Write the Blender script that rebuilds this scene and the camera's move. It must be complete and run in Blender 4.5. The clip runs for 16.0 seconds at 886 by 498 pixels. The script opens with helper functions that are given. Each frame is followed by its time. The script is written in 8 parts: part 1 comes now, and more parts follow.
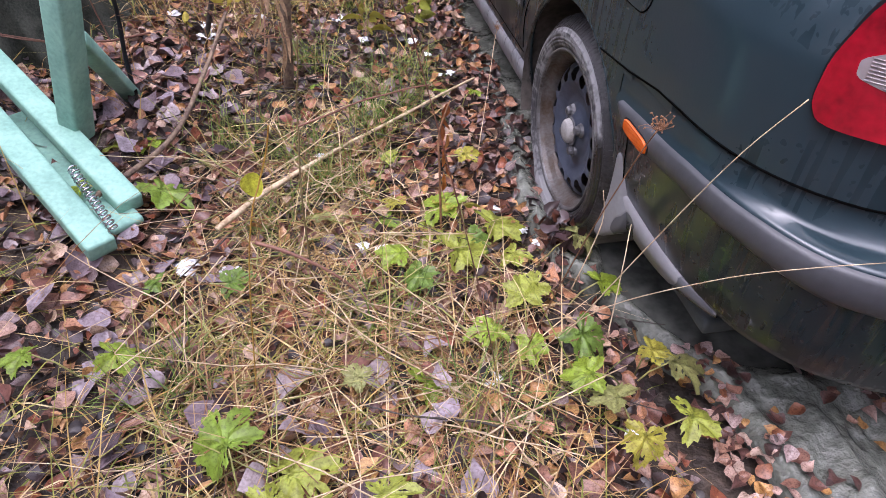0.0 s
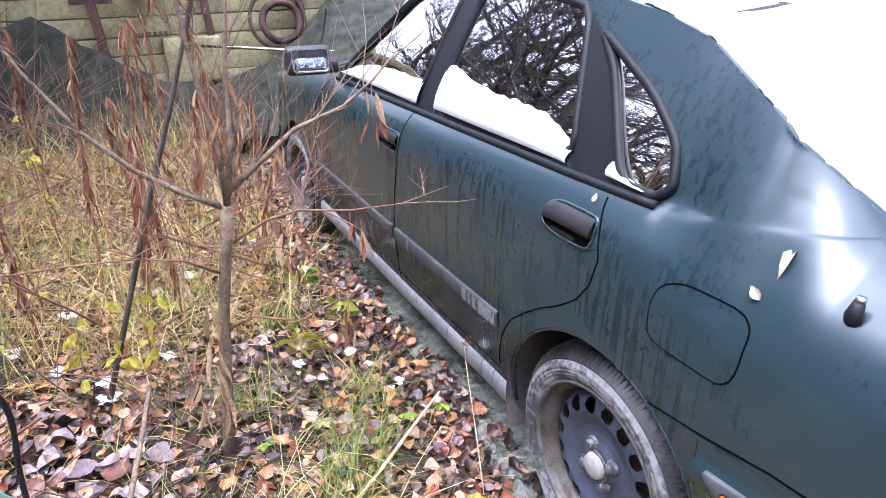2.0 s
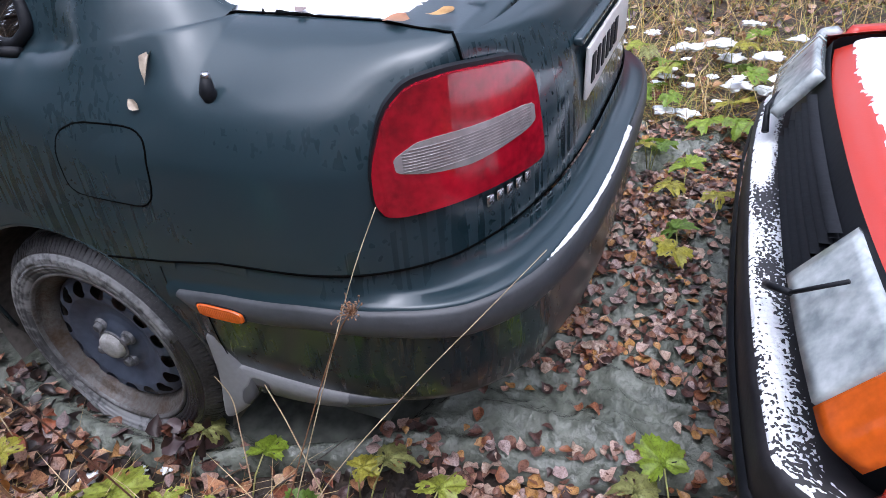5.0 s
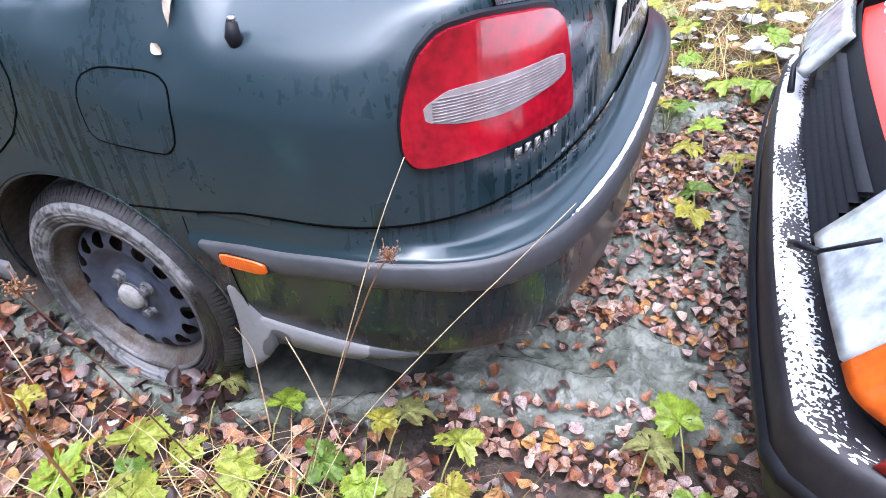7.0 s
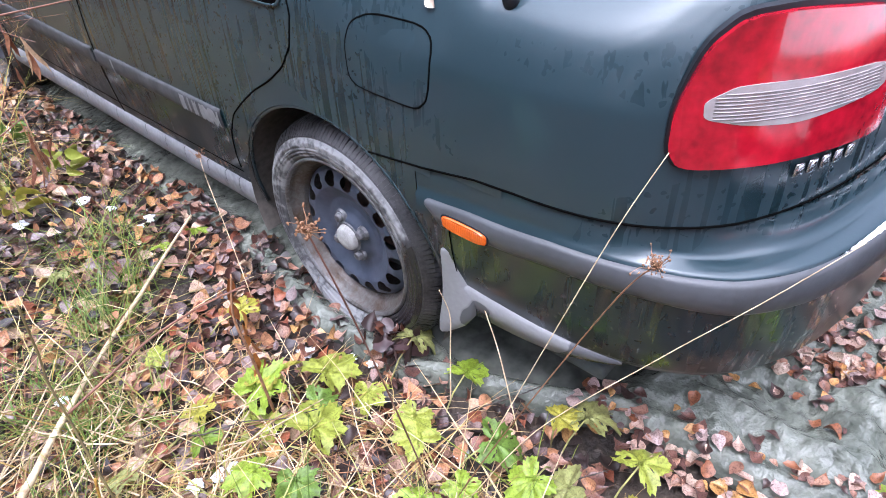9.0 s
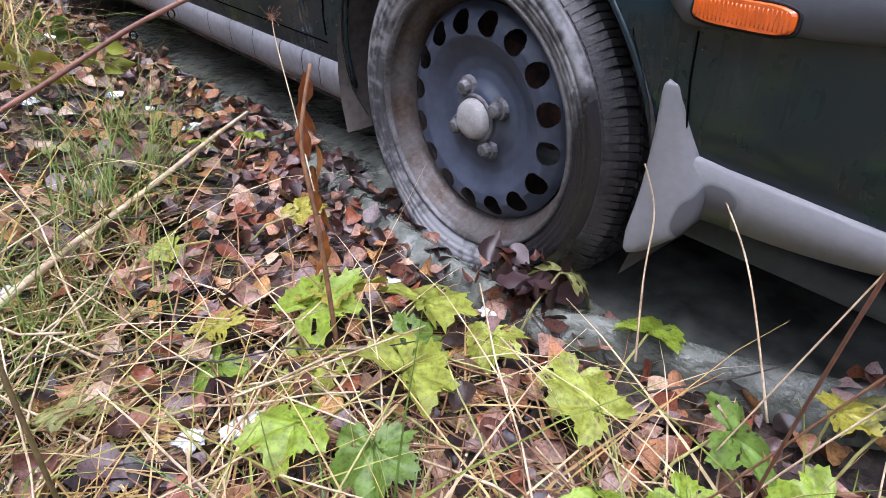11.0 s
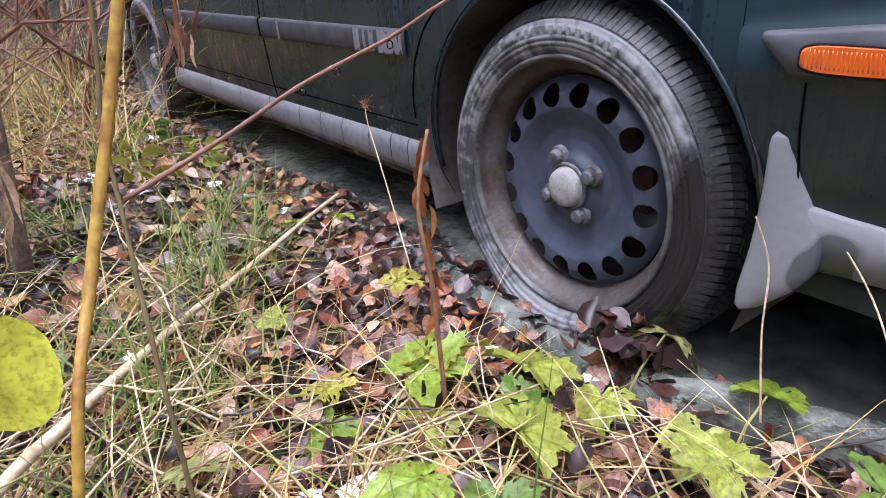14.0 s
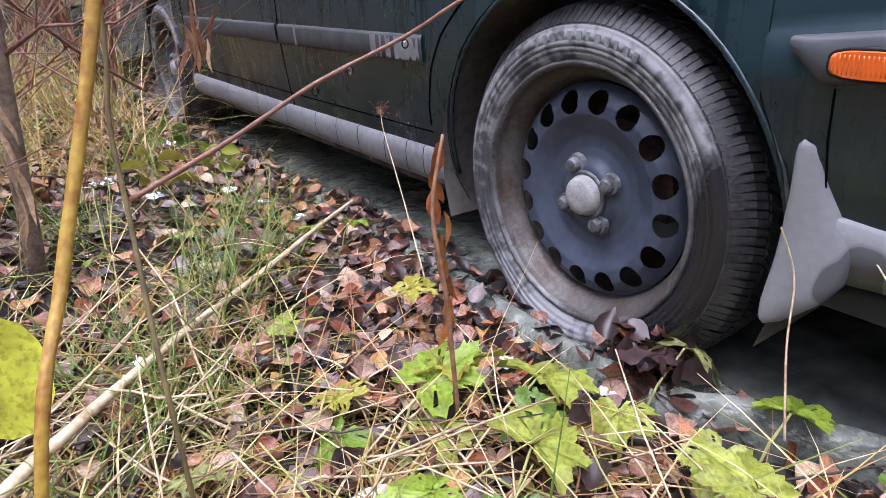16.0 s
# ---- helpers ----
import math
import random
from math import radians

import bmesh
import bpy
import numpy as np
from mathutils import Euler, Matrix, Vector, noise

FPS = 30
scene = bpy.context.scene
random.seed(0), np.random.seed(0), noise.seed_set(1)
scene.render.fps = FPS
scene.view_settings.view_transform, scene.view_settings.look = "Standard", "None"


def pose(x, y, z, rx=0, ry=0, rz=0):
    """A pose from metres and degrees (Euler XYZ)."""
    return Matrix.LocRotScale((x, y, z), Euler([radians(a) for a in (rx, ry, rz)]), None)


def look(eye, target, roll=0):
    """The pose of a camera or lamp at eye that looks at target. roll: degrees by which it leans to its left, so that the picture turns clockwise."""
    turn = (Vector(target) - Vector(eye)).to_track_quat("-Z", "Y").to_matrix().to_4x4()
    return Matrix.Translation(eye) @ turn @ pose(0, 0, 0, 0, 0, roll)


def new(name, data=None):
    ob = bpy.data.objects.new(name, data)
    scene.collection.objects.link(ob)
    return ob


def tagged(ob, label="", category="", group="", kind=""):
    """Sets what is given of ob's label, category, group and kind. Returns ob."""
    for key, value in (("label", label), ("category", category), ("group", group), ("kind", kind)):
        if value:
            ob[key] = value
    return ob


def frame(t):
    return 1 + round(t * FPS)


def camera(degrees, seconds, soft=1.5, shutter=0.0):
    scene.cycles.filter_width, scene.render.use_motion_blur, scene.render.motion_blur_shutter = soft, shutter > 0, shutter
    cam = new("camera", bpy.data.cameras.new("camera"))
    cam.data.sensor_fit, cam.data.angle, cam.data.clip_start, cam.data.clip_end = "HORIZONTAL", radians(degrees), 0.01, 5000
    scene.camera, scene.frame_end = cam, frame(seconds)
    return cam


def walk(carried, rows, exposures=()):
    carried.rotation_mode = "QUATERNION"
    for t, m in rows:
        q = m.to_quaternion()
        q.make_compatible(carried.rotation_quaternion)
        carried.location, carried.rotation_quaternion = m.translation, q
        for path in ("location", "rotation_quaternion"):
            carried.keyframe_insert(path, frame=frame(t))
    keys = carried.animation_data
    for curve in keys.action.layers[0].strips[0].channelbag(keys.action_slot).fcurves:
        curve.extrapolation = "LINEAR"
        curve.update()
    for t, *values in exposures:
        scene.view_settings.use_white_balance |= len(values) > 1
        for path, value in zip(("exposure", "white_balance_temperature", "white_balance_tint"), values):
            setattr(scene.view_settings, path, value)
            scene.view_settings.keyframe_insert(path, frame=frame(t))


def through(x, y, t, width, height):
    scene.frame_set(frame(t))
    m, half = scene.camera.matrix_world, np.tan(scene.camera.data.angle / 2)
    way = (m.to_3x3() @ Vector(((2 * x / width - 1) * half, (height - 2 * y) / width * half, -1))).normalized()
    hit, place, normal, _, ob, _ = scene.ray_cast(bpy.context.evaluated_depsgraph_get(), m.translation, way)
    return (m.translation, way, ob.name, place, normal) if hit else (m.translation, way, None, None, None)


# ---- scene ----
cam = camera(68.9, 16.0, soft=0.6)
PATH = [
    (0, (-1.465, -1.47, 1.234), (-1.16, -0.002, -0.09), 1.7),
    (0.5, (-1.385, -1.126, 1.262), (-0.976, 0.416, 0.056), 0.5),
    (1, (-1.379, -0.911, 1.328), (-0.949, 0.739, 0.281), -1.4),
    (1.5, (-1.604, -0.881, 1.357), (-0.997, 0.796, 0.451), 0.0),
    (2, (-1.698, -0.943, 1.446), (-0.877, 0.688, 0.63), -0.8),
    (2.5, (-1.707, -1.012, 1.473), (-0.745, 0.613, 0.814), -1.2),
    (3, (-1.68, -1.067, 1.456), (-0.674, 0.551, 0.847), -1.4),
    (3.5, (-1.642, -1.099, 1.421), (-0.504, 0.418, 0.786), -1.8),
    (4, (-1.594, -1.145, 1.389), (-0.181, 0.049, 0.628), -3.3),
    (4.5, (-1.572, -1.176, 1.343), (-0.072, -0.258, 0.39), -4.6),
    (5, (-1.56, -1.215, 1.31), (-0.05, -0.539, 0.187), -4.0),
    (5.2, (-1.56, -1.217, 1.308), (-0.052, -0.605, 0.145), -3.8),
    (7.3, (-1.592, -1.159, 1.29), (-0.179, -0.456, 0.061), -3.5),
    (7.5, (-1.601, -1.144, 1.291), (-0.226, -0.373, 0.06), -3.4),
    (8, (-1.614, -1.123, 1.289), (-0.345, -0.189, 0.057), -3.3),
    (8.5, (-1.62, -1.103, 1.29), (-0.429, -0.075, 0.055), -3.6),
    (9, (-1.576, -1.075, 1.268), (-0.453, 0.02, 0.027), -3.5),
    (9.2, (-1.592, -1.009, 1.251), (-0.566, 0.145, -0.019), -3.5),
    (11.3, (-1.531, -0.743, 0.662), (-0.335, 0.514, -0.333), 2.6),
    (11.5, (-1.535, -0.745, 0.666), (-0.275, 0.48, -0.289), 2.1),
    (12, (-1.556, -0.726, 0.655), (-0.288, 0.498, -0.29), 0.5),
    (12.5, (-1.585, -0.721, 0.669), (-0.348, 0.568, -0.229), -1.2),
    (13, (-1.603, -0.729, 0.668), (-0.474, 0.693, -0.172), -2.8),
    (13.5, (-1.604, -0.729, 0.663), (-0.515, 0.735, -0.158), -2.8),
    (14, (-1.606, -0.726, 0.661), (-0.529, 0.752, -0.149), -2.7),
    (14.5, (-1.604, -0.722, 0.66), (-0.534, 0.769, -0.135), -2.5),
    (15, (-1.602, -0.719, 0.659), (-0.541, 0.781, -0.132), -2.5),
    (15.5, (-1.602, -0.718, 0.658), (-0.547, 0.789, -0.127), -2.4),
    (16, (-1.597, -0.714, 0.652), (-0.549, 0.799, -0.13), -2.5),
]
EXPOSURES = [(0.0, 1.60, 6000, 30), (0.5, 1.76, 5800, 25), (1.0, 2.20, 5650, 19), (1.5, 2.50, 5650, 20), (2.0, 2.50, 5650, 22), (2.5, 2.25, 5650, 24), (3.0, 1.70, 5650, 24), (3.5, 0.90, 5650, 22), (4.0, 0.25, 5750, 22), (4.5, 0.12, 5750, 20), (5.0, 1.17, 5750, 18), (5.2, 1.38, 5750, 18), (7.3, 2.24, 5650, 20), (8.5, 2.31, 5650, 20), (9.2, 2.31, 5650, 20), (11.3, 1.78, 5700, 23), (12.0, 1.98, 5700, 23), (13.0, 1.93, 5700, 23), (16.0, 1.93, 5700, 23)]
walk(cam, [(t, look(eye, target, roll)) for t, eye, target, roll in PATH], EXPOSURES)

import collections

# ---- overcast daylight ----
world = bpy.data.worlds.new("overcast_sky")
scene.world = world
world.use_nodes = True
wn, wl = world.node_tree.nodes, world.node_tree.links
sky = wn.new("ShaderNodeTexSky")
sky.sky_type, sky.sun_disc = "NISHITA", False
sky.sun_elevation, sky.sun_rotation = radians(70), radians(250)
sky.dust_density, sky.air_density = 4.0, 1.0
grey = wn.new("ShaderNodeHueSaturation")
grey.inputs["Saturation"].default_value = 0.38
wl.new(sky.outputs[0], grey.inputs["Color"])
wl.new(grey.outputs[0], wn["Background"].inputs["Color"])
wn["Background"].inputs["Strength"].default_value = 0.16
sun = new("sun", bpy.data.lights.new("sun", "SUN"))
sun.data.energy, sun.data.angle, sun.data.color = 0.8, radians(80), (0.97, 0.99, 1.0)
sun.matrix_world = look((0, 0, 0), (0.22, 0.08, -1.0))


# ---- materials ----
def material(name, color, rough=0.6, metal=0.0, coat=0.0, vary=0.25, scale=6.0, fine=60.0, bump=0.15, spec=0.5, tint=None, coords="Object", dist=0.004):
    """A surface with broad stains, fine grain and relief. tint: the colour that the stains lean to."""
    m = bpy.data.materials.new(name)
    m.use_nodes = True
    n, l = m.node_tree.nodes, m.node_tree.links
    b = n["Principled BSDF"]
    b.inputs["Roughness"].default_value, b.inputs["Metallic"].default_value = rough, metal
    b.inputs["Coat Weight"].default_value, b.inputs["Specular IOR Level"].default_value = coat, spec
    b.inputs["Coat Roughness"].default_value = 0.08
    tc = n.new("ShaderNodeTexCoord")
    broad, grain = n.new("ShaderNodeTexNoise"), n.new("ShaderNodeTexNoise")
    for t, s, d in ((broad, scale, 4), (grain, fine, 6)):
        t.inputs["Scale"].default_value, t.inputs["Detail"].default_value = s, d
        l.new(tc.outputs[coords], t.inputs["Vector"])
    add = n.new("ShaderNodeMix")
    add.inputs[0].default_value = 0.4
    l.new(broad.outputs["Fac"], add.inputs[2])
    l.new(grain.outputs["Fac"], add.inputs[3])
    ramp = n.new("ShaderNodeValToRGB")
    lo = [c * (1 - vary) for c in color] if tint is None else tint
    ramp.color_ramp.elements[0].position, ramp.color_ramp.elements[1].position = 0.36, 0.64
    ramp.color_ramp.elements[0].color = (*lo, 1)
    ramp.color_ramp.elements[1].color = (*[min(1, c * (1 + vary * 0.6)) for c in color], 1)
    l.new(add.outputs[0], ramp.inputs[0])
    l.new(ramp.outputs[0], b.inputs["Base Color"])
    if bump:
        bp = n.new("ShaderNodeBump")
        bp.inputs["Strength"].default_value, bp.inputs["Distance"].default_value = bump, dist
        l.new(grain.outputs["Fac"], bp.inputs["Height"])
        l.new(bp.outputs[0], b.inputs["Normal"])
    return m


def island_material(name, colors, rough=0.6, by_object=False, through=0.0, bump=0.3, fine=120.0, spec=0.4, spotted=0.0):
    """One colour of the list for each separate piece, with blotches inside the piece."""
    m = bpy.data.materials.new(name)
    m.use_nodes = True
    n, l = m.node_tree.nodes, m.node_tree.links
    b = n["Principled BSDF"]
    b.inputs["Roughness"].default_value, b.inputs["Specular IOR Level"].default_value = rough, spec
    ramp = n.new("ShaderNodeValToRGB")
    ramp.color_ramp.interpolation = "CONSTANT"
    while len(ramp.color_ramp.elements) < len(colors):
        ramp.color_ramp.elements.new(0.5)
    for k, c in enumerate(colors):
        ramp.color_ramp.elements[k].position = k / len(colors)
        ramp.color_ramp.elements[k].color = (*c, 1)
    if by_object:
        l.new(n.new("ShaderNodeObjectInfo").outputs["Random"], ramp.inputs[0])
    else:
        l.new(n.new("ShaderNodeNewGeometry").outputs["Random Per Island"], ramp.inputs[0])
    tc, noise_tex = n.new("ShaderNodeTexCoord"), n.new("ShaderNodeTexNoise")
    noise_tex.inputs["Scale"].default_value, noise_tex.inputs["Detail"].default_value = fine, 5
    l.new(tc.outputs["Object"], noise_tex.inputs["Vector"])
    mul = n.new("ShaderNodeMix")
    mul.data_type, mul.blend_type = "RGBA", "MULTIPLY"
    mul.inputs[0].default_value = 0.75
    shade = n.new("ShaderNodeValToRGB")
    shade.color_ramp.elements[0].position, shade.color_ramp.elements[1].position = 0.3, 0.65
    shade.color_ramp.elements[0].color, shade.color_ramp.elements[1].color = (0.42, 0.38, 0.36, 1), (1.05, 1.05, 1.05, 1)
    l.new(noise_tex.outputs["Fac"], shade.inputs[0])
    spots, speckle = n.new("ShaderNodeTexNoise"), n.new("ShaderNodeValToRGB")
    spots.inputs["Scale"].default_value, spots.inputs["Detail"].default_value = fine * 3.7, 3
    l.new(tc.outputs["Object"], spots.inputs["Vector"])
    speckle.color_ramp.elements[0].position, speckle.color_ramp.elements[1].position = 0.34, 0.52
    speckle.color_ramp.elements[0].color, speckle.color_ramp.elements[1].color = (0.45, 0.38, 0.33, 1), (1.0, 1.0, 1.0, 1)
    l.new(spots.outputs["Fac"], speckle.inputs[0])
    both = n.new("ShaderNodeMix")
    both.data_type, both.blend_type = "RGBA", "MULTIPLY"
    both.inputs[0].default_value = spotted
    l.new(ramp.outputs[0], both.inputs[6])
    l.new(speckle.outputs[0], both.inputs[7])
    l.new(both.outputs[2], mul.inputs[6])
    l.new(shade.outputs[0], mul.inputs[7])
    l.new(mul.outputs[2], b.inputs["Base Color"])
    bp = n.new("ShaderNodeBump")
    bp.inputs["Strength"].default_value, bp.inputs["Distance"].default_value = bump, 0.002
    l.new(noise_tex.outputs["Fac"], bp.inputs["Height"])
    l.new(bp.outputs[0], b.inputs["Normal"])
    if through:
        tr, mx = n.new("ShaderNodeBsdfTranslucent"), n.new("ShaderNodeMixShader")
        mx.inputs[0].default_value = through
        l.new(mul.outputs[2], tr.inputs["Color"])
        l.new(b.outputs[0], mx.inputs[1])
        l.new(tr.outputs[0], mx.inputs[2])
        l.new(mx.outputs[0], n["Material Output"].inputs["Surface"])
    return m


def glass_material(name, color, alpha, rough=0.02):
    """A pane: clear or tinted, with the gloss of glass on it."""
    m = bpy.data.materials.new(name)
    m.use_nodes = True
    n, l = m.node_tree.nodes, m.node_tree.links
    n.remove(n["Principled BSDF"])
    gl, tr, mx, fr = n.new("ShaderNodeBsdfGlossy"), n.new("ShaderNodeBsdfTransparent"), n.new("ShaderNodeMixShader"), n.new("ShaderNodeFresnel")
    gl.inputs["Roughness"].default_value = rough
    tr.inputs["Color"].default_value = (*[c * alpha for c in color], 1)
    fr.inputs["IOR"].default_value = 1.55
    tc, wave, bp = n.new("ShaderNodeTexCoord"), n.new("ShaderNodeTexNoise"), n.new("ShaderNodeBump")
    wave.inputs["Scale"].default_value = 5.0
    bp.inputs["Strength"].default_value, bp.inputs["Distance"].default_value = 0.03, 0.01
    l.new(tc.outputs["Object"], wave.inputs["Vector"])
    l.new(wave.outputs["Fac"], bp.inputs["Height"])
    l.new(bp.outputs[0], gl.inputs["Normal"])
    l.new(fr.outputs[0], mx.inputs[0])
    l.new(tr.outputs[0], mx.inputs[1])
    l.new(gl.outputs[0], mx.inputs[2])
    l.new(mx.outputs[0], n["Material Output"].inputs["Surface"])
    return m


def paint_material(name, color, dirt, dirt_top, streaks=0.5, flake=0.0, dew=0.19):
    """Car paint under a film of water runs, with road dirt thickening towards the sills."""
    m = bpy.data.materials.new(name)
    m.use_nodes = True
    n, l = m.node_tree.nodes, m.node_tree.links
    b = n["Principled BSDF"]
    tc, sep = n.new("ShaderNodeTexCoord"), n.new("ShaderNodeSeparateXYZ")
    l.new(tc.outputs["Object"], sep.inputs[0])
    squash = n.new("ShaderNodeMapping")
    squash.inputs["Scale"].default_value = (60, 60, 0.9)
    l.new(tc.outputs["Object"], squash.inputs["Vector"])
    runs, blot, speck, drops = [n.new("ShaderNodeTexNoise") for _ in range(4)]
    runs.inputs["Scale"].default_value = 1.0
    l.new(squash.outputs[0], runs.inputs["Vector"])
    for t, s in ((blot, 9.0), (speck, 160.0), (drops, 75.0)):
        t.inputs["Scale"].default_value, t.inputs["Detail"].default_value = s, 5
        l.new(tc.outputs["Object"], t.inputs["Vector"])
    drops.inputs["Detail"].default_value = 1
    # dirt thrown up by the wheels: a band with a ragged upper limit
    low = n.new("ShaderNodeMapRange")
    low.inputs["From Min"].default_value, low.inputs["From Max"].default_value = dirt_top, dirt_top - 0.3
    l.new(sep.outputs["Z"], low.inputs["Value"])
    cut = n.new("ShaderNodeMapRange")
    cut.inputs["From Min"].default_value, cut.inputs["From Max"].default_value = 0.30, 0.62
    l.new(blot.outputs["Fac"], cut.inputs["Value"])
    mul = n.new("ShaderNodeMath")
    mul.operation = "MULTIPLY"
    l.new(low.outputs[0], mul.inputs[0])
    l.new(cut.outputs[0], mul.inputs[1])
    film = n.new("ShaderNodeMapRange")
    film.inputs["From Min"].default_value, film.inputs["From Max"].default_value = 0.5, 0.75
    film.inputs["To Max"].default_value = 0.05 * streaks
    l.new(runs.outputs["Fac"], film.inputs["Value"])
    amount = n.new("ShaderNodeMath")
    amount.operation = "ADD"
    amount.use_clamp = True
    l.new(mul.outputs[0], amount.inputs[0])
    l.new(film.outputs[0], amount.inputs[1])
    mix = n.new("ShaderNodeMix")
    mix.data_type = "RGBA"
    mix.inputs[6].default_value, mix.inputs[7].default_value = (*color, 1), (*dirt, 1)
    l.new(amount.outputs[0], mix.inputs[0])
    rough = n.new("ShaderNodeMapRange")
    rough.inputs["To Min"].default_value, rough.inputs["To Max"].default_value = 0.31, 0.85
    l.new(amount.outputs[0], rough.inputs["Value"])
    # trickles of water on the upright flanks, and drops in patches
    upright = n.new("ShaderNodeNewGeometry")
    facing = n.new("ShaderNodeSeparateXYZ")
    l.new(upright.outputs["Normal"], facing.inputs[0])
    steep = n.new("ShaderNodeMapRange")
    steep.inputs["From Min"].default_value, steep.inputs["From Max"].default_value = 0.55, 0.25
    l.new(facing.outputs["Z"], steep.inputs["Value"])
    patch = n.new("ShaderNodeTexNoise")
    patch.inputs["Scale"].default_value, patch.inputs["Detail"].default_value = 3.2, 2
    l.new(tc.outputs["Object"], patch.inputs["Vector"])
    zone = n.new("ShaderNodeMapRange")
    zone.inputs["From Min"].default_value, zone.inputs["From Max"].default_value = 0.40, 0.50
    l.new(patch.outputs["Fac"], zone.inputs["Value"])
    trickle = n.new("ShaderNodeMapRange")
    trickle.inputs["From Min"].default_value, trickle.inputs["From Max"].default_value = 0.545, 0.575
    l.new(runs.outputs["Fac"], trickle.inputs["Value"])
    drop = n.new("ShaderNodeMapRange")
    drop.inputs["From Min"].default_value, drop.inputs["From Max"].default_value = 0.64, 0.68
    l.new(drops.outputs["Fac"], drop.inputs["Value"])
    either = n.new("ShaderNodeMath")
    either.operation = "MAXIMUM"
    l.new(trickle.outputs[0], either.inputs[0])
    l.new(drop.outputs[0], either.inputs[1])
    zoned = n.new("ShaderNodeMath")
    zoned.operation = "MULTIPLY"
    l.new(either.outputs[0], zoned.inputs[0])
    l.new(zone.outputs[0], zoned.inputs[1])
    wet = n.new("ShaderNodeMath")
    wet.operation = "MULTIPLY"
    l.new(zoned.outputs[0], wet.inputs[0])
    l.new(steep.outputs[0], wet.inputs[1])
    # a dull film of dew, washed off where the water runs
    dry = n.new("ShaderNodeMapRange")
    dry.inputs["To Min"].default_value, dry.inputs["To Max"].default_value = dew, 0.0
    l.new(wet.outputs[0], dry.inputs["Value"])
    above = n.new("ShaderNodeMapRange")
    above.inputs["From Min"].default_value, above.inputs["From Max"].default_value = dirt_top, dirt_top + 0.12
    l.new(sep.outputs["Z"], above.inputs["Value"])
    film_up = n.new("ShaderNodeMath")
    film_up.operation = "MULTIPLY"
    l.new(dry.outputs[0], film_up.inputs[0])
    l.new(above.outputs[0], film_up.inputs[1])
    veil = n.new("ShaderNodeMix")
    veil.data_type = "RGBA"
    veil.inputs[7].default_value = (0.060 + 1.2 * color[0], 0.090 + 1.2 * color[1], 0.110 + 1.2 * color[2], 1)
    l.new(film_up.outputs[0], veil.inputs[0])
    l.new(mix.outputs[2], veil.inputs[6])
    l.new(veil.outputs[2], b.inputs["Base Color"])
    soak = n.new("ShaderNodeMapRange")
    soak.inputs["To Min"].default_value, soak.inputs["To Max"].default_value = 0.0, -0.26
    l.new(wet.outputs[0], soak.inputs["Value"])
    both = n.new("ShaderNodeMath")
    both.operation = "ADD"
    l.new(rough.outputs[0], both.inputs[0])
    l.new(soak.outputs[0], both.inputs[1])
    l.new(both.outputs[0], b.inputs["Roughness"])
    dull = n.new("ShaderNodeMapRange")
    dull.inputs["To Min"].default_value, dull.inputs["To Max"].default_value = 0.62, 0.05
    dull.inputs["From Max"].default_value = 0.6
    l.new(amount.outputs[0], dull.inputs["Value"])
    l.new(dull.outputs[0], b.inputs["Coat Weight"])
    b.inputs["Coat Roughness"].default_value = 0.12
    b.inputs["Metallic"].default_value = flake
    b.inputs["Specular IOR Level"].default_value = 0.3
    bp = n.new("ShaderNodeBump")
    bp.inputs["Strength"].default_value, bp.inputs["Distance"].default_value = 0.06, 0.002
    l.new(speck.outputs["Fac"], bp.inputs["Height"])
    l.new(bp.outputs[0], b.inputs["Normal"])
    return m


def wet_plastic(name, dry, wet):
    """Pale plastic with sharply bounded wet patches."""
    m = material(name, dry, 0.5, vary=0.12, scale=3, fine=90)
    n, l = m.node_tree.nodes, m.node_tree.links
    b = n["Principled BSDF"]
    old = b.inputs["Base Color"].links[0].from_socket
    tc, blot, cut = n.new("ShaderNodeTexCoord"), n.new("ShaderNodeTexNoise"), n.new("ShaderNodeMapRange")
    blot.inputs["Scale"].default_value, blot.inputs["Detail"].default_value = 6.5, 1.5
    cut.inputs["From Min"].default_value, cut.inputs["From Max"].default_value = 0.515, 0.535
    l.new(tc.outputs["Object"], blot.inputs["Vector"])
    l.new(blot.outputs["Fac"], cut.inputs["Value"])
    mix, gloss = n.new("ShaderNodeMix"), n.new("ShaderNodeMapRange")
    mix.data_type = "RGBA"
    mix.inputs[7].default_value = (*wet, 1)
    l.new(cut.outputs[0], mix.inputs[0])
    l.new(old, mix.inputs[6])
    l.new(mix.outputs[2], b.inputs["Base Color"])
    gloss.inputs["To Min"].default_value, gloss.inputs["To Max"].default_value = 0.5, 0.2
    l.new(cut.outputs[0], gloss.inputs["Value"])
    l.new(gloss.outputs[0], b.inputs["Roughness"])
    return m


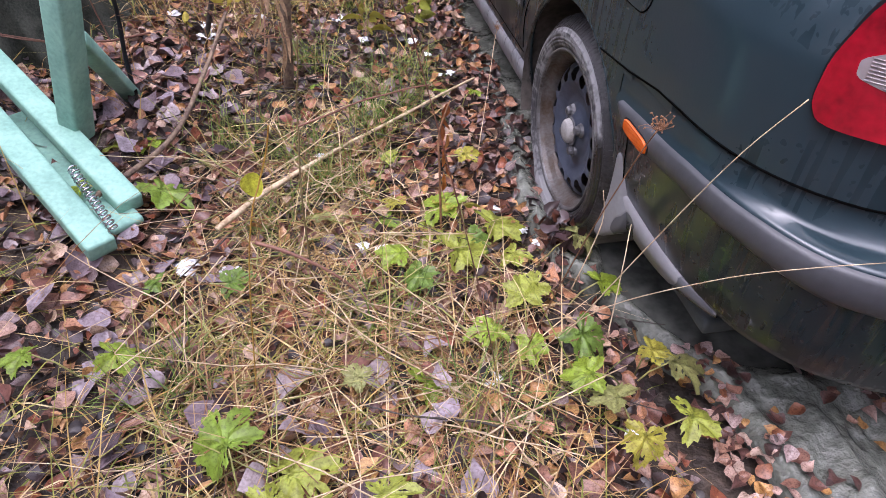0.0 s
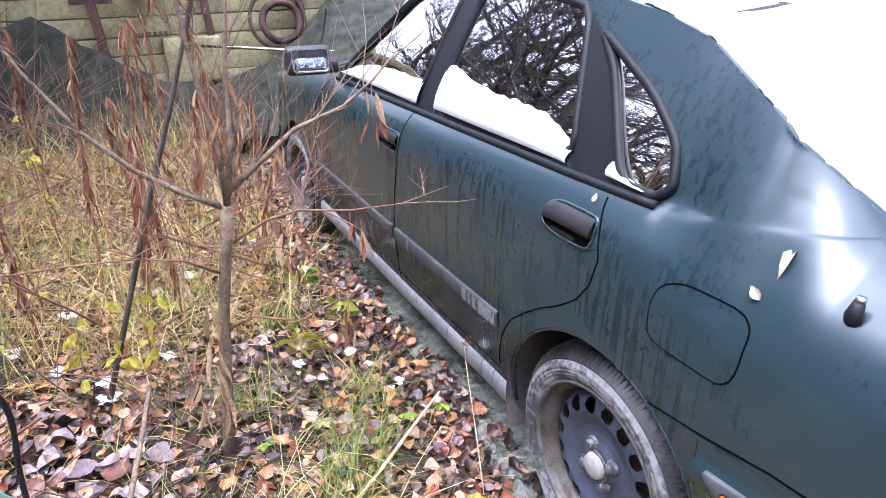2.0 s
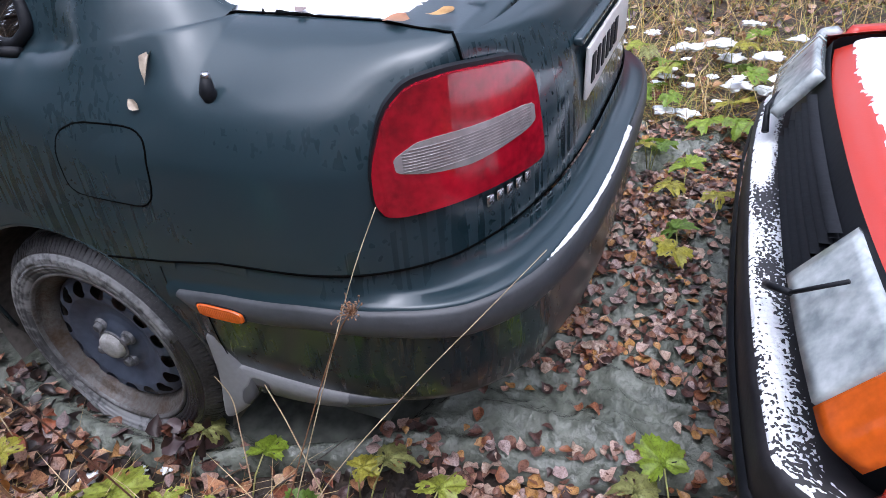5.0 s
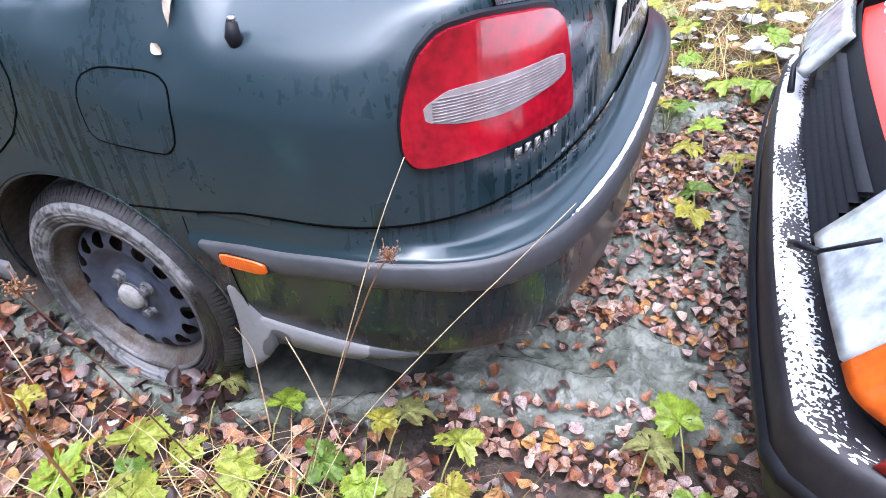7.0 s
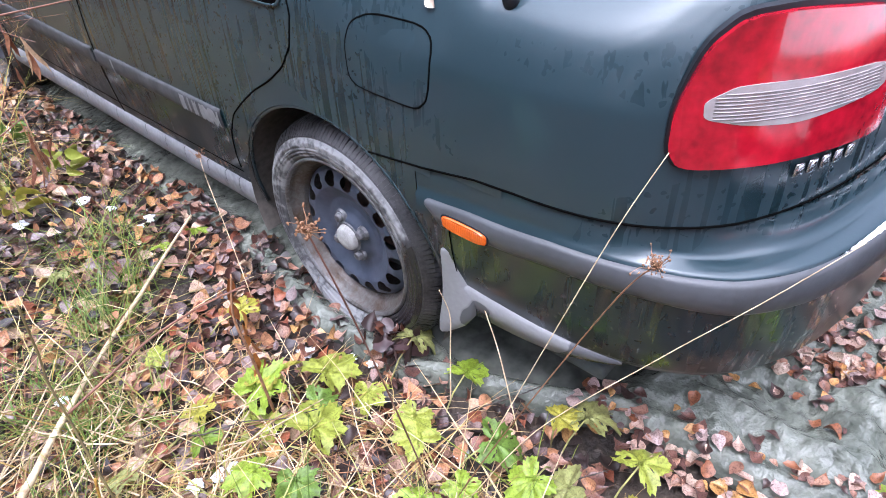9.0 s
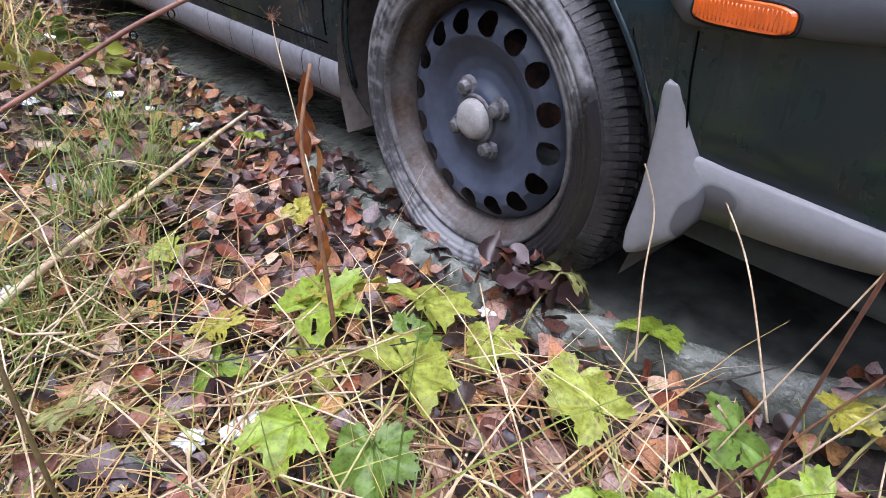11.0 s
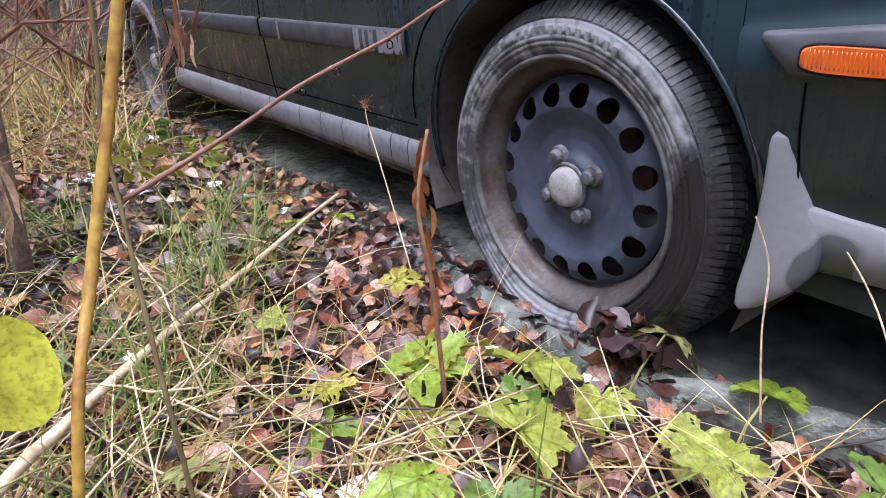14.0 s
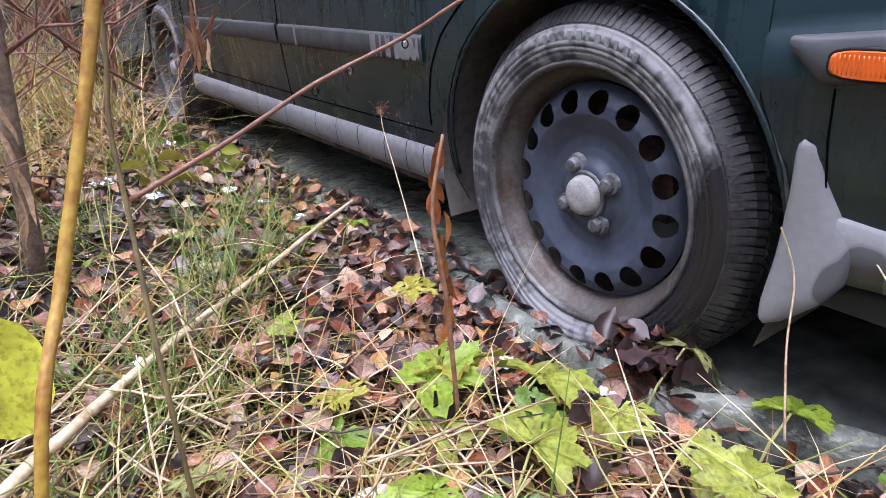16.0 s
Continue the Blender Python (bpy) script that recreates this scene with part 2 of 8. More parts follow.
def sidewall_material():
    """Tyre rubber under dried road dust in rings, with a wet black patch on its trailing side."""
    m = bpy.data.materials.new("dusty_sidewall")
    m.use_nodes = True
    n, l = m.node_tree.nodes, m.node_tree.links
    b = n["Principled BSDF"]

    def maths(op, a, c):
        node = n.new("ShaderNodeMath")
        node.operation = op
        for k, v in enumerate((a, c)):
            if isinstance(v, (int, float)):
                node.inputs[k].default_value = v
            else:
                l.new(v, node.inputs[k])
        return node.outputs[0]

    tc, sep = n.new("ShaderNodeTexCoord"), n.new("ShaderNodeSeparateXYZ")
    l.new(tc.outputs["Object"], sep.inputs[0])
    y, z = sep.outputs["Y"], sep.outputs["Z"]
    r = maths("SQRT", maths("ADD", maths("MULTIPLY", y, y), maths("MULTIPLY", z, z)), 0.0)
    tex = []
    for s, d in ((7.0, 4), (55.0, 5), (18.0, 3)):
        t = n.new("ShaderNodeTexNoise")
        t.inputs["Scale"].default_value, t.inputs["Detail"].default_value = s, d
        l.new(tc.outputs["Object"], t.inputs["Vector"])
        tex.append(t.outputs["Fac"])
    rings = maths("SINE", maths("ADD", maths("MULTIPLY", r, 620.0), maths("MULTIPLY", tex[0], 3.0)), 0.0)
    dust = maths("ADD", maths("ADD", maths("MULTIPLY", tex[0], 1.1), maths("MULTIPLY", tex[1], 0.7)), maths("MULTIPLY", rings, 0.005))
    ramp = n.new("ShaderNodeValToRGB")
    e = ramp.color_ramp.elements
    e[0].position, e[0].color = 0.62, (0.024, 0.024, 0.026, 1)
    e[1].position, e[1].color = 1.0, (0.22, 0.224, 0.23, 1)
    mid = e.new(0.84)
    mid.color = (0.062, 0.064, 0.068, 1)
    l.new(dust, ramp.inputs[0])
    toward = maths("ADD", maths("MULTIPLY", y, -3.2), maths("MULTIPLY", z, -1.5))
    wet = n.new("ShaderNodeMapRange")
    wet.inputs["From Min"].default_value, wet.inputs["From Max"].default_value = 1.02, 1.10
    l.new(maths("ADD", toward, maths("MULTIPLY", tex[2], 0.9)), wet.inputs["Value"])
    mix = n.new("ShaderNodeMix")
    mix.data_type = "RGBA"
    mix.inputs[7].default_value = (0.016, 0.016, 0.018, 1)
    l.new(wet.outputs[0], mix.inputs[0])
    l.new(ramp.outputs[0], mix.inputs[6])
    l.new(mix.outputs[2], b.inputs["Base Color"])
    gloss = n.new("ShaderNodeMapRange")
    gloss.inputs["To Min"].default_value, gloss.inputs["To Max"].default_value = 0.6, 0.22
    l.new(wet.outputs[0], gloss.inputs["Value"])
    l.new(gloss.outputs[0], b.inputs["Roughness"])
    bp = n.new("ShaderNodeBump")
    bp.inputs["Strength"].default_value, bp.inputs["Distance"].default_value = 0.5, 0.003
    l.new(tex[1], bp.inputs["Height"])
    l.new(bp.outputs[0], b.inputs["Normal"])
    return m


M_PAINT = paint_material("dark_green_paint", (0.0095, 0.023, 0.029), (0.020, 0.022, 0.021), 0.50, flake=0.12, dew=0.185)
M_RED = paint_material("red_paint", (0.48, 0.035, 0.02), (0.25, 0.12, 0.10), 0.3, dew=0.0)
M_PLASTIC = material("grey_plastic_trim", (0.055, 0.059, 0.065), 0.45, vary=0.2, scale=9)
M_SKIRT = wet_plastic("light_grey_skirt", (0.205, 0.209, 0.218), (0.085, 0.089, 0.097))
M_SILL = material("pale_grey_sill", (0.23, 0.237, 0.25), 0.5, vary=0.15, scale=5, fine=60, tint=(0.14, 0.145, 0.155))
M_BLACK = material("black_rubber_trim", (0.011, 0.0125, 0.016), 0.55, vary=0.3, spec=0.25)
M_SEAM = material("dark_gap", (0.003, 0.003, 0.003), 1.0, vary=0.1, bump=0, spec=0.0)
M_TYRE = material("dirty_tyre_rubber", (0.042, 0.042, 0.044), 0.38, vary=0.5, scale=14, fine=140, bump=0.4, tint=(0.010, 0.010, 0.011))
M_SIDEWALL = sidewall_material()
M_STEEL = material("dark_steel_disc", (0.058, 0.072, 0.104), 0.42, metal=0.1, vary=0.3, scale=10, tint=(0.036, 0.046, 0.069))
M_RIM = material("rusty_rim", (0.095, 0.093, 0.091), 0.5, metal=0.2, scale=14, fine=110, tint=(0.058, 0.036, 0.022), bump=0.5)
M_LIP = material("scuffed_rim_lip", (0.13, 0.132, 0.137), 0.45, metal=0.3, scale=22, fine=120, tint=(0.05, 0.044, 0.038), bump=0.4)
M_NUT = material("weathered_nut_metal", (0.13, 0.132, 0.14), 0.6, metal=0.3, vary=0.5, scale=60)
M_HUBCAP = material("chalky_hub_cap", (0.30, 0.30, 0.297), 0.7, vary=0.3, scale=40, fine=200, tint=(0.22, 0.215, 0.20), bump=0.4)
M_WELL = material("wheel_well_liner", (0.09, 0.080, 0.070), 0.9, vary=0.5, scale=9, tint=(0.04, 0.036, 0.032))
M_GLASS = glass_material("window_glass", (0.75, 0.85, 0.80), 0.75)
M_CHROME = material("worn_chrome", (0.55, 0.56, 0.58), 0.25, metal=1.0, vary=0.1)
M_SNOW = material("old_snow", (0.86, 0.88, 0.91), 0.7, vary=0.06, scale=8, fine=150, bump=0.6, dist=0.006)
M_MUD = material("wet_soil", (0.060, 0.042, 0.030), 0.75, vary=0.5, scale=5, fine=40, bump=0.8, tint=(0.022, 0.017, 0.014), dist=0.02)
M_TARP = material("green_grey_tarpaulin", (0.175, 0.188, 0.158), 0.20, vary=0.35, scale=6, fine=30, bump=0.9, tint=(0.075, 0.085, 0.070), dist=0.02)
M_THINSNOW = island_material("thin_translucent_snow", [(0.8, 0.86, 0.86), (0.75, 0.83, 0.83)], 0.7, through=0.75, fine=30)
M_MINT = material("mint_green_paint", (0.24, 0.46, 0.36), 0.55, vary=0.2, scale=12, fine=90, tint=(0.16, 0.33, 0.26))
M_BARK = material("shrub_bark", (0.21, 0.155, 0.10), 0.85, scale=30, fine=120, bump=0.6, tint=(0.10, 0.065, 0.048))
M_DARKBARK = material("tree_bark", (0.085, 0.07, 0.058), 0.9, scale=12, fine=80, bump=0.7, tint=(0.035, 0.03, 0.027))
M_TWIG = material("reddish_twig_bark", (0.20, 0.095, 0.06), 0.6, scale=40, fine=150, tint=(0.13, 0.06, 0.04))
M_STRAW = material("pale_dead_stick", (0.60, 0.49, 0.32), 0.75, scale=30, fine=150, tint=(0.33, 0.23, 0.13))
M_WOOD = material("weathered_olive_planks", (0.37, 0.34, 0.18), 0.8, scale=3, fine=30, bump=0.4, tint=(0.16, 0.14, 0.075))
M_RUST = material("rusty_brown_steel", (0.10, 0.052, 0.042), 0.7, metal=0.2, scale=9, fine=60, tint=(0.045, 0.026, 0.024))
M_NET = material("dark_green_netting", (0.052, 0.056, 0.044), 0.9, scale=12, fine=150, bump=0.8, tint=(0.016, 0.019, 0.015), spec=0.1)
M_BLUETARP = material("blue_grey_tarpaulin", (0.22, 0.27, 0.285), 0.4, scale=4, fine=30, bump=0.2, tint=(0.13, 0.17, 0.18), dist=0.01)
M_AMBER = material("amber_lens", (0.66, 0.115, 0.008), 0.25, vary=0.2, scale=40, coat=0.5)
M_LENSRED = material("red_lens", (0.36, 0.005, 0.017), 0.12, vary=0.45, scale=9, coat=0.6, bump=0.0)
M_LENSCLEAR = material("clear_ribbed_lens", (0.30, 0.27, 0.27), 0.25, vary=0.2, scale=20, coat=0.5)
M_BRAKE = material("rusty_brake_metal", (0.07, 0.035, 0.025), 0.8, vary=0.5, scale=30, tint=(0.02, 0.014, 0.012))
M_PLATE = material("white_plate_enamel", (0.62, 0.62, 0.6), 0.4, vary=0.12)
M_DOORSTRIP = material("faded_door_strip", (0.05, 0.052, 0.055), 0.6, vary=0.4, scale=20, tint=(0.025, 0.028, 0.03))
M_MIRROR = material("mirror_glass", (0.38, 0.41, 0.43), 0.02, metal=1.0, vary=0.02, bump=0)
M_WATER = material("dark_water", (0.13, 0.14, 0.122), 0.06, vary=0.5, scale=7, bump=0.10, fine=14, tint=(0.05, 0.055, 0.05))
M_BUMPER = material("black_bumper_plastic", (0.022, 0.021, 0.024), 0.5, vary=0.35, scale=9, tint=(0.012, 0.012, 0.014))
M_HEADLAMP = material("frosted_headlamp_glass", (0.50, 0.54, 0.54), 0.18, vary=0.3, scale=13, fine=40, coat=0.8, tint=(0.24, 0.28, 0.29))
M_REDVAN = material("dull_dark_red_paint", (0.22, 0.02, 0.02), 0.4, vary=0.3)
M_STENCIL = material("faded_stencil_paint", (0.10, 0.095, 0.06), 0.85, vary=0.3)
M_SHOOT = material("yellow_olive_shoot", (0.40, 0.27, 0.04), 0.5, scale=110, fine=400, vary=0.35, tint=(0.20, 0.07, 0.012))
M_OLIVE = material("olive_stem_bark", (0.17, 0.13, 0.045), 0.6, scale=40, fine=120, tint=(0.09, 0.065, 0.03))
M_DRYSTEM = material("dry_brown_stem", (0.26, 0.13, 0.06), 0.75, scale=40, fine=150, tint=(0.15, 0.075, 0.04))
M_GREENSTEM = material("pale_green_stem", (0.33, 0.34, 0.10), 0.55, scale=40, tint=(0.24, 0.22, 0.09))
M_DROP = glass_material("water_drop", (1, 1, 1), 0.9)
M_INTERIOR = material("grey_green_seat_cloth", (0.06, 0.07, 0.07), 0.9, vary=0.3)
M_PEELED = material("peeled_pale_plastic", (0.19, 0.195, 0.20), 0.6, vary=0.2, scale=40)


# ---- mesh helpers ----
def mesh_of(name, verts, faces, mat, smooth=True):
    me = bpy.data.meshes.new(name)
    me.from_pydata([tuple(v) for v in verts], [], faces)
    me.materials.append(mat)
    if smooth:
        me.shade_smooth()
    me.update()
    return me


def part(name, data, mat, parent=None, label="", smooth=True):
    """One mesh object from a bmesh or (verts, faces), under a thing or under a part."""
    if isinstance(data, bmesh.types.BMesh):
        me = bpy.data.meshes.new(name)
        data.to_mesh(me)
        data.free()
        me.materials.append(mat)
        if smooth:
            me.shade_smooth()
    else:
        me = mesh_of(name, data[0], data[1], mat, smooth)
    ob = new(name, me)
    if parent is not None:
        ob.parent = parent
    if label:
        ob["label"] = label
    return ob


def thing(name, label, category, at=(0, 0, 0), group="", kind=""):
    ob = tagged(new(name), label, category, group, kind)
    ob.location = at
    return ob


def tube(V, F, pts, rads, n=6, caps=True):
    """A round sweep along pts, with a radius at each."""
    pts = [Vector(p) for p in pts]
    start = len(V)
    side = None
    for i, p in enumerate(pts):
        d = (pts[min(i + 1, len(pts) - 1)] - pts[max(i - 1, 0)]).normalized()
        if side is None:
            side = d.orthogonal().normalized()
        side = (side - d * side.dot(d)).normalized()
        up = d.cross(side)
        r = rads[i] if isinstance(rads, (list, tuple)) else rads
        for k in range(n):
            a = 2 * math.pi * k / n
            V.append(p + side * (r * math.cos(a)) + up * (r * math.sin(a)))
    for i in range(len(pts) - 1):
        for k in range(n):
            a, b = start + i * n + k, start + i * n + (k + 1) % n
            F.append((a, b, b + n, a + n))
    if caps:
        F.append(tuple(start + k for k in reversed(range(n))))
        F.append(tuple(start + (len(pts) - 1) * n + k for k in range(n)))


def grid(V, F, rows, flip=False):
    start, w = len(V), len(rows[0])
    for r in rows:
        V.extend(r)
    for i in range(len(rows) - 1):
        for k in range(w - 1):
            a = start + i * w + k
            F.append((a, a + w, a + w + 1, a + 1) if flip else (a, a + 1, a + w + 1, a + w))


def slab(size, bevel=0.004, segments=2):
    """A box with softened edges, centred."""
    bm = bmesh.new()
    bmesh.ops.create_cube(bm, size=1.0)
    bmesh.ops.scale(bm, vec=size, verts=bm.verts)
    if bevel:
        bmesh.ops.bevel(bm, geom=bm.edges[:], offset=bevel, segments=segments, affect="EDGES", profile=0.6)
    return bm


def placed(bm, m):
    bmesh.ops.transform(bm, matrix=m, verts=bm.verts)
    return bm


def between(a, b, width, depth, bevel=0.004, roll=0.0):
    """A bar of rectangular section from a to b."""
    a, b = Vector(a), Vector(b)
    d = b - a
    q = d.to_track_quat("Z", "Y").to_matrix().to_4x4()
    return placed(slab((width, depth, d.length), bevel), Matrix.Translation((a + b) / 2) @ q @ Matrix.Rotation(roll, 4, "Z"))


def lathe(V, F, profile, n, axis_x=0.0, y0=0.0, z0=0.0):
    """Turns (x, radius) pairs about an axis along x."""
    start = len(V)
    for x, r in profile:
        for k in range(n):
            a = 2 * math.pi * k / n
            V.append((axis_x + x, y0 + r * math.cos(a), z0 + r * math.sin(a)))
    for i in range(len(profile) - 1):
        for k in range(n):
            a, b = start + i * n + k, start + i * n + (k + 1) % n
            F.append((a, b, b + n, a + n))


def smoothstep(t):
    t = min(max(t, 0.0), 1.0)
    return t * t * (3 - 2 * t)


def inside(p, poly):
    x, y = p
    hit = False
    for i in range(len(poly)):
        (x0, y0), (x1, y1) = poly[i], poly[i - 1]
        if (y0 > y) != (y1 > y) and x < (x1 - x0) * (y - y0) / (y1 - y0) + x0:
            hit = not hit
    return hit


def rounded(poly, steps=3, turn=0.25):
    """Cuts the corners of a closed outline, again and again."""
    for _ in range(steps):
        out = []
        for i in range(len(poly)):
            a, b = poly[i], poly[(i + 1) % len(poly)]
            out.append(tuple(p + (q - p) * turn for p, q in zip(a, b)))
            out.append(tuple(p + (q - p) * (1 - turn) for p, q in zip(a, b)))
        poly = out
    return poly


def lerp_table(t, table):
    return float(np.interp(t, [a for a, _ in table], [b for _, b in table]))


# ---- ground ----
def ground_z(x, y):
    """Height of the soil: a shallow rut under the cars, a bank beside them."""
    bank = 0.075 + 0.07 * smoothstep((y + 0.2) / 1.2) + 0.03 * smoothstep((-x - 1.6) / 1.0)
    t = smoothstep((-x - 0.90) / 0.34) if x < 0 else smoothstep((x - 0.95) / 0.5)
    z = 0.015 + (bank - 0.015) * t
    z += 0.05 * smoothstep((y - 3.2) / 1.0)
    z += 0.028 * noise.noise((x * 1.3, y * 1.3, 0.3)) * (0.3 + 0.7 * t) + 0.010 * noise.noise((x * 5, y * 5, 2.0))
    return z + 0.25 * smoothstep((math.hypot(x, y) - 8) / 30) * noise.noise((x * 0.15, y * 0.15, 7))


def axis_steps(lo, hi, near_lo, near_hi, fine_n, coarse_n):
    a = [near_lo - (near_lo - lo) * (1 - k / coarse_n) ** 2.5 for k in range(coarse_n)]
    b = frange_list(near_lo, near_hi, fine_n)
    c = [near_hi + (hi - near_hi) * (k / coarse_n) ** 2.5 for k in range(1, coarse_n + 1)]
    return a + b + c


def frange_list(a, b, n):
    return [a + (b - a) * i / n for i in range(n + 1)]


GX = axis_steps(-400, 400, -4.0, 3.0, 170, 26)
GY = axis_steps(-400, 400, -3.0, 5.0, 190, 26)
V, F = [], []
grid(V, F, [[(x, y, ground_z(x, y)) for x in GX] for y in GY])
GROUND = tagged(part("ground", (V, F), M_MUD), "wet dark soil under fallen autumn leaves and grass", "ground", kind="structure")


# ---- tarpaulin on the ground under the cars, with a puddle ----
def tarp_edge(y):
    """How far the sheet reaches towards the bank."""
    return lerp_table(y, [(-2.6, -0.50), (-1.6, -0.52), (-1.3, -0.58), (-1.14, -0.63), (-1.0, -0.665), (-0.76, -0.68), (-0.52, -0.79), (-0.28, -0.91), (-0.1, -0.93), (0.1, -0.93), (0.35, -0.89), (0.6, -0.84), (1.1, -0.84), (2.3, -0.85), (3.0, -0.8)])


def ridged(x, y, z, sharp=2.4):
    return max(0.0, 1 - sharp * abs(noise.noise((x, y, z)))) ** 1.6


def pool_depth(x, y):
    """One inside the hollow that holds water, nought outside it."""
    r = math.hypot(x + 0.38, y + 0.33) + 0.05 * noise.noise((x * 5, y * 5, 12))
    return smoothstep((0.41 - r) / 0.05)


def tarp_z(x, y):
    e = x - tarp_edge(y)
    wx, wy = x + 0.10 * noise.noise((x * 3, y * 3, 5)), y + 0.10 * noise.noise((x * 3, y * 3, 15))
    crumple = ridged(wx * 1.5 + wy * 0.8, wy * 1.2 - wx * 0.7, 1.7) * 0.050 + ridged(wx * 5.0, wy * 3.2 + wx, 4.1) * 0.036 + ridged(wx * 11 - wy * 4, wy * 12, 8.0, 2.0) * 0.016 + ridged(wx * 24, wy * 20 + wx * 9, 3.0, 2.0) * 0.006
    behind = smoothstep((-0.55 - y) / 0.3)
    ridge = 0.035 * math.exp(-((e - 0.035) / 0.03) ** 2) + 0.025 * math.exp(-((e - 0.16) / 0.05) ** 2) * (0.5 + noise.noise((0, y * 3, 2)))
    z = max(ground_z(x, y), 0.0) + 0.018 + ridge * (0.4 + 0.6 * smoothstep((0.5 - y) / 0.4)) + crumple * (0.3 + 0.7 * behind) * smoothstep(e / 0.12)
    r = math.hypot(x + 0.38, y + 0.33)
    z += 0.022 * math.exp(-((r - 0.45) / 0.045) ** 2)
    p = pool_depth(x, y)
    return z * (1 - p) + p * (max(ground_z(x, y), 0.0) + 0.005)


V, F = [], []
rows = []
for k in range(301):
    y = -2.3 + 2.2 * k / 230 if k <= 230 else -0.1 + 3.1 * (k - 230) / 70
    e = tarp_edge(y) + 0.02 * noise.noise((0, y * 4, 6)) + 0.008 * noise.noise((0, y * 15, 6))
    rows.append([(e + (1.30 - e) * (j / 190) ** 1.1, y, 0) for j in range(191)])
rows = [[(x, y, tarp_z(x, y) if j else ground_z(x, y) + 0.004) for j, (x, y, _) in enumerate(r)] for r in rows]
grid(V, F, rows)
tagged(part("tarpaulin", (V, F), M_TARP), "crumpled grey-green plastic tarpaulin spread on the ground", "tarpaulin")
V, F = [], []
pool = [(-0.38 + (0.41 + 0.02 * noise.noise((0, k, 3))) * math.cos(a), -0.33 + 0.41 * math.sin(a), 0.043) for k, a in enumerate([2 * math.pi * k / 48 for k in range(48)])]
part_pool = part("puddle", (pool, [tuple(range(48))]), M_WATER)
tagged(part_pool, "still dark water pooled on the tarpaulin", "puddle", kind="structure")


# ---- the green saloon ----


SIDE_WIDTH = [(0.18, 0.775), (0.26, 0.812), (0.34, 0.828), (0.45, 0.842), (0.52, 0.848), (0.60, 0.848), (0.70, 0.848), (0.78, 0.845), (0.84, 0.841), (1.2, 0.84)]
PLAN = [(-0.45, -0.004), (0.0, 0.0), (1.2, 0.004), (2.3, -0.004), (2.9, -0.03)]
EDGE_Z = [(-1.0, 1.015), (-0.875, 1.025), (-0.6, 1.035), (-0.43, 1.04), (-0.2, 1.012), (-0.08, 0.995), (0.2, 0.99), (1.1, 0.982), (1.9, 0.972), (2.3, 0.95), (2.9, 0.88), (3.3, 0.76), (3.5, 0.66)]
EDGE_IN = [(-1.0, 0.13), (-0.875, 0.15), (-0.8, 0.18), (-0.6, 0.215), (-0.43, 0.21), (-0.2, 0.135), (-0.05, 0.085), (0.2, 0.08), (1.9, 0.078), (2.1, 0.10), (2.9, 0.13), (3.5, 0.08)]
Y_BACK, B_BACK, Y_FRONT, B_FRONT = -0.45, 0.535, 2.86, 0.60


def half_width(y, z):
    return lerp_table(z, SIDE_WIDTH) + lerp_table(y, PLAN)


def contour(u, z, grow=0.0, grow_y=None, square=3.0):
    """A point of the left outline at height z. u is y along the flank; past the flank's ends it turns round the corner (one unit = a quarter turn)."""
    if u < Y_BACK:
        a = min(Y_BACK - u, 1.0) * math.pi / 2
        w = half_width(Y_BACK, z) + grow
        lean = -0.05 * max(0.0, z - 0.7) - 0.10 * max(0.0, 0.4 - z)
        gy = grow if grow_y is None else grow_y
        return (-w * math.cos(a) ** (2 / square) if a < math.pi / 2 - 1e-6 else 0.0, Y_BACK - (B_BACK + gy + lean) * math.sin(a) ** (2 / square))
    if u > Y_FRONT:
        a = min(u - Y_FRONT, 1.0) * math.pi / 2
        w = half_width(Y_FRONT, z) + grow
        lean = -0.45 * max(0.0, z - 0.62)
        return (-w * math.cos(a) ** (2 / 2.6) if a < math.pi / 2 - 1e-6 else 0.0, Y_FRONT + (B_FRONT + grow + lean) * math.sin(a) ** (2 / 2.6))
    return (-half_width(u, z) - grow, u)


def frange(a, b, n):
    return [a + (b - a) * i / n for i in range(n + 1)]


CAR = thing("car", "dark green four-door saloon with snow on its roof, boot and windows", "car")
US = frange(Y_FRONT + 1.0, Y_FRONT, 26)[:-1] + frange(Y_FRONT, Y_BACK, 331)[:-1] + frange(Y_BACK, Y_BACK - 1.0, 44)
LEVELS = frange(0.20, 0.84, 32)
UPPER = frange(0.0, 1.0, 18)[1:]
SHOULDER_IN = [(0, 0), (0.25, 0.05), (0.38, 0.11), (0.48, 0.20), (0.56, 0.33), (0.64, 0.42), (0.78, 0.50), (0.88, 0.62), (0.94, 0.78), (1, 1)]
SHOULDER_UP = [(0, 0), (0.25, 0.28), (0.38, 0.43), (0.48, 0.505), (0.56, 0.545), (0.64, 0.60), (0.78, 0.80), (0.88, 0.93), (0.94, 0.975), (1, 1)]


def upper_profile(t, y):
    """How far in and up the section has come at t: a plain curve along the doors, a shoulder with a ledge above it on the rear wing."""
    w = 0.25 * smoothstep((0.12 - y) / 0.35)
    plain_in, plain_up = 0.25 * t + 0.75 * t ** 2.6, 1 - (1 - t) ** 1.25
    return plain_in + (lerp_table(t, SHOULDER_IN) - plain_in) * w, plain_up + (lerp_table(t, SHOULDER_UP) - plain_up) * w
ARCHES = ((0.0, 0.30, 0.358), (2.56, 0.30, 0.358))


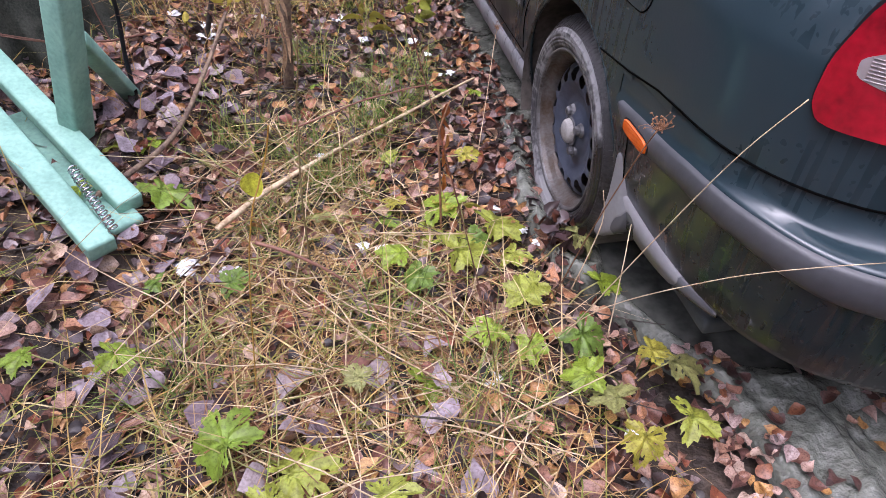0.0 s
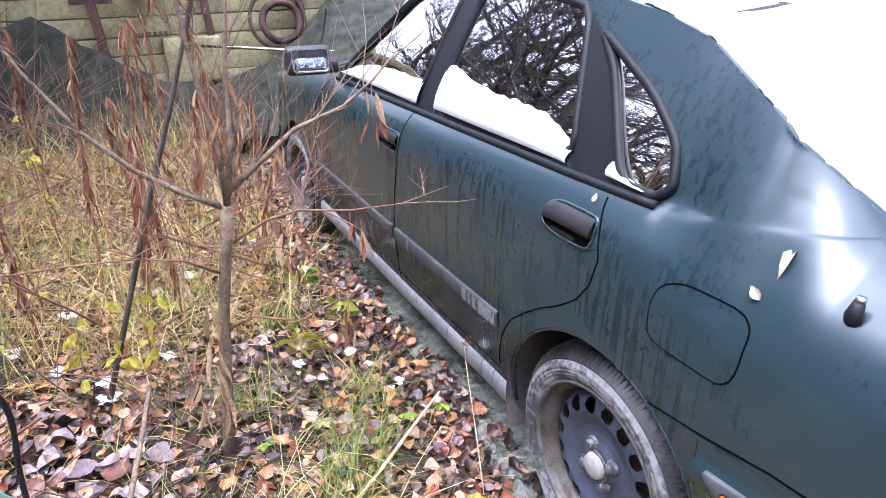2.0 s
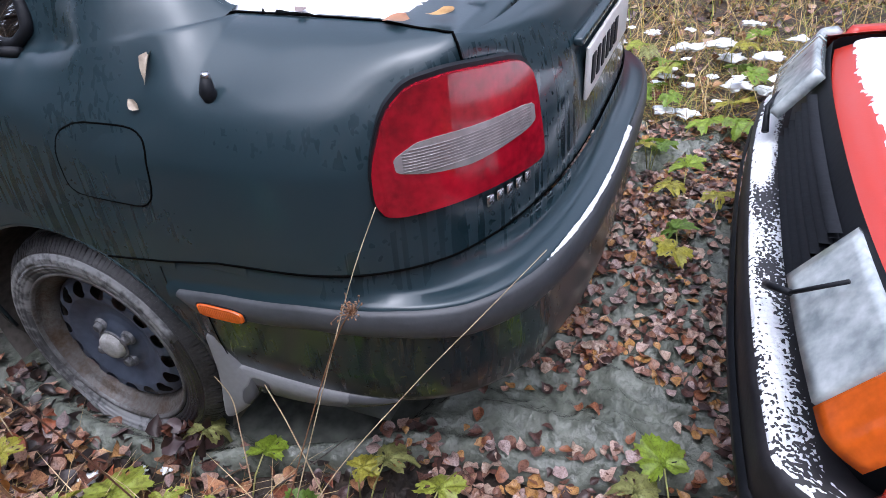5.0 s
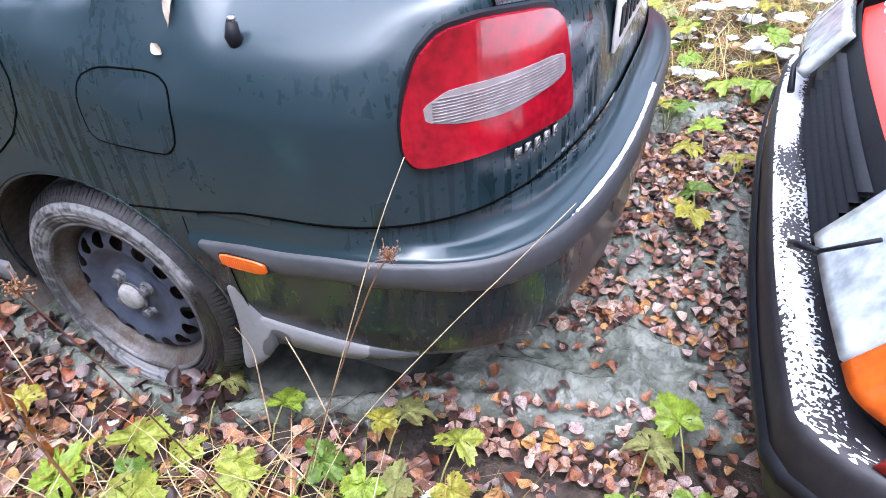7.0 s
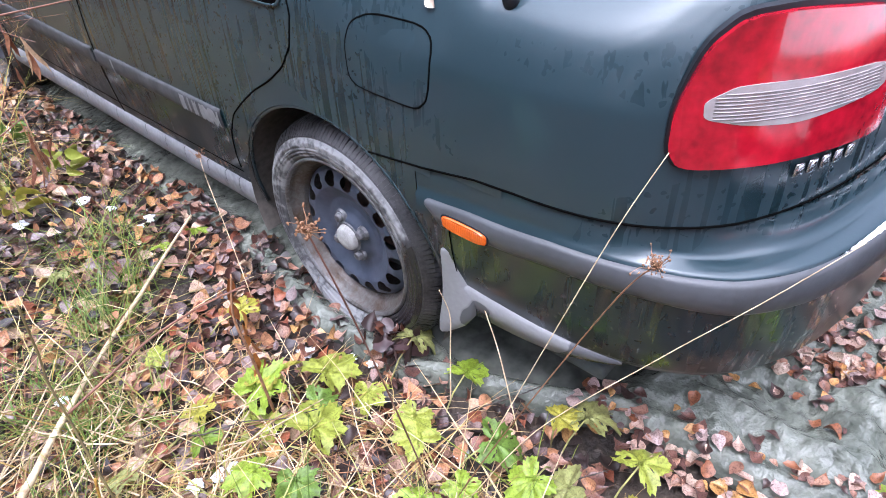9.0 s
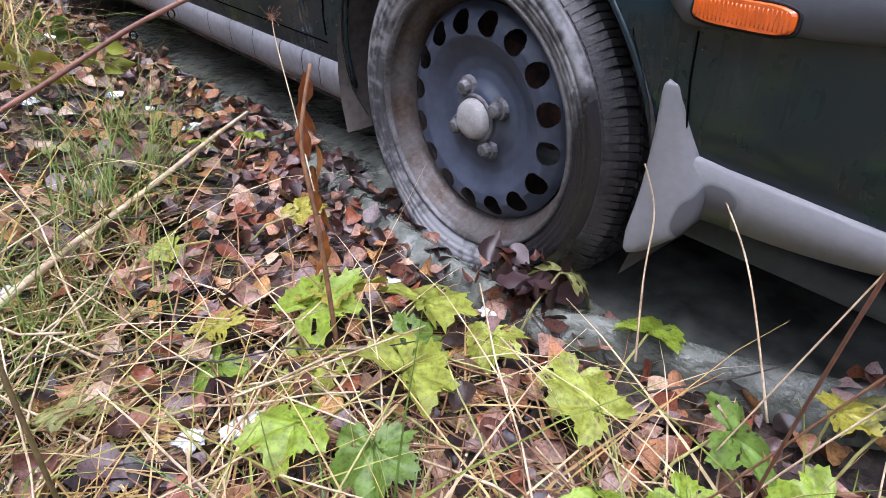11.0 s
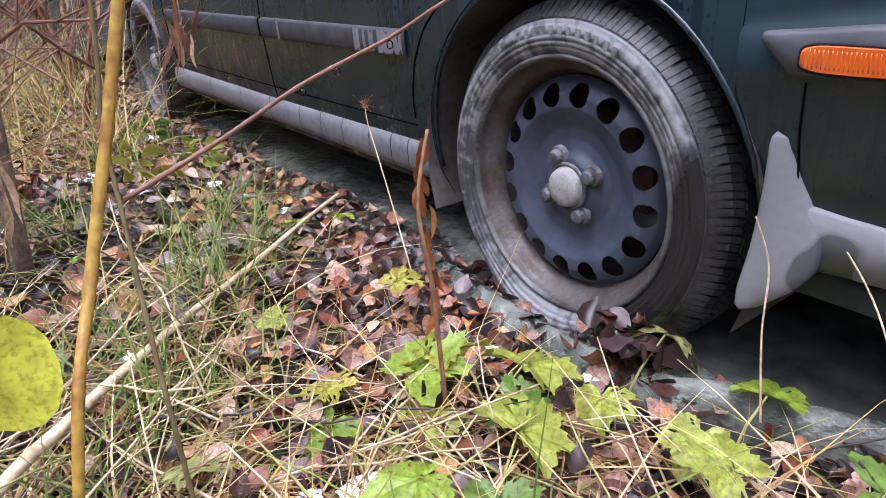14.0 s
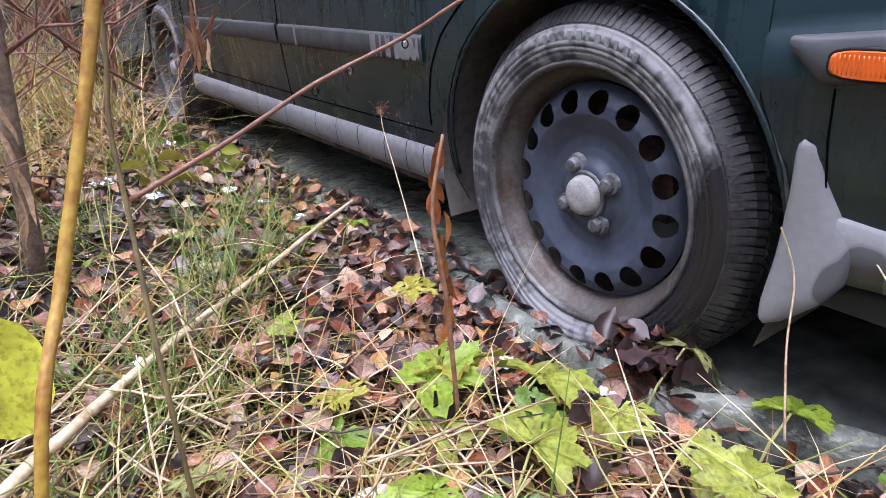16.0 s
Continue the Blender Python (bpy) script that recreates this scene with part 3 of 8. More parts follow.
def shell_point(u, i):
    """Point i of the section at u, from the sill to the shoulder's inner edge."""
    if i < len(LEVELS):
        x, y = contour(u, LEVELS[i])
        return x, y, LEVELS[i]
    t = UPPER[i - len(LEVELS)]
    y0 = contour(u, 0.84)[1]
    ez, ei = lerp_table(y0, EDGE_Z), lerp_table(y0, EDGE_IN)
    fi, fu = upper_profile(t, y0)
    if u < Y_BACK:
        x, y = contour(u, 0.84, -ei * fi, -0.105 * fi, 3.0 + 5.0 * fi ** 2)
    else:
        x, y = contour(u, 0.84, -ei * fi)
    return x, y, 0.84 + (ez - 0.84) * fu


CREASE = [(-1.45, 0.682), (-1.16, 0.678), (-0.9, 0.664), (-0.48, 0.662), (-0.32, 0.635), (-0.17, 0.618)]
BAND_TOP = [(-1.45, 0.627), (-1.2, 0.614), (-1.05, 0.602), (-0.9, 0.596), (-0.75, 0.601), (-0.55, 0.598), (-0.42, 0.584), (-0.30, 0.572)]
BAND_LOW = [(-1.45, 0.535), (-0.9, 0.527), (-0.75, 0.543), (-0.55, 0.546), (-0.37, 0.524), (-0.30, 0.522)]


def crease_z(u):
    return lerp_table(u, CREASE)


REAR_SEAM = [(1.2, 0.08), (0.975, 0.072), (0.92, 0.045), (0.855, 0.025), (0.79, 0.04), (0.735, 0.08), (0.69, 0.14), (0.647, 0.215), (0.60, 0.28), (0.55, 0.34), (0.48, 0.385), (0.40, 0.41), (0.30, 0.415), (0.1, 0.415)]
FRONT_SEAM = [(1.2, 1.06), (0.98, 1.07), (0.8, 1.10), (0.6, 1.135), (0.3, 1.15)]
FENDER_SEAM = [(1.2, 1.93), (0.97, 1.98), (0.8, 2.10), (0.6, 2.14), (0.3, 2.14)]


def seam_y(table, z):
    return lerp_table(z, table[::-1])


def panel_of(u, y, z):
    if u < -0.30 and z < crease_z(u) - 0.008:
        return "gap"
    if u > 2.92 and z < 0.58:
        return "front_bumper"
    if y < seam_y(REAR_SEAM, z) or u < Y_BACK:
        return "rear_quarter_panel"
    if y < seam_y(FRONT_SEAM, z):
        return "rear_door"
    if y < seam_y(FENDER_SEAM, z):
        return "front_door"
    return "front_fender"


NV = len(LEVELS) + len(UPPER)
SHELL = [[list(shell_point(u, i)) for i in range(NV)] for u in US]
FLAT = [[(p[1], p[2]) for p in row] for row in SHELL]
panels = {}
for a in range(len(US) - 1):
    for i in range(NV - 1):
        quad = ((a, i), (a, i + 1), (a + 1, i + 1), (a + 1, i))
        cy = sum(FLAT[p][q][0] for p, q in quad) / 4
        cz = sum(FLAT[p][q][1] for p, q in quad) / 4
        flank = Y_BACK - 0.02 < US[a] < Y_FRONT
        drop = False
        for y0, z0, r in ARCHES:
            if flank and all(math.hypot(FLAT[p][q][0] - y0, FLAT[p][q][1] - z0) < r + 0.001 for p, q in quad):
                drop = True
        name = panel_of(US[a], cy, cz)
        if not drop and name != "gap":
            panels.setdefault(name, []).append(quad)
for a in range(len(US)):
    if Y_BACK - 0.02 < US[a] < Y_FRONT:
        for i in range(NV):
            for y0, z0, r in ARCHES:
                dy, dz = FLAT[a][i][0] - y0, FLAT[a][i][1] - z0
                d = math.hypot(dy, dz)
                if r - 0.03 < d < r:
                    y, z = y0 + dy * r / d, z0 + dz * r / d
                    SHELL[a][i] = [-half_width(y, z) if i < len(LEVELS) else SHELL[a][i][0], y, z]


def both_sides(name, quads, mat, label=""):
    """The panel on the left flank and its twin on the right."""
    for s in (1, -1):
        index, V, F = {}, [], []
        for q in quads:
            face = []
            for a, i in q:
                if (a, i) not in index:
                    index[(a, i)] = len(V)
                    x, y, z = SHELL[a][i]
                    V.append((x * s, y, z))
                face.append(index[(a, i)])
            F.append(face if s > 0 else face[::-1])
        part(name, (V, F), mat, CAR, label)


wing_quads = panels.pop("rear_quarter_panel")
for name, quads in panels.items():
    both_sides(name, quads, M_PAINT)


def seam_line(name, pts, r=0.0023, mat=None, both=True):
    for s in ((1, -1) if both else (1,)):
        V, F = [], []
        tube(V, F, [(x * s, y, z) for x, y, z in pts], r, 6)
        part(name, (V, F), mat or M_SEAM, CAR)


def wing_x(x, y, z):
    """Half width of the rear wing at (y, z): behind the window one curve runs from the flank to the roof rail."""
    if y < -0.43 or z < 0.84:
        return x
    xr, zr = rail(y)
    t = 1 - (1 - min(1.0, (z - 0.84) / (zr - 0.84))) ** 0.8
    f = min(1.0, (z - 0.84) / (zr - 0.84))
    even = smoothstep((y + 0.43) / 0.14)
    bow = (0.25 * t + 0.75 * t ** 2.6) * (1 - even) + (0.35 * f + 0.65 * f ** 1.5) * even
    one_curve = half_width(y, 0.84) - (half_width(y, 0.84) - xr) * bow
    k = smoothstep((-0.07 - y) / 0.15)
    return x + (one_curve - x) * k


def on_side(y, z, out=0.0):
    """The flank's surface at (y, z), up to the belt."""
    if z <= 0.84:
        return Vector((-half_width(y, z) - out, y, z))
    ez, ei = lerp_table(y, EDGE_Z), lerp_table(y, EDGE_IN)
    a, b = 0.0, 1.0
    for _ in range(24):
        t = (a + b) / 2
        a, b = (t, b) if 0.84 + (ez - 0.84) * upper_profile(t, y)[1] < z else (a, t)
    x = half_width(y, 0.84) - ei * upper_profile(t, y)[0]
    if y < -0.07:
        x = wing_x(x, y, z)
    return Vector((-x - out, y, z))


for table, z0, z1 in ((REAR_SEAM, 0.36, 0.975), (FRONT_SEAM, 0.30, 0.975), (FENDER_SEAM, 0.30, 0.965)):
    seam_line("panel_gap", [on_side(seam_y(table, z), z, 0.0) for z in frange(z0, z1, 40)])
seam_line("door_bottom_gap", [on_side(y, 0.345, -0.001) for y in frange(0.41, 2.14, 20)])
seam_line("bumper_gap", [(*contour(u, crease_z(u), 0.0), crease_z(u)) for u in frange(-0.17, Y_BACK - 1.0, 60)])

seam_line("bumper_edge", [(*contour(-0.384 - 0.09 * max(0.0, 0.47 - z), z, 0.0028), z) for z in frange(0.36, 0.522, 12)], 0.0012)

# wheel-arch lips and liners
for y0, z0, r in ARCHES:
    for s in (1, -1):
        V, F = [], []
        arc = [(-s * (half_width(y0, z0 + r * math.sin(radians(a))) - 0.005), y0 + (r - 0.004) * math.cos(radians(a)), z0 + (r - 0.004) * math.sin(radians(a))) for a in range(-6, 184, 5)]
        tube(V, F, arc, 0.0050, 8)
        part("arch_lip", (V, F), M_PAINT, CAR)
        V, F = [], []
        rows = []
        for x in frange(0.50, half_width(y0, 0.5) - 0.004, 5):
            rows.append([(-s * x, y0 + (r + 0.004) * math.cos(radians(a)), z0 + (r + 0.004) * math.sin(radians(a))) for a in range(-20, 201, 10)])
        grid(V, F, rows)
        rows = [[(-s * 0.5, y0 + k * (r + 0.004) * math.cos(radians(a)), z0 + k * (r + 0.004) * math.sin(radians(a))) for a in range(-20, 201, 10)] for k in (1.0, 0.05)]
        grid(V, F, rows)
        part("wheel_well", (V, F), M_WELL, CAR)

# greenhouse
RAIL_Z = [(-0.43, 1.045), (-0.223, 1.187), (0.007, 1.30), (0.15, 1.337), (0.376, 1.372), (0.66, 1.402), (0.96, 1.412), (1.29, 1.392), (1.39, 1.362), (1.66, 1.195), (1.9, 1.02), (1.98, 0.972)]
ROOF_Z = [(-0.62, 1.06), (-0.43, 1.095), (-0.223, 1.215), (0.0, 1.325), (0.2, 1.395), (0.35, 1.425), (0.6, 1.445), (0.9, 1.452), (1.2, 1.440), (1.45, 1.405), (1.66, 1.325), (1.98, 1.17), (2.2, 1.06), (2.42, 0.965)]


def base_edge(y):
    return half_width(y, 0.84) - lerp_table(y, EDGE_IN), lerp_table(y, EDGE_Z)


def rail(y):
    xb, zb = base_edge(y)
    z = max(lerp_table(y, RAIL_Z), zb + 0.001)
    return min(0.765 - 0.19 * (z - 0.985) / 0.415, xb - 0.002), z


def top_z(x, y):
    """The roof, windscreen or rear window over the point (x, y)."""
    xr, zr = rail(y) if y < 1.98 else base_edge(y)
    zc = max(lerp_table(y, ROOF_Z), zr)
    return zr + (zc - zr) * (1 - min(1.0, abs(x) / xr) ** 2.6)


def lean(y, z, out=0.0):
    """The plane of the side windows."""
    xb, zb = base_edge(y)
    k = (z - 0.985) / 0.415
    return Vector((-(0.765 - 0.19 * k + 0.012 * math.sin(math.pi * min(max(k, 0), 1))) - out * 0.91, y, z + out * 0.4))


WINDOWS = {
    "front_window": rounded([(1.90, 0.992), (1.66, 1.155), (1.42, 1.315), (1.25, 1.365), (1.03, 1.378), (1.10, 1.0)], 2, 0.12),
    "rear_window": rounded([(0.925, 1.376), (0.657, 1.372), (0.39, 1.338), (0.235, 1.005), (0.97, 1.0)], 2, 0.1),
    "quarter_window": rounded([(0.325, 1.298), (0.08, 1.19), (-0.035, 1.11), (-0.068, 1.03), (-0.03, 1.0), (0.07, 1.004), (0.215, 1.215)], 2, 0.15),
}
PILLAR = [(1.03, 1.376), (0.925, 1.374), (0.97, 0.985), (1.11, 0.985)]
REAR_PILLAR = [(0.388, 1.334), (0.325, 1.298), (0.21, 1.2), (0.075, 0.985), (0.24, 0.985)]
YS = frange(1.98, -0.43, 241)
ROWS_UP = 34
side_pts, side_faces = [], {"centre_pillar_trim": [], "rear_pillar_trim": [], "roof_pillar": []}
for y in YS:
    xb, zb = base_edge(y)
    xr, zr = rail(y)
    row = []
    for k in range(ROWS_UP + 1):
        t = k / ROWS_UP
        z = zb + (zr - zb) * t
        row.append((-(xb + (xr - xb) * t) - 0.012 * math.sin(math.pi * t) * min(1.0, (zr - zb) / 0.25), y, z))
    side_pts.append(row)
pane_quads = {k: [] for k in WINDOWS}
for a in range(len(YS) - 1):
    for k in range(ROWS_UP):
        c = ((YS[a] + YS[a + 1]) / 2, (side_pts[a][k][2] + side_pts[a][k + 1][2] + side_pts[a + 1][k][2] + side_pts[a + 1][k + 1][2]) / 4)
        quad = ((a, k), (a, k + 1), (a + 1, k + 1), (a + 1, k))
        for wname, poly in WINDOWS.items():
            if inside(c, poly):
                pane_quads[wname].append(quad)
                break
        else:
            side_faces["centre_pillar_trim" if inside(c, PILLAR) else "rear_pillar_trim" if inside(c, REAR_PILLAR) else "roof_pillar"].append(quad)
pillar_quads = [q for q in side_faces["roof_pillar"] if YS[q[0][0]] < 0.075]
side_faces["roof_pillar"] = [q for q in side_faces["roof_pillar"] if YS[q[0][0]] >= 0.075]


def rear_wing():
    """The wing and the roof pillar above it, one pressing with a soft hollow where they meet."""
    index, pts, faces = {}, [], []
    for quads, source in ((wing_quads, SHELL), (pillar_quads, side_pts)):
        for q in quads:
            face = []
            for a, i in q:
                p = tuple(round(c, 4) for c in source[a][i])
                if p not in index:
                    index[p] = len(pts)
                    pts.append(p)
                if index[p] not in face:
                    face.append(index[p])
            if len(face) > 2:
                faces.append(face)
    P = np.array(pts)
    edges = collections.Counter()
    for f in faces:
        for a, b in zip(f, f[1:] + f[:1]):
            edges[(min(a, b), max(a, b))] += 1
    E = np.array(list(edges))
    fixed = np.zeros(len(P), bool)
    for (a, b), c in edges.items():
        if c == 1:
            fixed[[a, b]] = True
    for k, (x, y, z) in enumerate(pts):
        if y < -0.07:
            P[k, 0] = -wing_x(-x, y, z)
    weight = np.where((P[:, 2] > 0.86) & (P[:, 1] < -0.05), 0.5, 0.0)
    weight[fixed] = 0
    for _ in range(12):
        total, count = np.zeros_like(P), np.zeros(len(P))
        for a, b in ((0, 1), (1, 0)):
            np.add.at(total, E[:, a], P[E[:, b]])
            np.add.at(count, E[:, a], 1)
        P[:, 0] += (total[:, 0] / count - P[:, 0]) * weight
    return P, faces


wing_points, wing_faces = rear_wing()
for s in (1, -1):
    part("rear_wing", ([(x * s, y, z) for x, y, z in wing_points.tolist()], [f if s > 0 else f[::-1] for f in wing_faces]), M_PAINT, CAR)
for s in (1, -1):
    for kind, quads, mat, sink in [("centre_pillar_trim", side_faces["centre_pillar_trim"], M_BLACK, 0.0), ("rear_pillar_trim", side_faces["rear_pillar_trim"], M_BLACK, 0.0), ("roof_pillar", side_faces["roof_pillar"], M_PAINT, 0.0)] + [(w, q, M_GLASS, 0.008) for w, q in pane_quads.items()]:
        index, V, F = {}, [], []
        for q in quads:
            face = []
            for key in q:
                if key not in index:
                    index[key] = len(V)
                    x, y, z = side_pts[key[0]][key[1]]
                    V.append(((x + sink) * s, y, z))
                face.append(index[key])
            F.append(face if s > 0 else face[::-1])
        ob = part(kind, (V, F), mat, CAR)
        if mat is M_GLASS:
            ob.visible_shadow = False
    for wname, poly in WINDOWS.items():
        V, F = [], []
        ring = [lean(y, z, -0.002) for y, z in poly]
        ring = [Vector((p.x * s, p.y, p.z)) for p in ring]
        tube(V, F, ring + ring[:2], 0.0115, 8, caps=False)
        part("window_seal", (V, F), M_BLACK, CAR, "black rubber window seal")
    V, F = [], []
    tube(V, F, [Vector((p.x * s, p.y, p.z)) for p in [on_side(y, lerp_table(y, EDGE_Z) - 0.004, 0.003) for y in frange(-0.05, 1.93, 40)]], 0.011, 8)
    part("belt_strip", (V, F), M_BLACK, CAR, "black belt strip")

roof_rows, screen_rows, rear_rows = [], [], []
for y in frange(2.42, -0.43, 285):
    if y < 1.98:
        xr = rail(max(y, -0.43))[0] if y > -0.43 else base_edge(y)[0]
    else:
        xr = base_edge(y)[0]
    row = [(xr * (-1 + 2 * k / 28), y, top_z(xr * (-1 + 2 * k / 28), y)) for k in range(29)]
    if y > 1.475:
        screen_rows.append(row)
    if 0.235 < y < 1.485:
        roof_rows.append(row)
    if y < 0.245:
        rear_rows.append(row)
for name, rows, mat in (("roof", roof_rows, M_PAINT), ("windscreen", screen_rows, M_GLASS), ("rear_screen", [r[3:26] for r in rear_rows], M_BLACK), ("screen_pillar", [r[:4] for r in rear_rows], M_PAINT), ("screen_pillar", [r[25:] for r in rear_rows], M_PAINT)):
    V, F = [], []
    grid(V, F, rows)
    part(name, (V, F), mat, CAR)


def deck_edge(u):
    return shell_point(u, NV - 1)


def deck_rows(u_list, crown):
    rows = []
    for u in u_list:
        x, y, z = deck_edge(u)
        rows.append([(x * (1 - 2 * k / 24), y, z + crown * (1 - (1 - 2 * k / 24) ** 2) * min(1.0, abs(x) / 0.5)) for k in range(25)])
    return rows


V, F = [], []
grid(V, F, deck_rows([u for u in US if u < -0.38], 0.022))
part("boot_lid", (V, F), M_PAINT, CAR)
V, F = [], []
grid(V, F, deck_rows([u for u in US if u > 2.05], 0.035))
part("bonnet", (V, F), M_PAINT, CAR)
seam_line("boot_gap", [(x + 0.002, y, z + 0.002) for x, y, z in [deck_edge(u) for u in frange(-0.40, Y_BACK - 0.50, 30)]] + [shell_point(-0.955 - 0.002 * k, NV - 1 - k) for k in range(1, 14)], 0.0022)

# rear bumper: painted skin, grey moulding, pale lower strip
def bumper_out(u):
    return 0.004 + 0.062 * smoothstep((Y_BACK - 0.05 - u) / 0.6)


BU = frange(-0.30, Y_BACK - 1.0, 64)


def skin_levels(u):
    lo, hi, top = lerp_table(u, BAND_LOW), lerp_table(u, BAND_TOP), crease_z(u)
    w = smoothstep((-0.62 - u) / 0.25)
    ledge = [(hi + (0.35 - 0.28 * w) * (top - hi), -0.018 - 0.016 * w), (hi + (0.75 - 0.58 * w) * (top - hi), -0.036 - 0.022 * w)]
    return [(0.315, -0.06), (0.335, -0.02), (0.365, -0.006), (0.44, -0.002), (lo - 0.008, -0.002), (lo, 0.0), (hi, 0.0), (hi + 0.006, -0.006), *ledge, (top - 0.002, -0.06)]


for s in (1, -1):
    rows = [[] for _ in range(11)]
    for u in BU:
        for k, (z, d) in enumerate(skin_levels(u)):
            g = bumper_out(u) + d
            if k > 6:
                g = max(g, -0.002 if k < 10 else -0.006)
            x, y = contour(u, z, g)
            rows[k].append((x * s, y, z))
    V2, F2 = [], []
    grid(V2, F2, rows)
    keep = [f for f in F2 if not all(math.hypot(V2[i][1], V2[i][2] - 0.30) < 0.36 for i in f)]
    for i, v in enumerate(V2):
        d = math.hypot(v[1], v[2] - 0.30)
        if d < 0.358 and v[1] > -0.5:
            V2[i] = (v[0], v[1] * 0.358 / d, 0.30 + (v[2] - 0.30) * 0.358 / d)
    part("rear_bumper", (V2, keep), M_PAINT, CAR, "dark green painted rear bumper")
    rows = [[] for _ in range(7)]
    for u in frange(-0.334, Y_BACK - 1.0, 64):
        lo, hi = lerp_table(u, BAND_LOW), lerp_table(u, BAND_TOP)
        lo = min(max(lo, 0.52 + max(0.0, u + 0.375) / 0.05 * 0.05), hi - 0.010)
        for k, (t, d) in enumerate(((0, -0.002), (0.03, 0.006), (0.14, 0.0105), (0.5, 0.013), (0.86, 0.0105), (0.97, 0.006), (1, -0.002))):
            z = lo + (hi - lo) * t
            x, y = contour(u, z, bumper_out(u) + d)
            rows[k].append((x * s, y, z))
    V, F = [], []
    grid(V, F, rows)
    part("bumper_moulding", (V, F), M_PLASTIC, CAR, "grey plastic bumper moulding")
    marker_x = half_width(-0.43, 0.55) + 0.015
    bm = bmesh.new()
    outline = rounded([(-0.054, -0.0145), (0.054, -0.0145), (0.054, 0.0145), (-0.054, 0.0145)], 3, 0.17)
    for out, k in ((-0.006, 1.0), (0.004, 1.0), (0.0065, 0.93)):
        ring = [bm.verts.new((-s * (marker_x + out), -0.434 + y * k, 0.550 + z * k)) for y, z in outline]
        if out > -0.005:
            for a in range(len(ring)):
                bm.faces.new((last[a], last[(a + 1) % len(ring)], ring[(a + 1) % len(ring)], ring[a]))
        last = ring
    bm.faces.new(last)
    bmesh.ops.recalc_face_normals(bm, faces=bm.faces[:])
    marker = part("side_marker", bm, M_AMBER, CAR, "orange ribbed side marker lens", smooth=False)
    V, F = [], []
    for k in range(22):
        y = -0.386 - 0.0046 * k
        tube(V, F, [(-s * (marker_x + 0.0062), y, 0.540 + 0.005 * j) for j in range(5)], 0.0008, 5)
    part("lens_rib", (V, F), M_AMBER, marker)
    V, F = [], []
    tube(V, F, [(-s * (marker_x + 0.0005), -0.434 + y * 1.04, 0.550 + z * 1.09) for y, z in outline + outline[:1]], 0.0022, 6, caps=False)
    part("marker_seal", (V, F), M_BLACK, marker)


# ---- wheels ----
def disc_with_holes():
    """The steel disc: a dished plate with a ring of sixteen round holes."""
    n_a, radii = 192, frange(0.028, 0.178, 44)
    prof = [(0.0, -0.012), (0.030, -0.012), (0.045, -0.008), (0.060, 0.004), (0.075, 0.010), (0.095, 0.008), (0.115, -0.002), (0.130, -0.010), (0.150, -0.010), (0.168, 0.002), (0.178, 0.014)]
    holes = [(0.150 * math.cos(radians(94.7 + 22.5 * k)), 0.150 * math.sin(radians(94.7 + 22.5 * k))) for k in range(16)]
    P = [[(r * math.cos(2 * math.pi * k / n_a), r * math.sin(2 * math.pi * k / n_a)) for k in range(n_a)] for r in radii]
    V = []
    for i, r in enumerate(radii):
        for k in range(n_a):
            y, z = P[i][k]
            for hy, hz in holes:
                d = math.hypot(y - hy, z - hz)
                if 0.012 < d < 0.0185:
                    y, z = hy + (y - hy) * 0.0185 / d, hz + (z - hz) * 0.0185 / d
            x = lerp_table(math.hypot(y, z), prof)
            V.append((x, y, z))
    F = []
    for i in range(len(radii) - 1):
        for k in range(n_a):
            quad = ((i, k), (i, (k + 1) % n_a), (i + 1, (k + 1) % n_a), (i + 1, k))
            c = (sum(P[a][b][0] for a, b in quad) / 4, sum(P[a][b][1] for a, b in quad) / 4)
            if min(math.hypot(c[0] - h[0], c[1] - h[1]) for h in holes) > 0.0172:
                F.append([a * n_a + b for a, b in quad])
    return V, F


def sagged(p):
    """A point of the tyre, flattened where it stands on the ground and bulging above."""
    x, y, z = p
    if z < -0.19:
        k = smoothstep((-0.19 - z) / 0.08)
        x *= 1 + 0.13 * k * smoothstep((math.hypot(y, z) - 0.21) / 0.04)
    if z < -0.255:
        z = -0.255 - 0.024 * (1 - math.exp(-(-0.255 - z) / 0.024))
    return x, y, z


CROWN = [(0.0, 0.3035), (0.045, 0.3025), (0.065, 0.2995), (0.080, 0.2935), (0.092, 0.2845), (0.101, 0.273)]


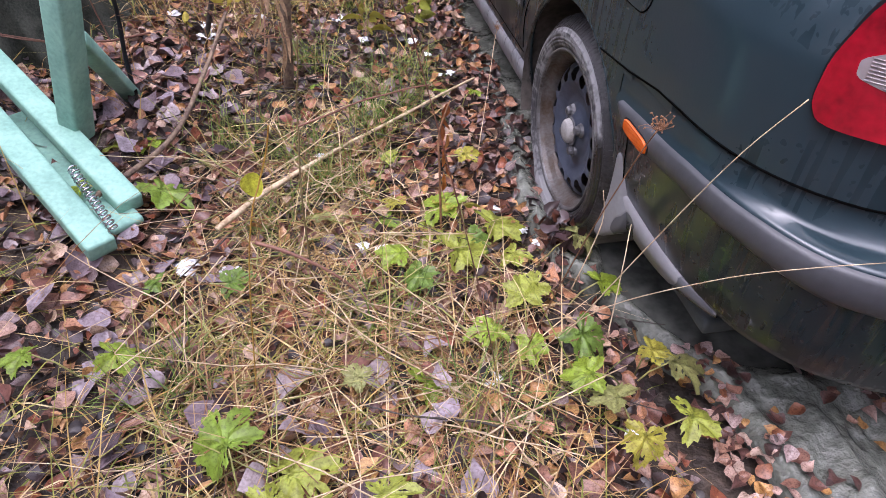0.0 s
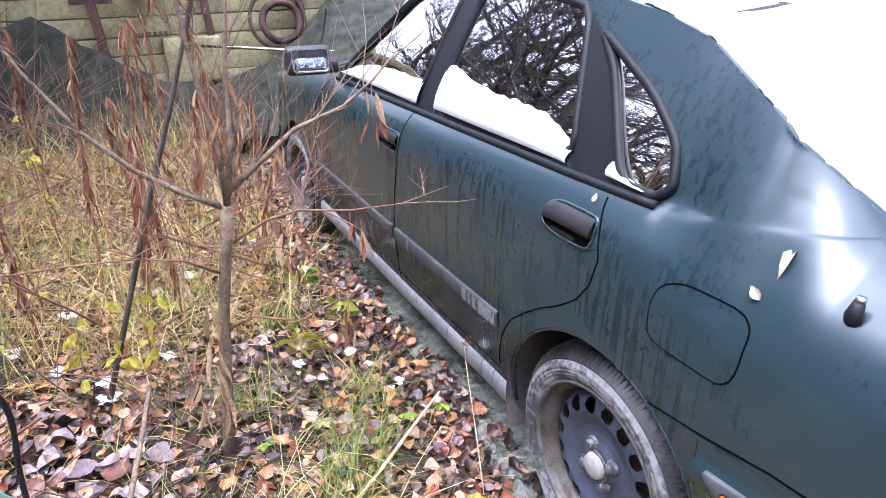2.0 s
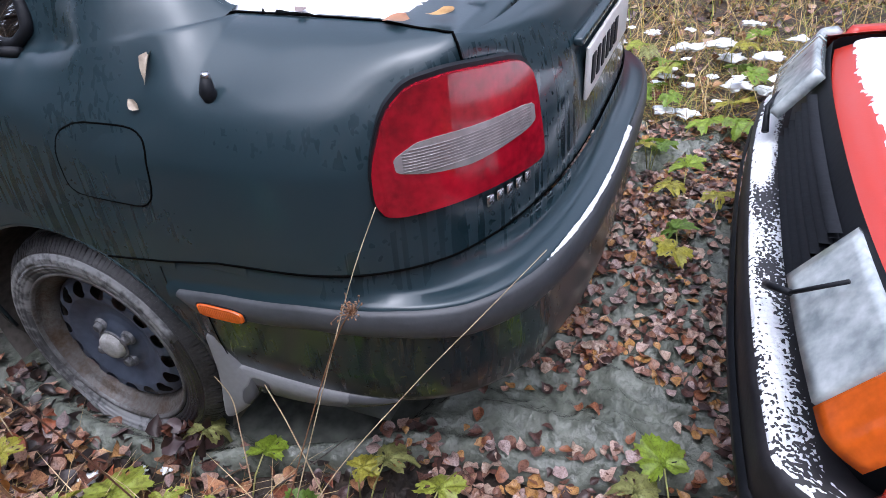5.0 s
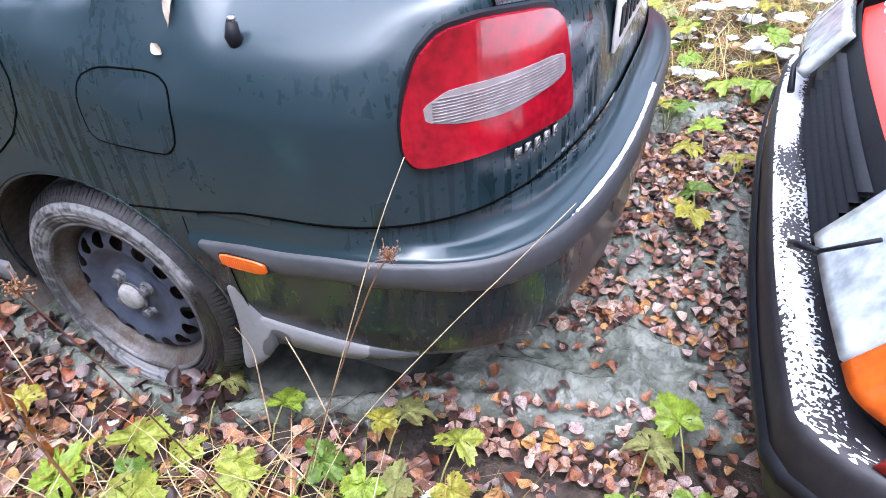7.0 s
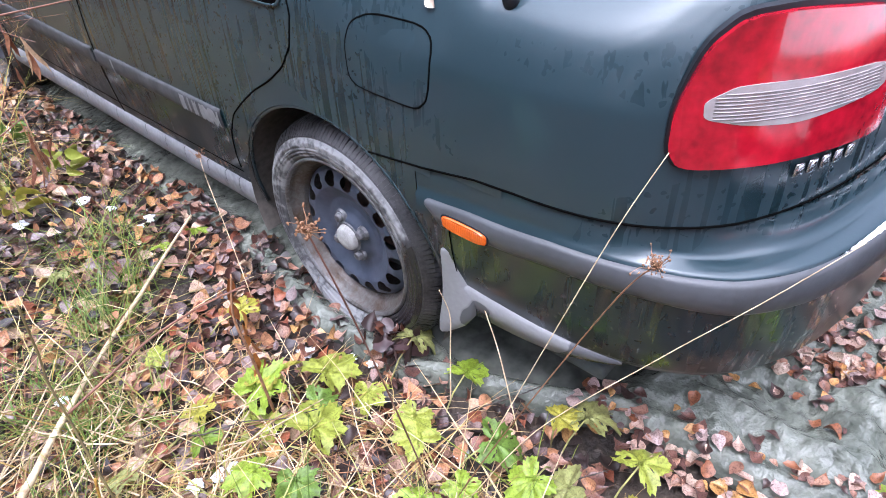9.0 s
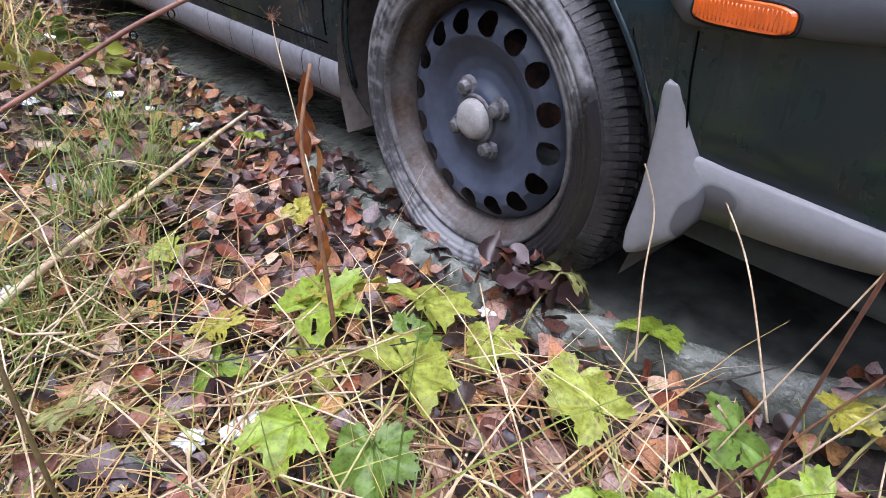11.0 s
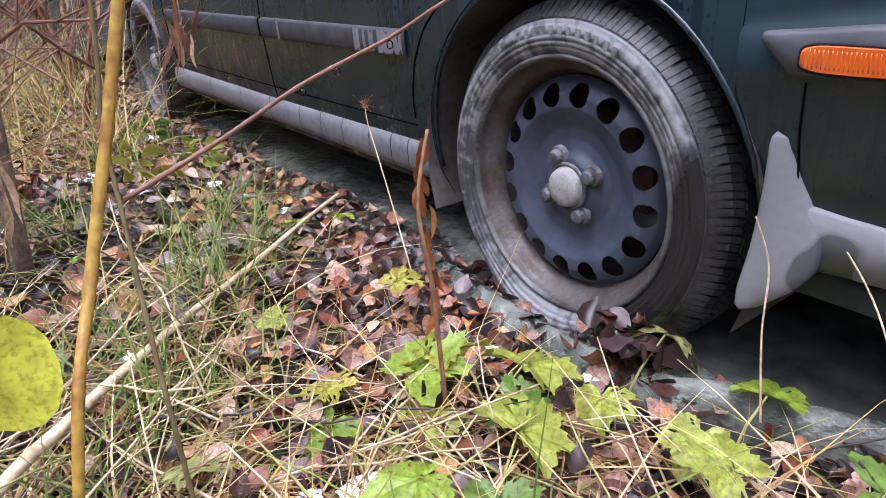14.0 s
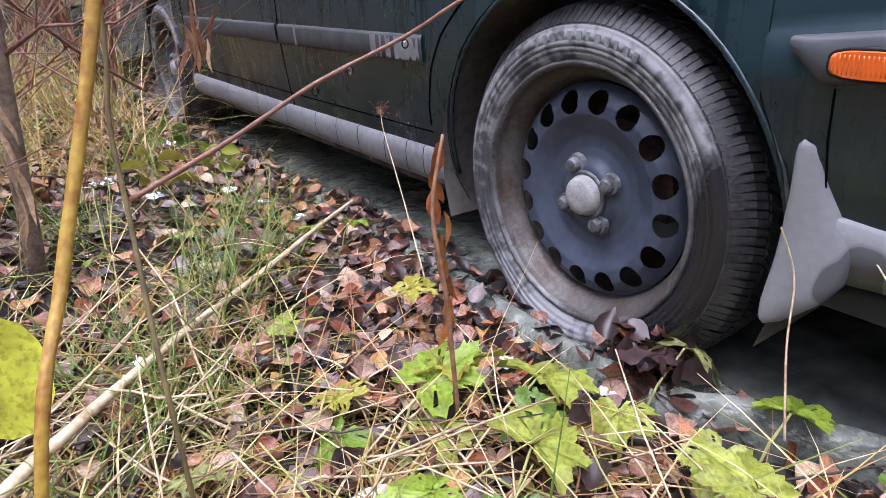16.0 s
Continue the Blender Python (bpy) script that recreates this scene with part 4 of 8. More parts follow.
def tyre_tread():
    """Rows of tread blocks round the crown, with narrow cuts between them."""
    V, F = [], []
    rs = random.Random(31)
    for row, (x0, x1, n, skew) in enumerate([(-0.099, -0.058, 74, 0.10), (-0.053, -0.020, 70, 0.6), (-0.015, 0.015, 72, -0.5), (0.020, 0.053, 70, 0.6), (0.058, 0.099, 74, 0.10)]):
        for k in range(n):
            a0 = 2 * math.pi * (k + row * 0.37 + rs.uniform(-0.06, 0.06)) / n
            for h0, h1 in ((0.0, 0.39), (0.45, 0.86)):
                s = len(V)
                for lift in (-0.003, 0.0062 + rs.uniform(-0.0008, 0.0008)):
                    for a in (a0 + 2 * math.pi / n * h0, a0 + 2 * math.pi / n * h1):
                        for x in (x0, x0 + (x1 - x0) * 0.55, x1):
                            edge = 1.0 if abs(x) < 0.09 else 0.35
                            rr = lerp_table(abs(x), CROWN) + lift * edge
                            t = a + skew * (x - x0) * 4.0 + 0.012 * math.sin((x - x0) * 160)
                            V.append(sagged((x, rr * math.cos(t), rr * math.sin(t))))
                F.extend([(s + 6, s + 7, s + 10, s + 9), (s + 7, s + 8, s + 11, s + 10), (s, s + 1, s + 7, s + 6), (s + 1, s + 2, s + 8, s + 7), (s + 3, s + 9, s + 10, s + 4), (s + 4, s + 10, s + 11, s + 5), (s, s + 6, s + 9, s + 3), (s + 2, s + 5, s + 11, s + 8)])
    return V, F


def make_wheel(at, flip):
    w = new("wheel")
    w.parent = CAR
    w.matrix_local = pose(*at) @ (Matrix.Rotation(math.pi, 4, "Z") if flip else Matrix.Identity(4))
    V, F = [], []
    lathe(V, F, [(-x, r) for x, r in CROWN[::-1]] + CROWN[1:] + [(0.106, 0.255), (0.100, 0.225), (0.088, 0.205)], 120)
    tyre = part("tyre", ([sagged(p) for p in V], F), M_TYRE, w, "worn dirty tyre with little air")
    part("tread", tyre_tread(), M_TYRE, tyre, smooth=False)
    V, F = [], []
    lathe(V, F, [(-0.1005, 0.2745), (-0.1035, 0.2715), (-0.1030, 0.2690), (-0.1060, 0.2670), (-0.1080, 0.2610), (-0.1088, 0.2540), (-0.1070, 0.2530), (-0.1090, 0.2512), (-0.1088, 0.2450), (-0.1062, 0.2437), (-0.1078, 0.2420), (-0.1066, 0.2365), (-0.1040, 0.2352), (-0.1048, 0.2335), (-0.1015, 0.2270), (-0.0960, 0.2205)], 144)
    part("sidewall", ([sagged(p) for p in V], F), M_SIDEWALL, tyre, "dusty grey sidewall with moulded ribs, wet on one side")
    # moulded raised marks on the sidewall: plain bars and fine ticks
    V, F = [], []

    def mark(r0, r1, a0, a1, x=-0.1076):
        s = len(V)
        for lift in (0.0, -0.0009):
            for r, t in ((r0, a0), (r0, a1), (r1, a1), (r1, a0)):
                V.append(sagged((x + lift - 0.0008 * (0.248 - abs(r - 0.248)) / 0.248, r * math.cos(t), r * math.sin(t))))
        F.extend([(s + 4, s + 5, s + 6, s + 7), (s, s + 1, s + 5, s + 4), (s + 1, s + 2, s + 6, s + 5), (s + 2, s + 3, s + 7, s + 6), (s + 3, s, s + 4, s + 7)])

    for k in range(12):
        a = radians(70 + 4.1 * k)
        mark(0.2515, 0.265, a - radians(1.2), a + radians(0.9 if k % 3 else 0.2))
    for a_mid, n in ((38, 12), (150, 14), (215, 10), (-20, 12)):
        for k in range(n):
            a = radians(a_mid + 1.5 * k)
            mark(0.2450, 0.2495, a - radians(0.4), a + radians(0.1 + 0.3 * (k % 3 == 0)), -0.1078)
    tagged(part("raised_marking", (V, F), M_SIDEWALL, tyre, smooth=False), kind="stuff")
    V, F = [], []
    lathe(V, F, [(-0.090, 0.2235), (-0.1005, 0.2220), (-0.1030, 0.2190), (-0.1010, 0.2145), (-0.0940, 0.2120)], 128)
    part("rim_lip", (V, F), M_LIP, w, "scuffed pale rim lip")
    V, F = [], []
    lathe(V, F, [(-0.094, 0.2120), (-0.086, 0.2105), (-0.078, 0.2065), (-0.073, 0.1985), (-0.062, 0.1930), (-0.050, 0.1875), (-0.030, 0.185), (0.02, 0.183), (0.08, 0.19)], 128)
    part("rim", (V, F), M_RIM, w, "rusty grey steel rim")
    V, F = disc_with_holes()
    disc = part("disc", ([(x - 0.064, y * 1.035, z * 1.035) for x, y, z in V], F), M_STEEL, w, "dark blue-grey steel disc with round holes")
    V, F = [], []
    lathe(V, F, [(-0.058, 0.036), (-0.064, 0.034), (-0.070, 0.032), (-0.074, 0.028), (-0.076, 0.016), (-0.077, 0.001)], 32, -0.020)
    part("hub_cap", (V, F), M_HUBCAP, disc, "pale weathered hub cap")
    V, F = [], []
    lathe(V, F, [(-0.0575, 0.043), (-0.0605, 0.041), (-0.0605, 0.037), (-0.0580, 0.0355)], 32, -0.020)
    part("hub_ring", (V, F), M_NUT, disc)
    for k in range(4):
        a = radians(60 + 90 * k)
        V, F = [], []
        lathe(V, F, [(-0.046, 0.020), (-0.054, 0.0175), (-0.055, 0.0135), (-0.062, 0.0125), (-0.066, 0.0095), (-0.0675, 0.001)], 12, -0.020, 0.054 * math.cos(a), 0.054 * math.sin(a))
        part("wheel_nut", (V, F), M_NUT, disc, smooth=False)
    V, F = [], []
    lathe(V, F, [(0.0, 0.118), (0.06, 0.118)], 24)
    lathe(V, F, [(0.0, 0.118), (-0.002, 0.02)], 24)
    lathe(V, F, [(0.07, 0.185), (0.071, 0.01)], 24)
    part("brake_drum", (V, F), M_BRAKE, w, "rusty brake drum")
    return w


for y in (0.0, 2.56):
    make_wheel((-0.733, y - 0.004, 0.301), False)
    make_wheel((0.733, y - 0.004, 0.301), True)


# ---- lamps, trim and snow on the saloon ----
def rear_patch(name, outline, mat, parent, out0, out1, label="", step=0.012):
    """A raised plate on the rear corner, cut to an outline of (u, z)."""
    us = [p[0] for p in outline]
    zs = [p[1] for p in outline]
    nu, nz = int((max(us) - min(us)) / step) + 1, int((max(zs) - min(zs)) / 0.007) + 1
    bm = bmesh.new()
    ring = [bm.verts.new((u, z, 0)) for u, z in outline]
    bm.faces.new(ring)
    for k in range(1, nu):
        u = min(us) + (max(us) - min(us)) * k / nu
        bmesh.ops.bisect_plane(bm, geom=bm.verts[:] + bm.edges[:] + bm.faces[:], plane_co=(u, 0, 0), plane_no=(1, 0, 0))
    top = bm.faces[:]
    ext = bmesh.ops.extrude_face_region(bm, geom=top)
    moved = {v for v in ext["geom"] if isinstance(v, bmesh.types.BMVert)}
    for v in bm.verts:
        u, z = v.co.x, v.co.y
        x, y = contour(u, z, out1 if v in moved else out0)
        v.co = (x, y, z)
    return part(name, bm, mat, parent, label, smooth=False)


LIGHT = rounded([(-0.735, 0.800), (-0.735, 0.86), (-0.775, 0.945), (-0.83, 0.982), (-0.93, 0.988), (-1.09, 0.972), (-1.135, 0.935), (-1.165, 0.785), (-1.155, 0.768), (-1.02, 0.772), (-0.90, 0.772), (-0.76, 0.772)], 2, 0.18)
STRIPE = rounded([(-0.785, 0.850), (-0.782, 0.875), (-0.84, 0.898), (-1.125, 0.892), (-1.130, 0.848), (-0.96, 0.832), (-0.86, 0.838)], 2, 0.14)


def mirrored(ob):
    """The twin on the other flank."""
    twin = ob.copy()
    me = ob.data.copy()
    me.transform(Matrix.Diagonal((-1, 1, 1, 1)))
    me.flip_normals()
    twin.data = me
    scene.collection.objects.link(twin)
    return twin


def grown(outline, d):
    cu, cz = sum(p[0] for p in outline) / len(outline), sum(p[1] for p in outline) / len(outline)
    return [(cu + (u - cu) * (1 + d / 0.2), cz + (z - cz) * (1 + d / 0.1)) for u, z in outline]


seal = rear_patch("lamp_seal", grown(LIGHT, 0.006), M_BLACK, CAR, -0.01, 0.003, "black lamp seal")
lamp = rear_patch("tail_lamp", LIGHT, M_LENSRED, CAR, -0.005, 0.012, "red tail lamp lens")
stripe = rear_patch("reverse_lens", STRIPE, M_LENSCLEAR, lamp, 0.008, 0.0145, "clear ribbed reversing lens")
V, F = [], []
for k in range(9):
    z = 0.845 + k * 0.005
    tube(V, F, [(*contour(u, z, 0.0150), z) for u in frange(-0.80, -1.115, 20) if inside((u, z), STRIPE)], 0.0011, 4)
ribs = part("lens_rib", (V, F), M_LENSCLEAR, lamp)
for ob in (seal, lamp):
    mirrored(ob)

# maker's badge drawn as plain chrome blocks
for k in range(5):
    u = -1.000 - k * 0.028
    x, y = contour(u, 0.746, 0.004)
    x2, y2 = contour(u - 0.01, 0.746, 0.004)
    turn = math.atan2(y2 - y, x2 - x)
    stand = Matrix.Translation((x, y, 0.744 + k * 0.001)) @ Matrix.Rotation(turn, 4, "Z") @ Matrix.Shear("XZ", 4, (0.2, 0.0))
    part("badge_block", placed(slab((0.018, 0.006, 0.023), 0.002, 1), stand), M_CHROME, CAR)

# number plate in its recess, with blank bars in place of the number
bm = placed(slab((0.52, 0.008, 0.112), 0.003), Matrix.Translation((0, -0.981, 0.845)))
plate = part("number_plate", bm, M_PLATE, CAR, "white plate with dark marks")
for k, w in enumerate((0.035, 0.03, 0.03, 0.03, 0.035, 0.035)):
    bm = placed(slab((w, 0.003, 0.06), 0.001), Matrix.Translation((-0.21 + k * 0.055, -0.9865, 0.845)))
    part("plate_bar", bm, M_BLACK, plate)
bm = placed(slab((0.60, 0.022, 0.018), 0.008, 3), Matrix.Translation((0, -0.968, 0.922)))
part("boot_handle", bm, M_PAINT, CAR)

# mudflap behind the rear wheel and the pale strip under the bumper
FLAP_FRONT = [(0.222, -0.351), (0.232, -0.345), (0.25, -0.344), (0.31, -0.350), (0.40, -0.353), (0.452, -0.352), (0.462, -0.357)]
FLAP_REAR = [(0.222, -0.356), (0.228, -0.369), (0.24, -0.382), (0.268, -0.411), (0.296, -0.426), (0.33, -0.429), (0.36, -0.419), (0.38, -0.408), (0.41, -0.396), (0.45, -0.384), (0.458, -0.381), (0.462, -0.374)]
for s in (1, -1):
    rows = []
    for z in [0.222, 0.224, 0.228] + frange(0.232, 0.455, 22) + [0.458, 0.460, 0.462]:
        y0, y1 = lerp_table(z, FLAP_FRONT), lerp_table(z, FLAP_REAR)
        flare = 0.010 * smoothstep((0.36 - z) / 0.13)
        rim = 0.004 * smoothstep((abs(z - 0.342) - 0.113) / 0.007)
        row = [(-s * 0.775, y0 - 0.001, z), (-s * (0.838 + flare), y0 - 0.0005, z)]
        for t in (0.0, 0.06, 0.16, 0.35, 0.6, 0.82, 0.94, 1.0):
            x = 0.846 + flare - rim - 0.004 * (1 - min(1.0, t / 0.12)) ** 2 - 0.011 * t * t - 0.006 * max(0.0, t - 0.85) / 0.15
            row.append((-s * x, y0 + (y1 - y0) * t, z))
        row.append((-s * 0.79, y1 + 0.001, z))
        rows.append(row)
    V, F = [], []
    grid(V, F, rows, flip=s > 0)
    part("mudflap", (V, F), M_SKIRT, CAR, "light grey plastic mudflap, wet in patches")
    V, F = [], []
    rows = []
    for u in frange(-0.408, -0.72, 16):
        t = (-0.40 - u) / 0.32
        z1 = 0.375 - 0.035 * t
        z0 = 0.285 + 0.035 * t
        rows.append([])
        for z, g in ((z0 + 0.01, -0.05), (z0, -0.012), (z0 + 0.006, 0.004), (z1, 0.008), (z1 + 0.004, -0.002)):
            x, y = contour(u, z, g)
            rows[-1].append((x * s, y, z))
    grid(V, F, rows)
    part("bumper_strip", (V, F), M_SKIRT, CAR, "light grey lower bumper strip")

# sill skirt in sections
for s in (1, -1):
    edges = [0.364, 0.45, 0.52, 0.617, 0.75, 0.87, 1.0, 1.21, 1.45, 1.75, 2.19]
    for a, b in zip(edges, edges[1:]):
        V, F = [], []
        rows = []
        for y in frange(a + 0.0015, b - 0.0015, 4):
            rows.append([(-s * x, y, z) for x, z in ((0.74, 0.225), (0.80, 0.222), (0.822, 0.232), (0.832, 0.25), (0.834, 0.285), (0.830, 0.305), (0.815, 0.312))])
        grid(V, F, rows)
        part("sill_skirt", (V, F), M_SILL, CAR, "light grey plastic sill skirt")
    # rubbing strips along the doors
    for y0, y1 in ((0.405, 1.125), (1.155, 2.10)):
        V, F = [], []
        rows = []
        for y in [y0, y0 + 0.006] + frange(y0 + 0.02, y1 - 0.01, 14) + [y1]:
            t = 0.5 if y == y0 else 1.0
            rows.append([on_side(y, z, o * t) for z, o in ((0.487, 0.0), (0.489, 0.006), (0.496, 0.0095), (0.535, 0.0095), (0.541, 0.006), (0.543, 0.0))])
        grid(V, F, [[(p.x * s, p.y, p.z) for p in r] for r in rows])
        part("rubbing_strip", (V, F), M_DOORSTRIP, CAR, "dull rubbing strip, peeling pale at its end")
    # peeled pale patches
    for y0, y1 in ((0.408, 0.50), (0.515, 0.535), (0.55, 0.56), (0.575, 0.60), (1.0, 1.012)):
        V, F = [], []
        rows = []
        for k, y in enumerate(frange(y0, y1, 14)):
            rows.append([on_side(y, z, 0.0103) for z in (0.491 + 0.03 * max(0.0, noise.noise((y * 90, 0, 1))), 0.515, 0.538 - 0.035 * max(0.0, noise.noise((y * 70, 3, 1))))])
        grid(V, F, [[(p.x * s, p.y, p.z) for p in r] for r in rows])
        part("peeled_patch", (V, F), M_PEELED, CAR)


# door handles: a paddle over a dark recess, set in a raised rim
def door_handle(y0, y1, z0, z1):
    for s in (1, -1):
        def flat(outline, out):
            return [on_side(y, z, out) for y, z in outline]
        zm = z0 + (z1 - z0) * 0.42
        rim = rounded([(y1, zm), (y1 - 0.03, z1), (y0 + 0.012, z1), (y0, z1 - 0.012), (y0, z0 + 0.012), (y0 + 0.025, z0), (y1 - 0.06, z0), (y1 - 0.012, z0 + 0.012)], 2, 0.2)
        cy, cz = (y0 + y1) / 2, (z0 + z1) / 2
        inner = [(cy + (y - cy) * 0.93, cz + (z - cz) * 0.86) for y, z in rim]
        n = len(rim)
        V = flat(rim, 0.0008) + flat(rim, 0.004) + flat(inner, 0.004) + flat(inner, 0.0015)
        F = [(k * n + i, k * n + (i + 1) % n, (k + 1) * n + (i + 1) % n, (k + 1) * n + i) for k in range(3) for i in range(n)]
        frame_part = part("door_handle", ([(p.x * s, p.y, p.z) for p in V], F), M_PAINT, CAR, "dark door handle over a recess")
        V = flat(inner, 0.0016)
        part("handle_recess", ([(p.x * s, p.y, p.z) for p in V], [tuple(range(n))]), M_SEAM, frame_part)
        rows = []
        for y in frange(y0 + 0.008, y1 - 0.016, 10):
            top = z1 - 0.006 - (0.012 if y > y1 - 0.03 else 0)
            rows.append([on_side(y, z, o) for z, o in ((zm - 0.004, 0.003), (zm, 0.011), (zm + (top - zm) * 0.4, 0.013), (zm + (top - zm) * 0.8, 0.009), (top, 0.003))])
        V, F = [], []
        grid(V, F, [[(p.x * s, p.y, p.z) for p in r] for r in rows])
        part("handle_paddle", (V, F), M_BUMPER, frame_part)
        rows = [[on_side(y, z, 0.0024) for z in (z0 + 0.008, z0 + 0.018)] for y in frange(y0 + 0.06, y1 - 0.045, 5)]
        V, F = [], []
        grid(V, F, [[(p.x * s, p.y, p.z) for p in r] for r in rows])
        part("recess_lip", (V, F), M_BLACK, frame_part)


door_handle(0.052, 0.246, 0.858, 0.940)
door_handle(1.09, 1.285, 0.828, 0.902)

# filler flap, on the flank that faces the bank
flap = rounded([(-0.135, 0.83), (-0.15, 0.875), (-0.20, 0.897), (-0.32, 0.897), (-0.352, 0.875), (-0.345, 0.78), (-0.32, 0.755), (-0.29, 0.752), (-0.165, 0.755), (-0.14, 0.77)], 2, 0.2)
V, F = [], []
ring = [on_side(y, z, 0.0005) for y, z in flap]
tube(V, F, ring + ring[:2], 0.0018, 6, caps=False)
gap = part("flap_gap", (V, F), M_SEAM, CAR)
rows = []
V = [on_side(y, z, 0.0012) for y, z in flap]
c = on_side(-0.245, 0.825, 0.0035)
part("filler_flap", (V + [c], [(i, (i + 1) % len(V), len(V)) for i in range(len(V))]), M_PAINT, CAR)

# stub of a broken aerial with a black rubber foot
V, F = [], []
foot = on_side(-0.475, 0.955)
tube(V, F, [foot + Vector((0.01, 0, -0.02)), foot + Vector((-0.006, -0.002, 0.006)), foot + Vector((-0.003, -0.004, 0.028))], [0.016, 0.013, 0.0085], 12)
aerial = part("aerial_foot", (V, F), M_BLACK, CAR, "black rubber foot of a broken aerial")
V, F = [], []
tube(V, F, [foot + Vector((-0.003, -0.004, 0.026)), foot + Vector((-0.002, -0.005, 0.036))], [0.0085, 0.0075], 10)
part("aerial_stub", (V, F), M_CHROME, aerial)

# door mirrors
for s in (1, -1):
    V, F = [], []
    bm = slab((0.20, 0.09, 0.125), 0.035, 4)
    for v in bm.verts:
        if v.co.y > 0:
            v.co.x *= 0.82
            v.co.z *= 0.8
    placed(bm, pose(-s * 0.905, 1.93, 1.055, 0, 0, -s * 8))
    shell = part("door_mirror", bm, M_BUMPER, CAR, "dark door mirror")
    bm = placed(slab((0.155, 0.006, 0.095), 0.02, 3), pose(-s * 0.905, 1.884, 1.055, -14, 0, -s * 8))
    part("mirror_glass", bm, M_MIRROR, shell, "mirror glass")
    bm = placed(slab((0.06, 0.06, 0.05), 0.012, 2), pose(-s * 0.80, 1.93, 1.02))
    part("mirror_foot", bm, M_BLACK, shell)

# seats and dashboard behind the glass
for x in (-0.36, 0.36):
    bm = placed(slab((0.48, 0.14, 0.60), 0.05, 3), pose(x, 0.98, 0.80, -14))
    part("front_seat", bm, M_INTERIOR, CAR)
    bm = placed(slab((0.26, 0.09, 0.18), 0.035, 3), pose(x, 0.88, 1.20, -10))
    part("headrest", bm, M_INTERIOR, CAR)
    bm = placed(slab((0.50, 0.5, 0.14), 0.05, 3), pose(x, 1.25, 0.56))
    part("seat_cushion", bm, M_INTERIOR, CAR)
bm = placed(slab((1.30, 0.16, 0.55), 0.06, 3), pose(0, 0.10, 0.80, -22))
part("rear_seat", bm, M_INTERIOR, CAR)
bm = placed(slab((1.36, 0.55, 0.03), 0.01), pose(0, -0.22, 1.0))
part("parcel_shelf", bm, M_INTERIOR, CAR)
bm = placed(slab((1.36, 0.45, 0.28), 0.08, 3), pose(0, 1.98, 0.86))
part("dashboard", bm, M_INTERIOR, CAR)
bm = placed(slab((1.5, 3.6, 0.04), 0.01), pose(0, 1.1, 0.24))
part("floor_pan", bm, M_INTERIOR, CAR)


# ---- snow lying on the saloon ----
DECK = [deck_edge(u) for u in frange(-0.36, Y_BACK - 0.80, 60)]
DECK_X = sorted((p[1], -p[0]) for p in DECK)
DECK_Z = sorted((p[1], p[2]) for p in DECK)


def boot_z(x, y):
    xe, ze = lerp_table(y, DECK_X), lerp_table(y, DECK_Z)
    return ze + 0.022 * max(0.0, 1 - (x / xe) ** 2) * min(1.0, xe / 0.5)


def body_top(x, y):
    """The outer skin from the roof's front edge to the boot's rear edge."""
    if y < -0.43:
        return boot_z(x, y) + 0.04 * smoothstep((y + 0.56) / 0.13) * max(0.0, 1 - (abs(x) / 0.66) ** 2.6)
    return max(top_z(min(abs(x), rail(y)[0]), y), boot_z(x, y) if y < -0.38 else 0)


def snow_width(y):
    if y > 0.2:
        return rail(y)[0] - 0.010
    if y > -0.43:
        return rail(y)[0] - 0.004
    return lerp_table(y, DECK_X) - 0.012


ny, nx = 270, 150
V, F, index = [], [], {}
H = []
for i in range(ny + 1):
    y = 1.55 + (-0.87 - 1.55) * i / ny
    row = []
    for j in range(nx + 1):
        t = -1 + 2 * j / nx
        x = t * snow_width(y)
        edge = min(snow_width(y) - abs(x), 1.53 - y, y + 0.80 + 0.13 * (x + 0.1))
        c = edge + 0.005 * noise.noise((x * 30, y * 30, 4)) + 0.003 * noise.noise((x * 90, y * 90, 9)) + 0.005 * noise.noise((x * 9, y * 9, 1)) - 0.001
        slit = abs(y - 0.078 - 0.014 * noise.noise((x * 6, 0, 0)))
        if -0.53 < x < -0.30 or -0.21 < x < 0.10:
            c = min(c, (slit - 0.011) * 2)
        if y < 0.15:
            c = min(c, 0.25 + 0.9 * noise.noise((x * 16, y * 16, 21)) + 0.3)
        row.append((x, y, c))
    H.append(row)
for i in range(ny):
    for j in range(nx):
        q = ((i, j), (i, j + 1), (i + 1, j + 1), (i + 1, j))
        if max(H[a][b][2] for a, b in q) > 0:
            face = []
            for key in q:
                if key not in index:
                    index[key] = len(V)
                    x, y, c = H[key[0]][key[1]]
                    thick = 0.030 if y > 0.25 else 0.020
                    up = thick * min(1.0, max(0.0, c) / 0.07) ** 0.6
                    V.append((x, y, body_top(x, y) + (0.001 if c > 0 else -0.012) + up * (1 + 0.25 * noise.noise((x * 6, y * 6, 3)) + 0.12 * noise.noise((x * 25, y * 25, 3)))))
                face.append(index[key])
            F.append(face)
tagged(part("snow_blanket", (V, F), M_SNOW), "white snow covering the car's roof, rear screen and boot", "snow")


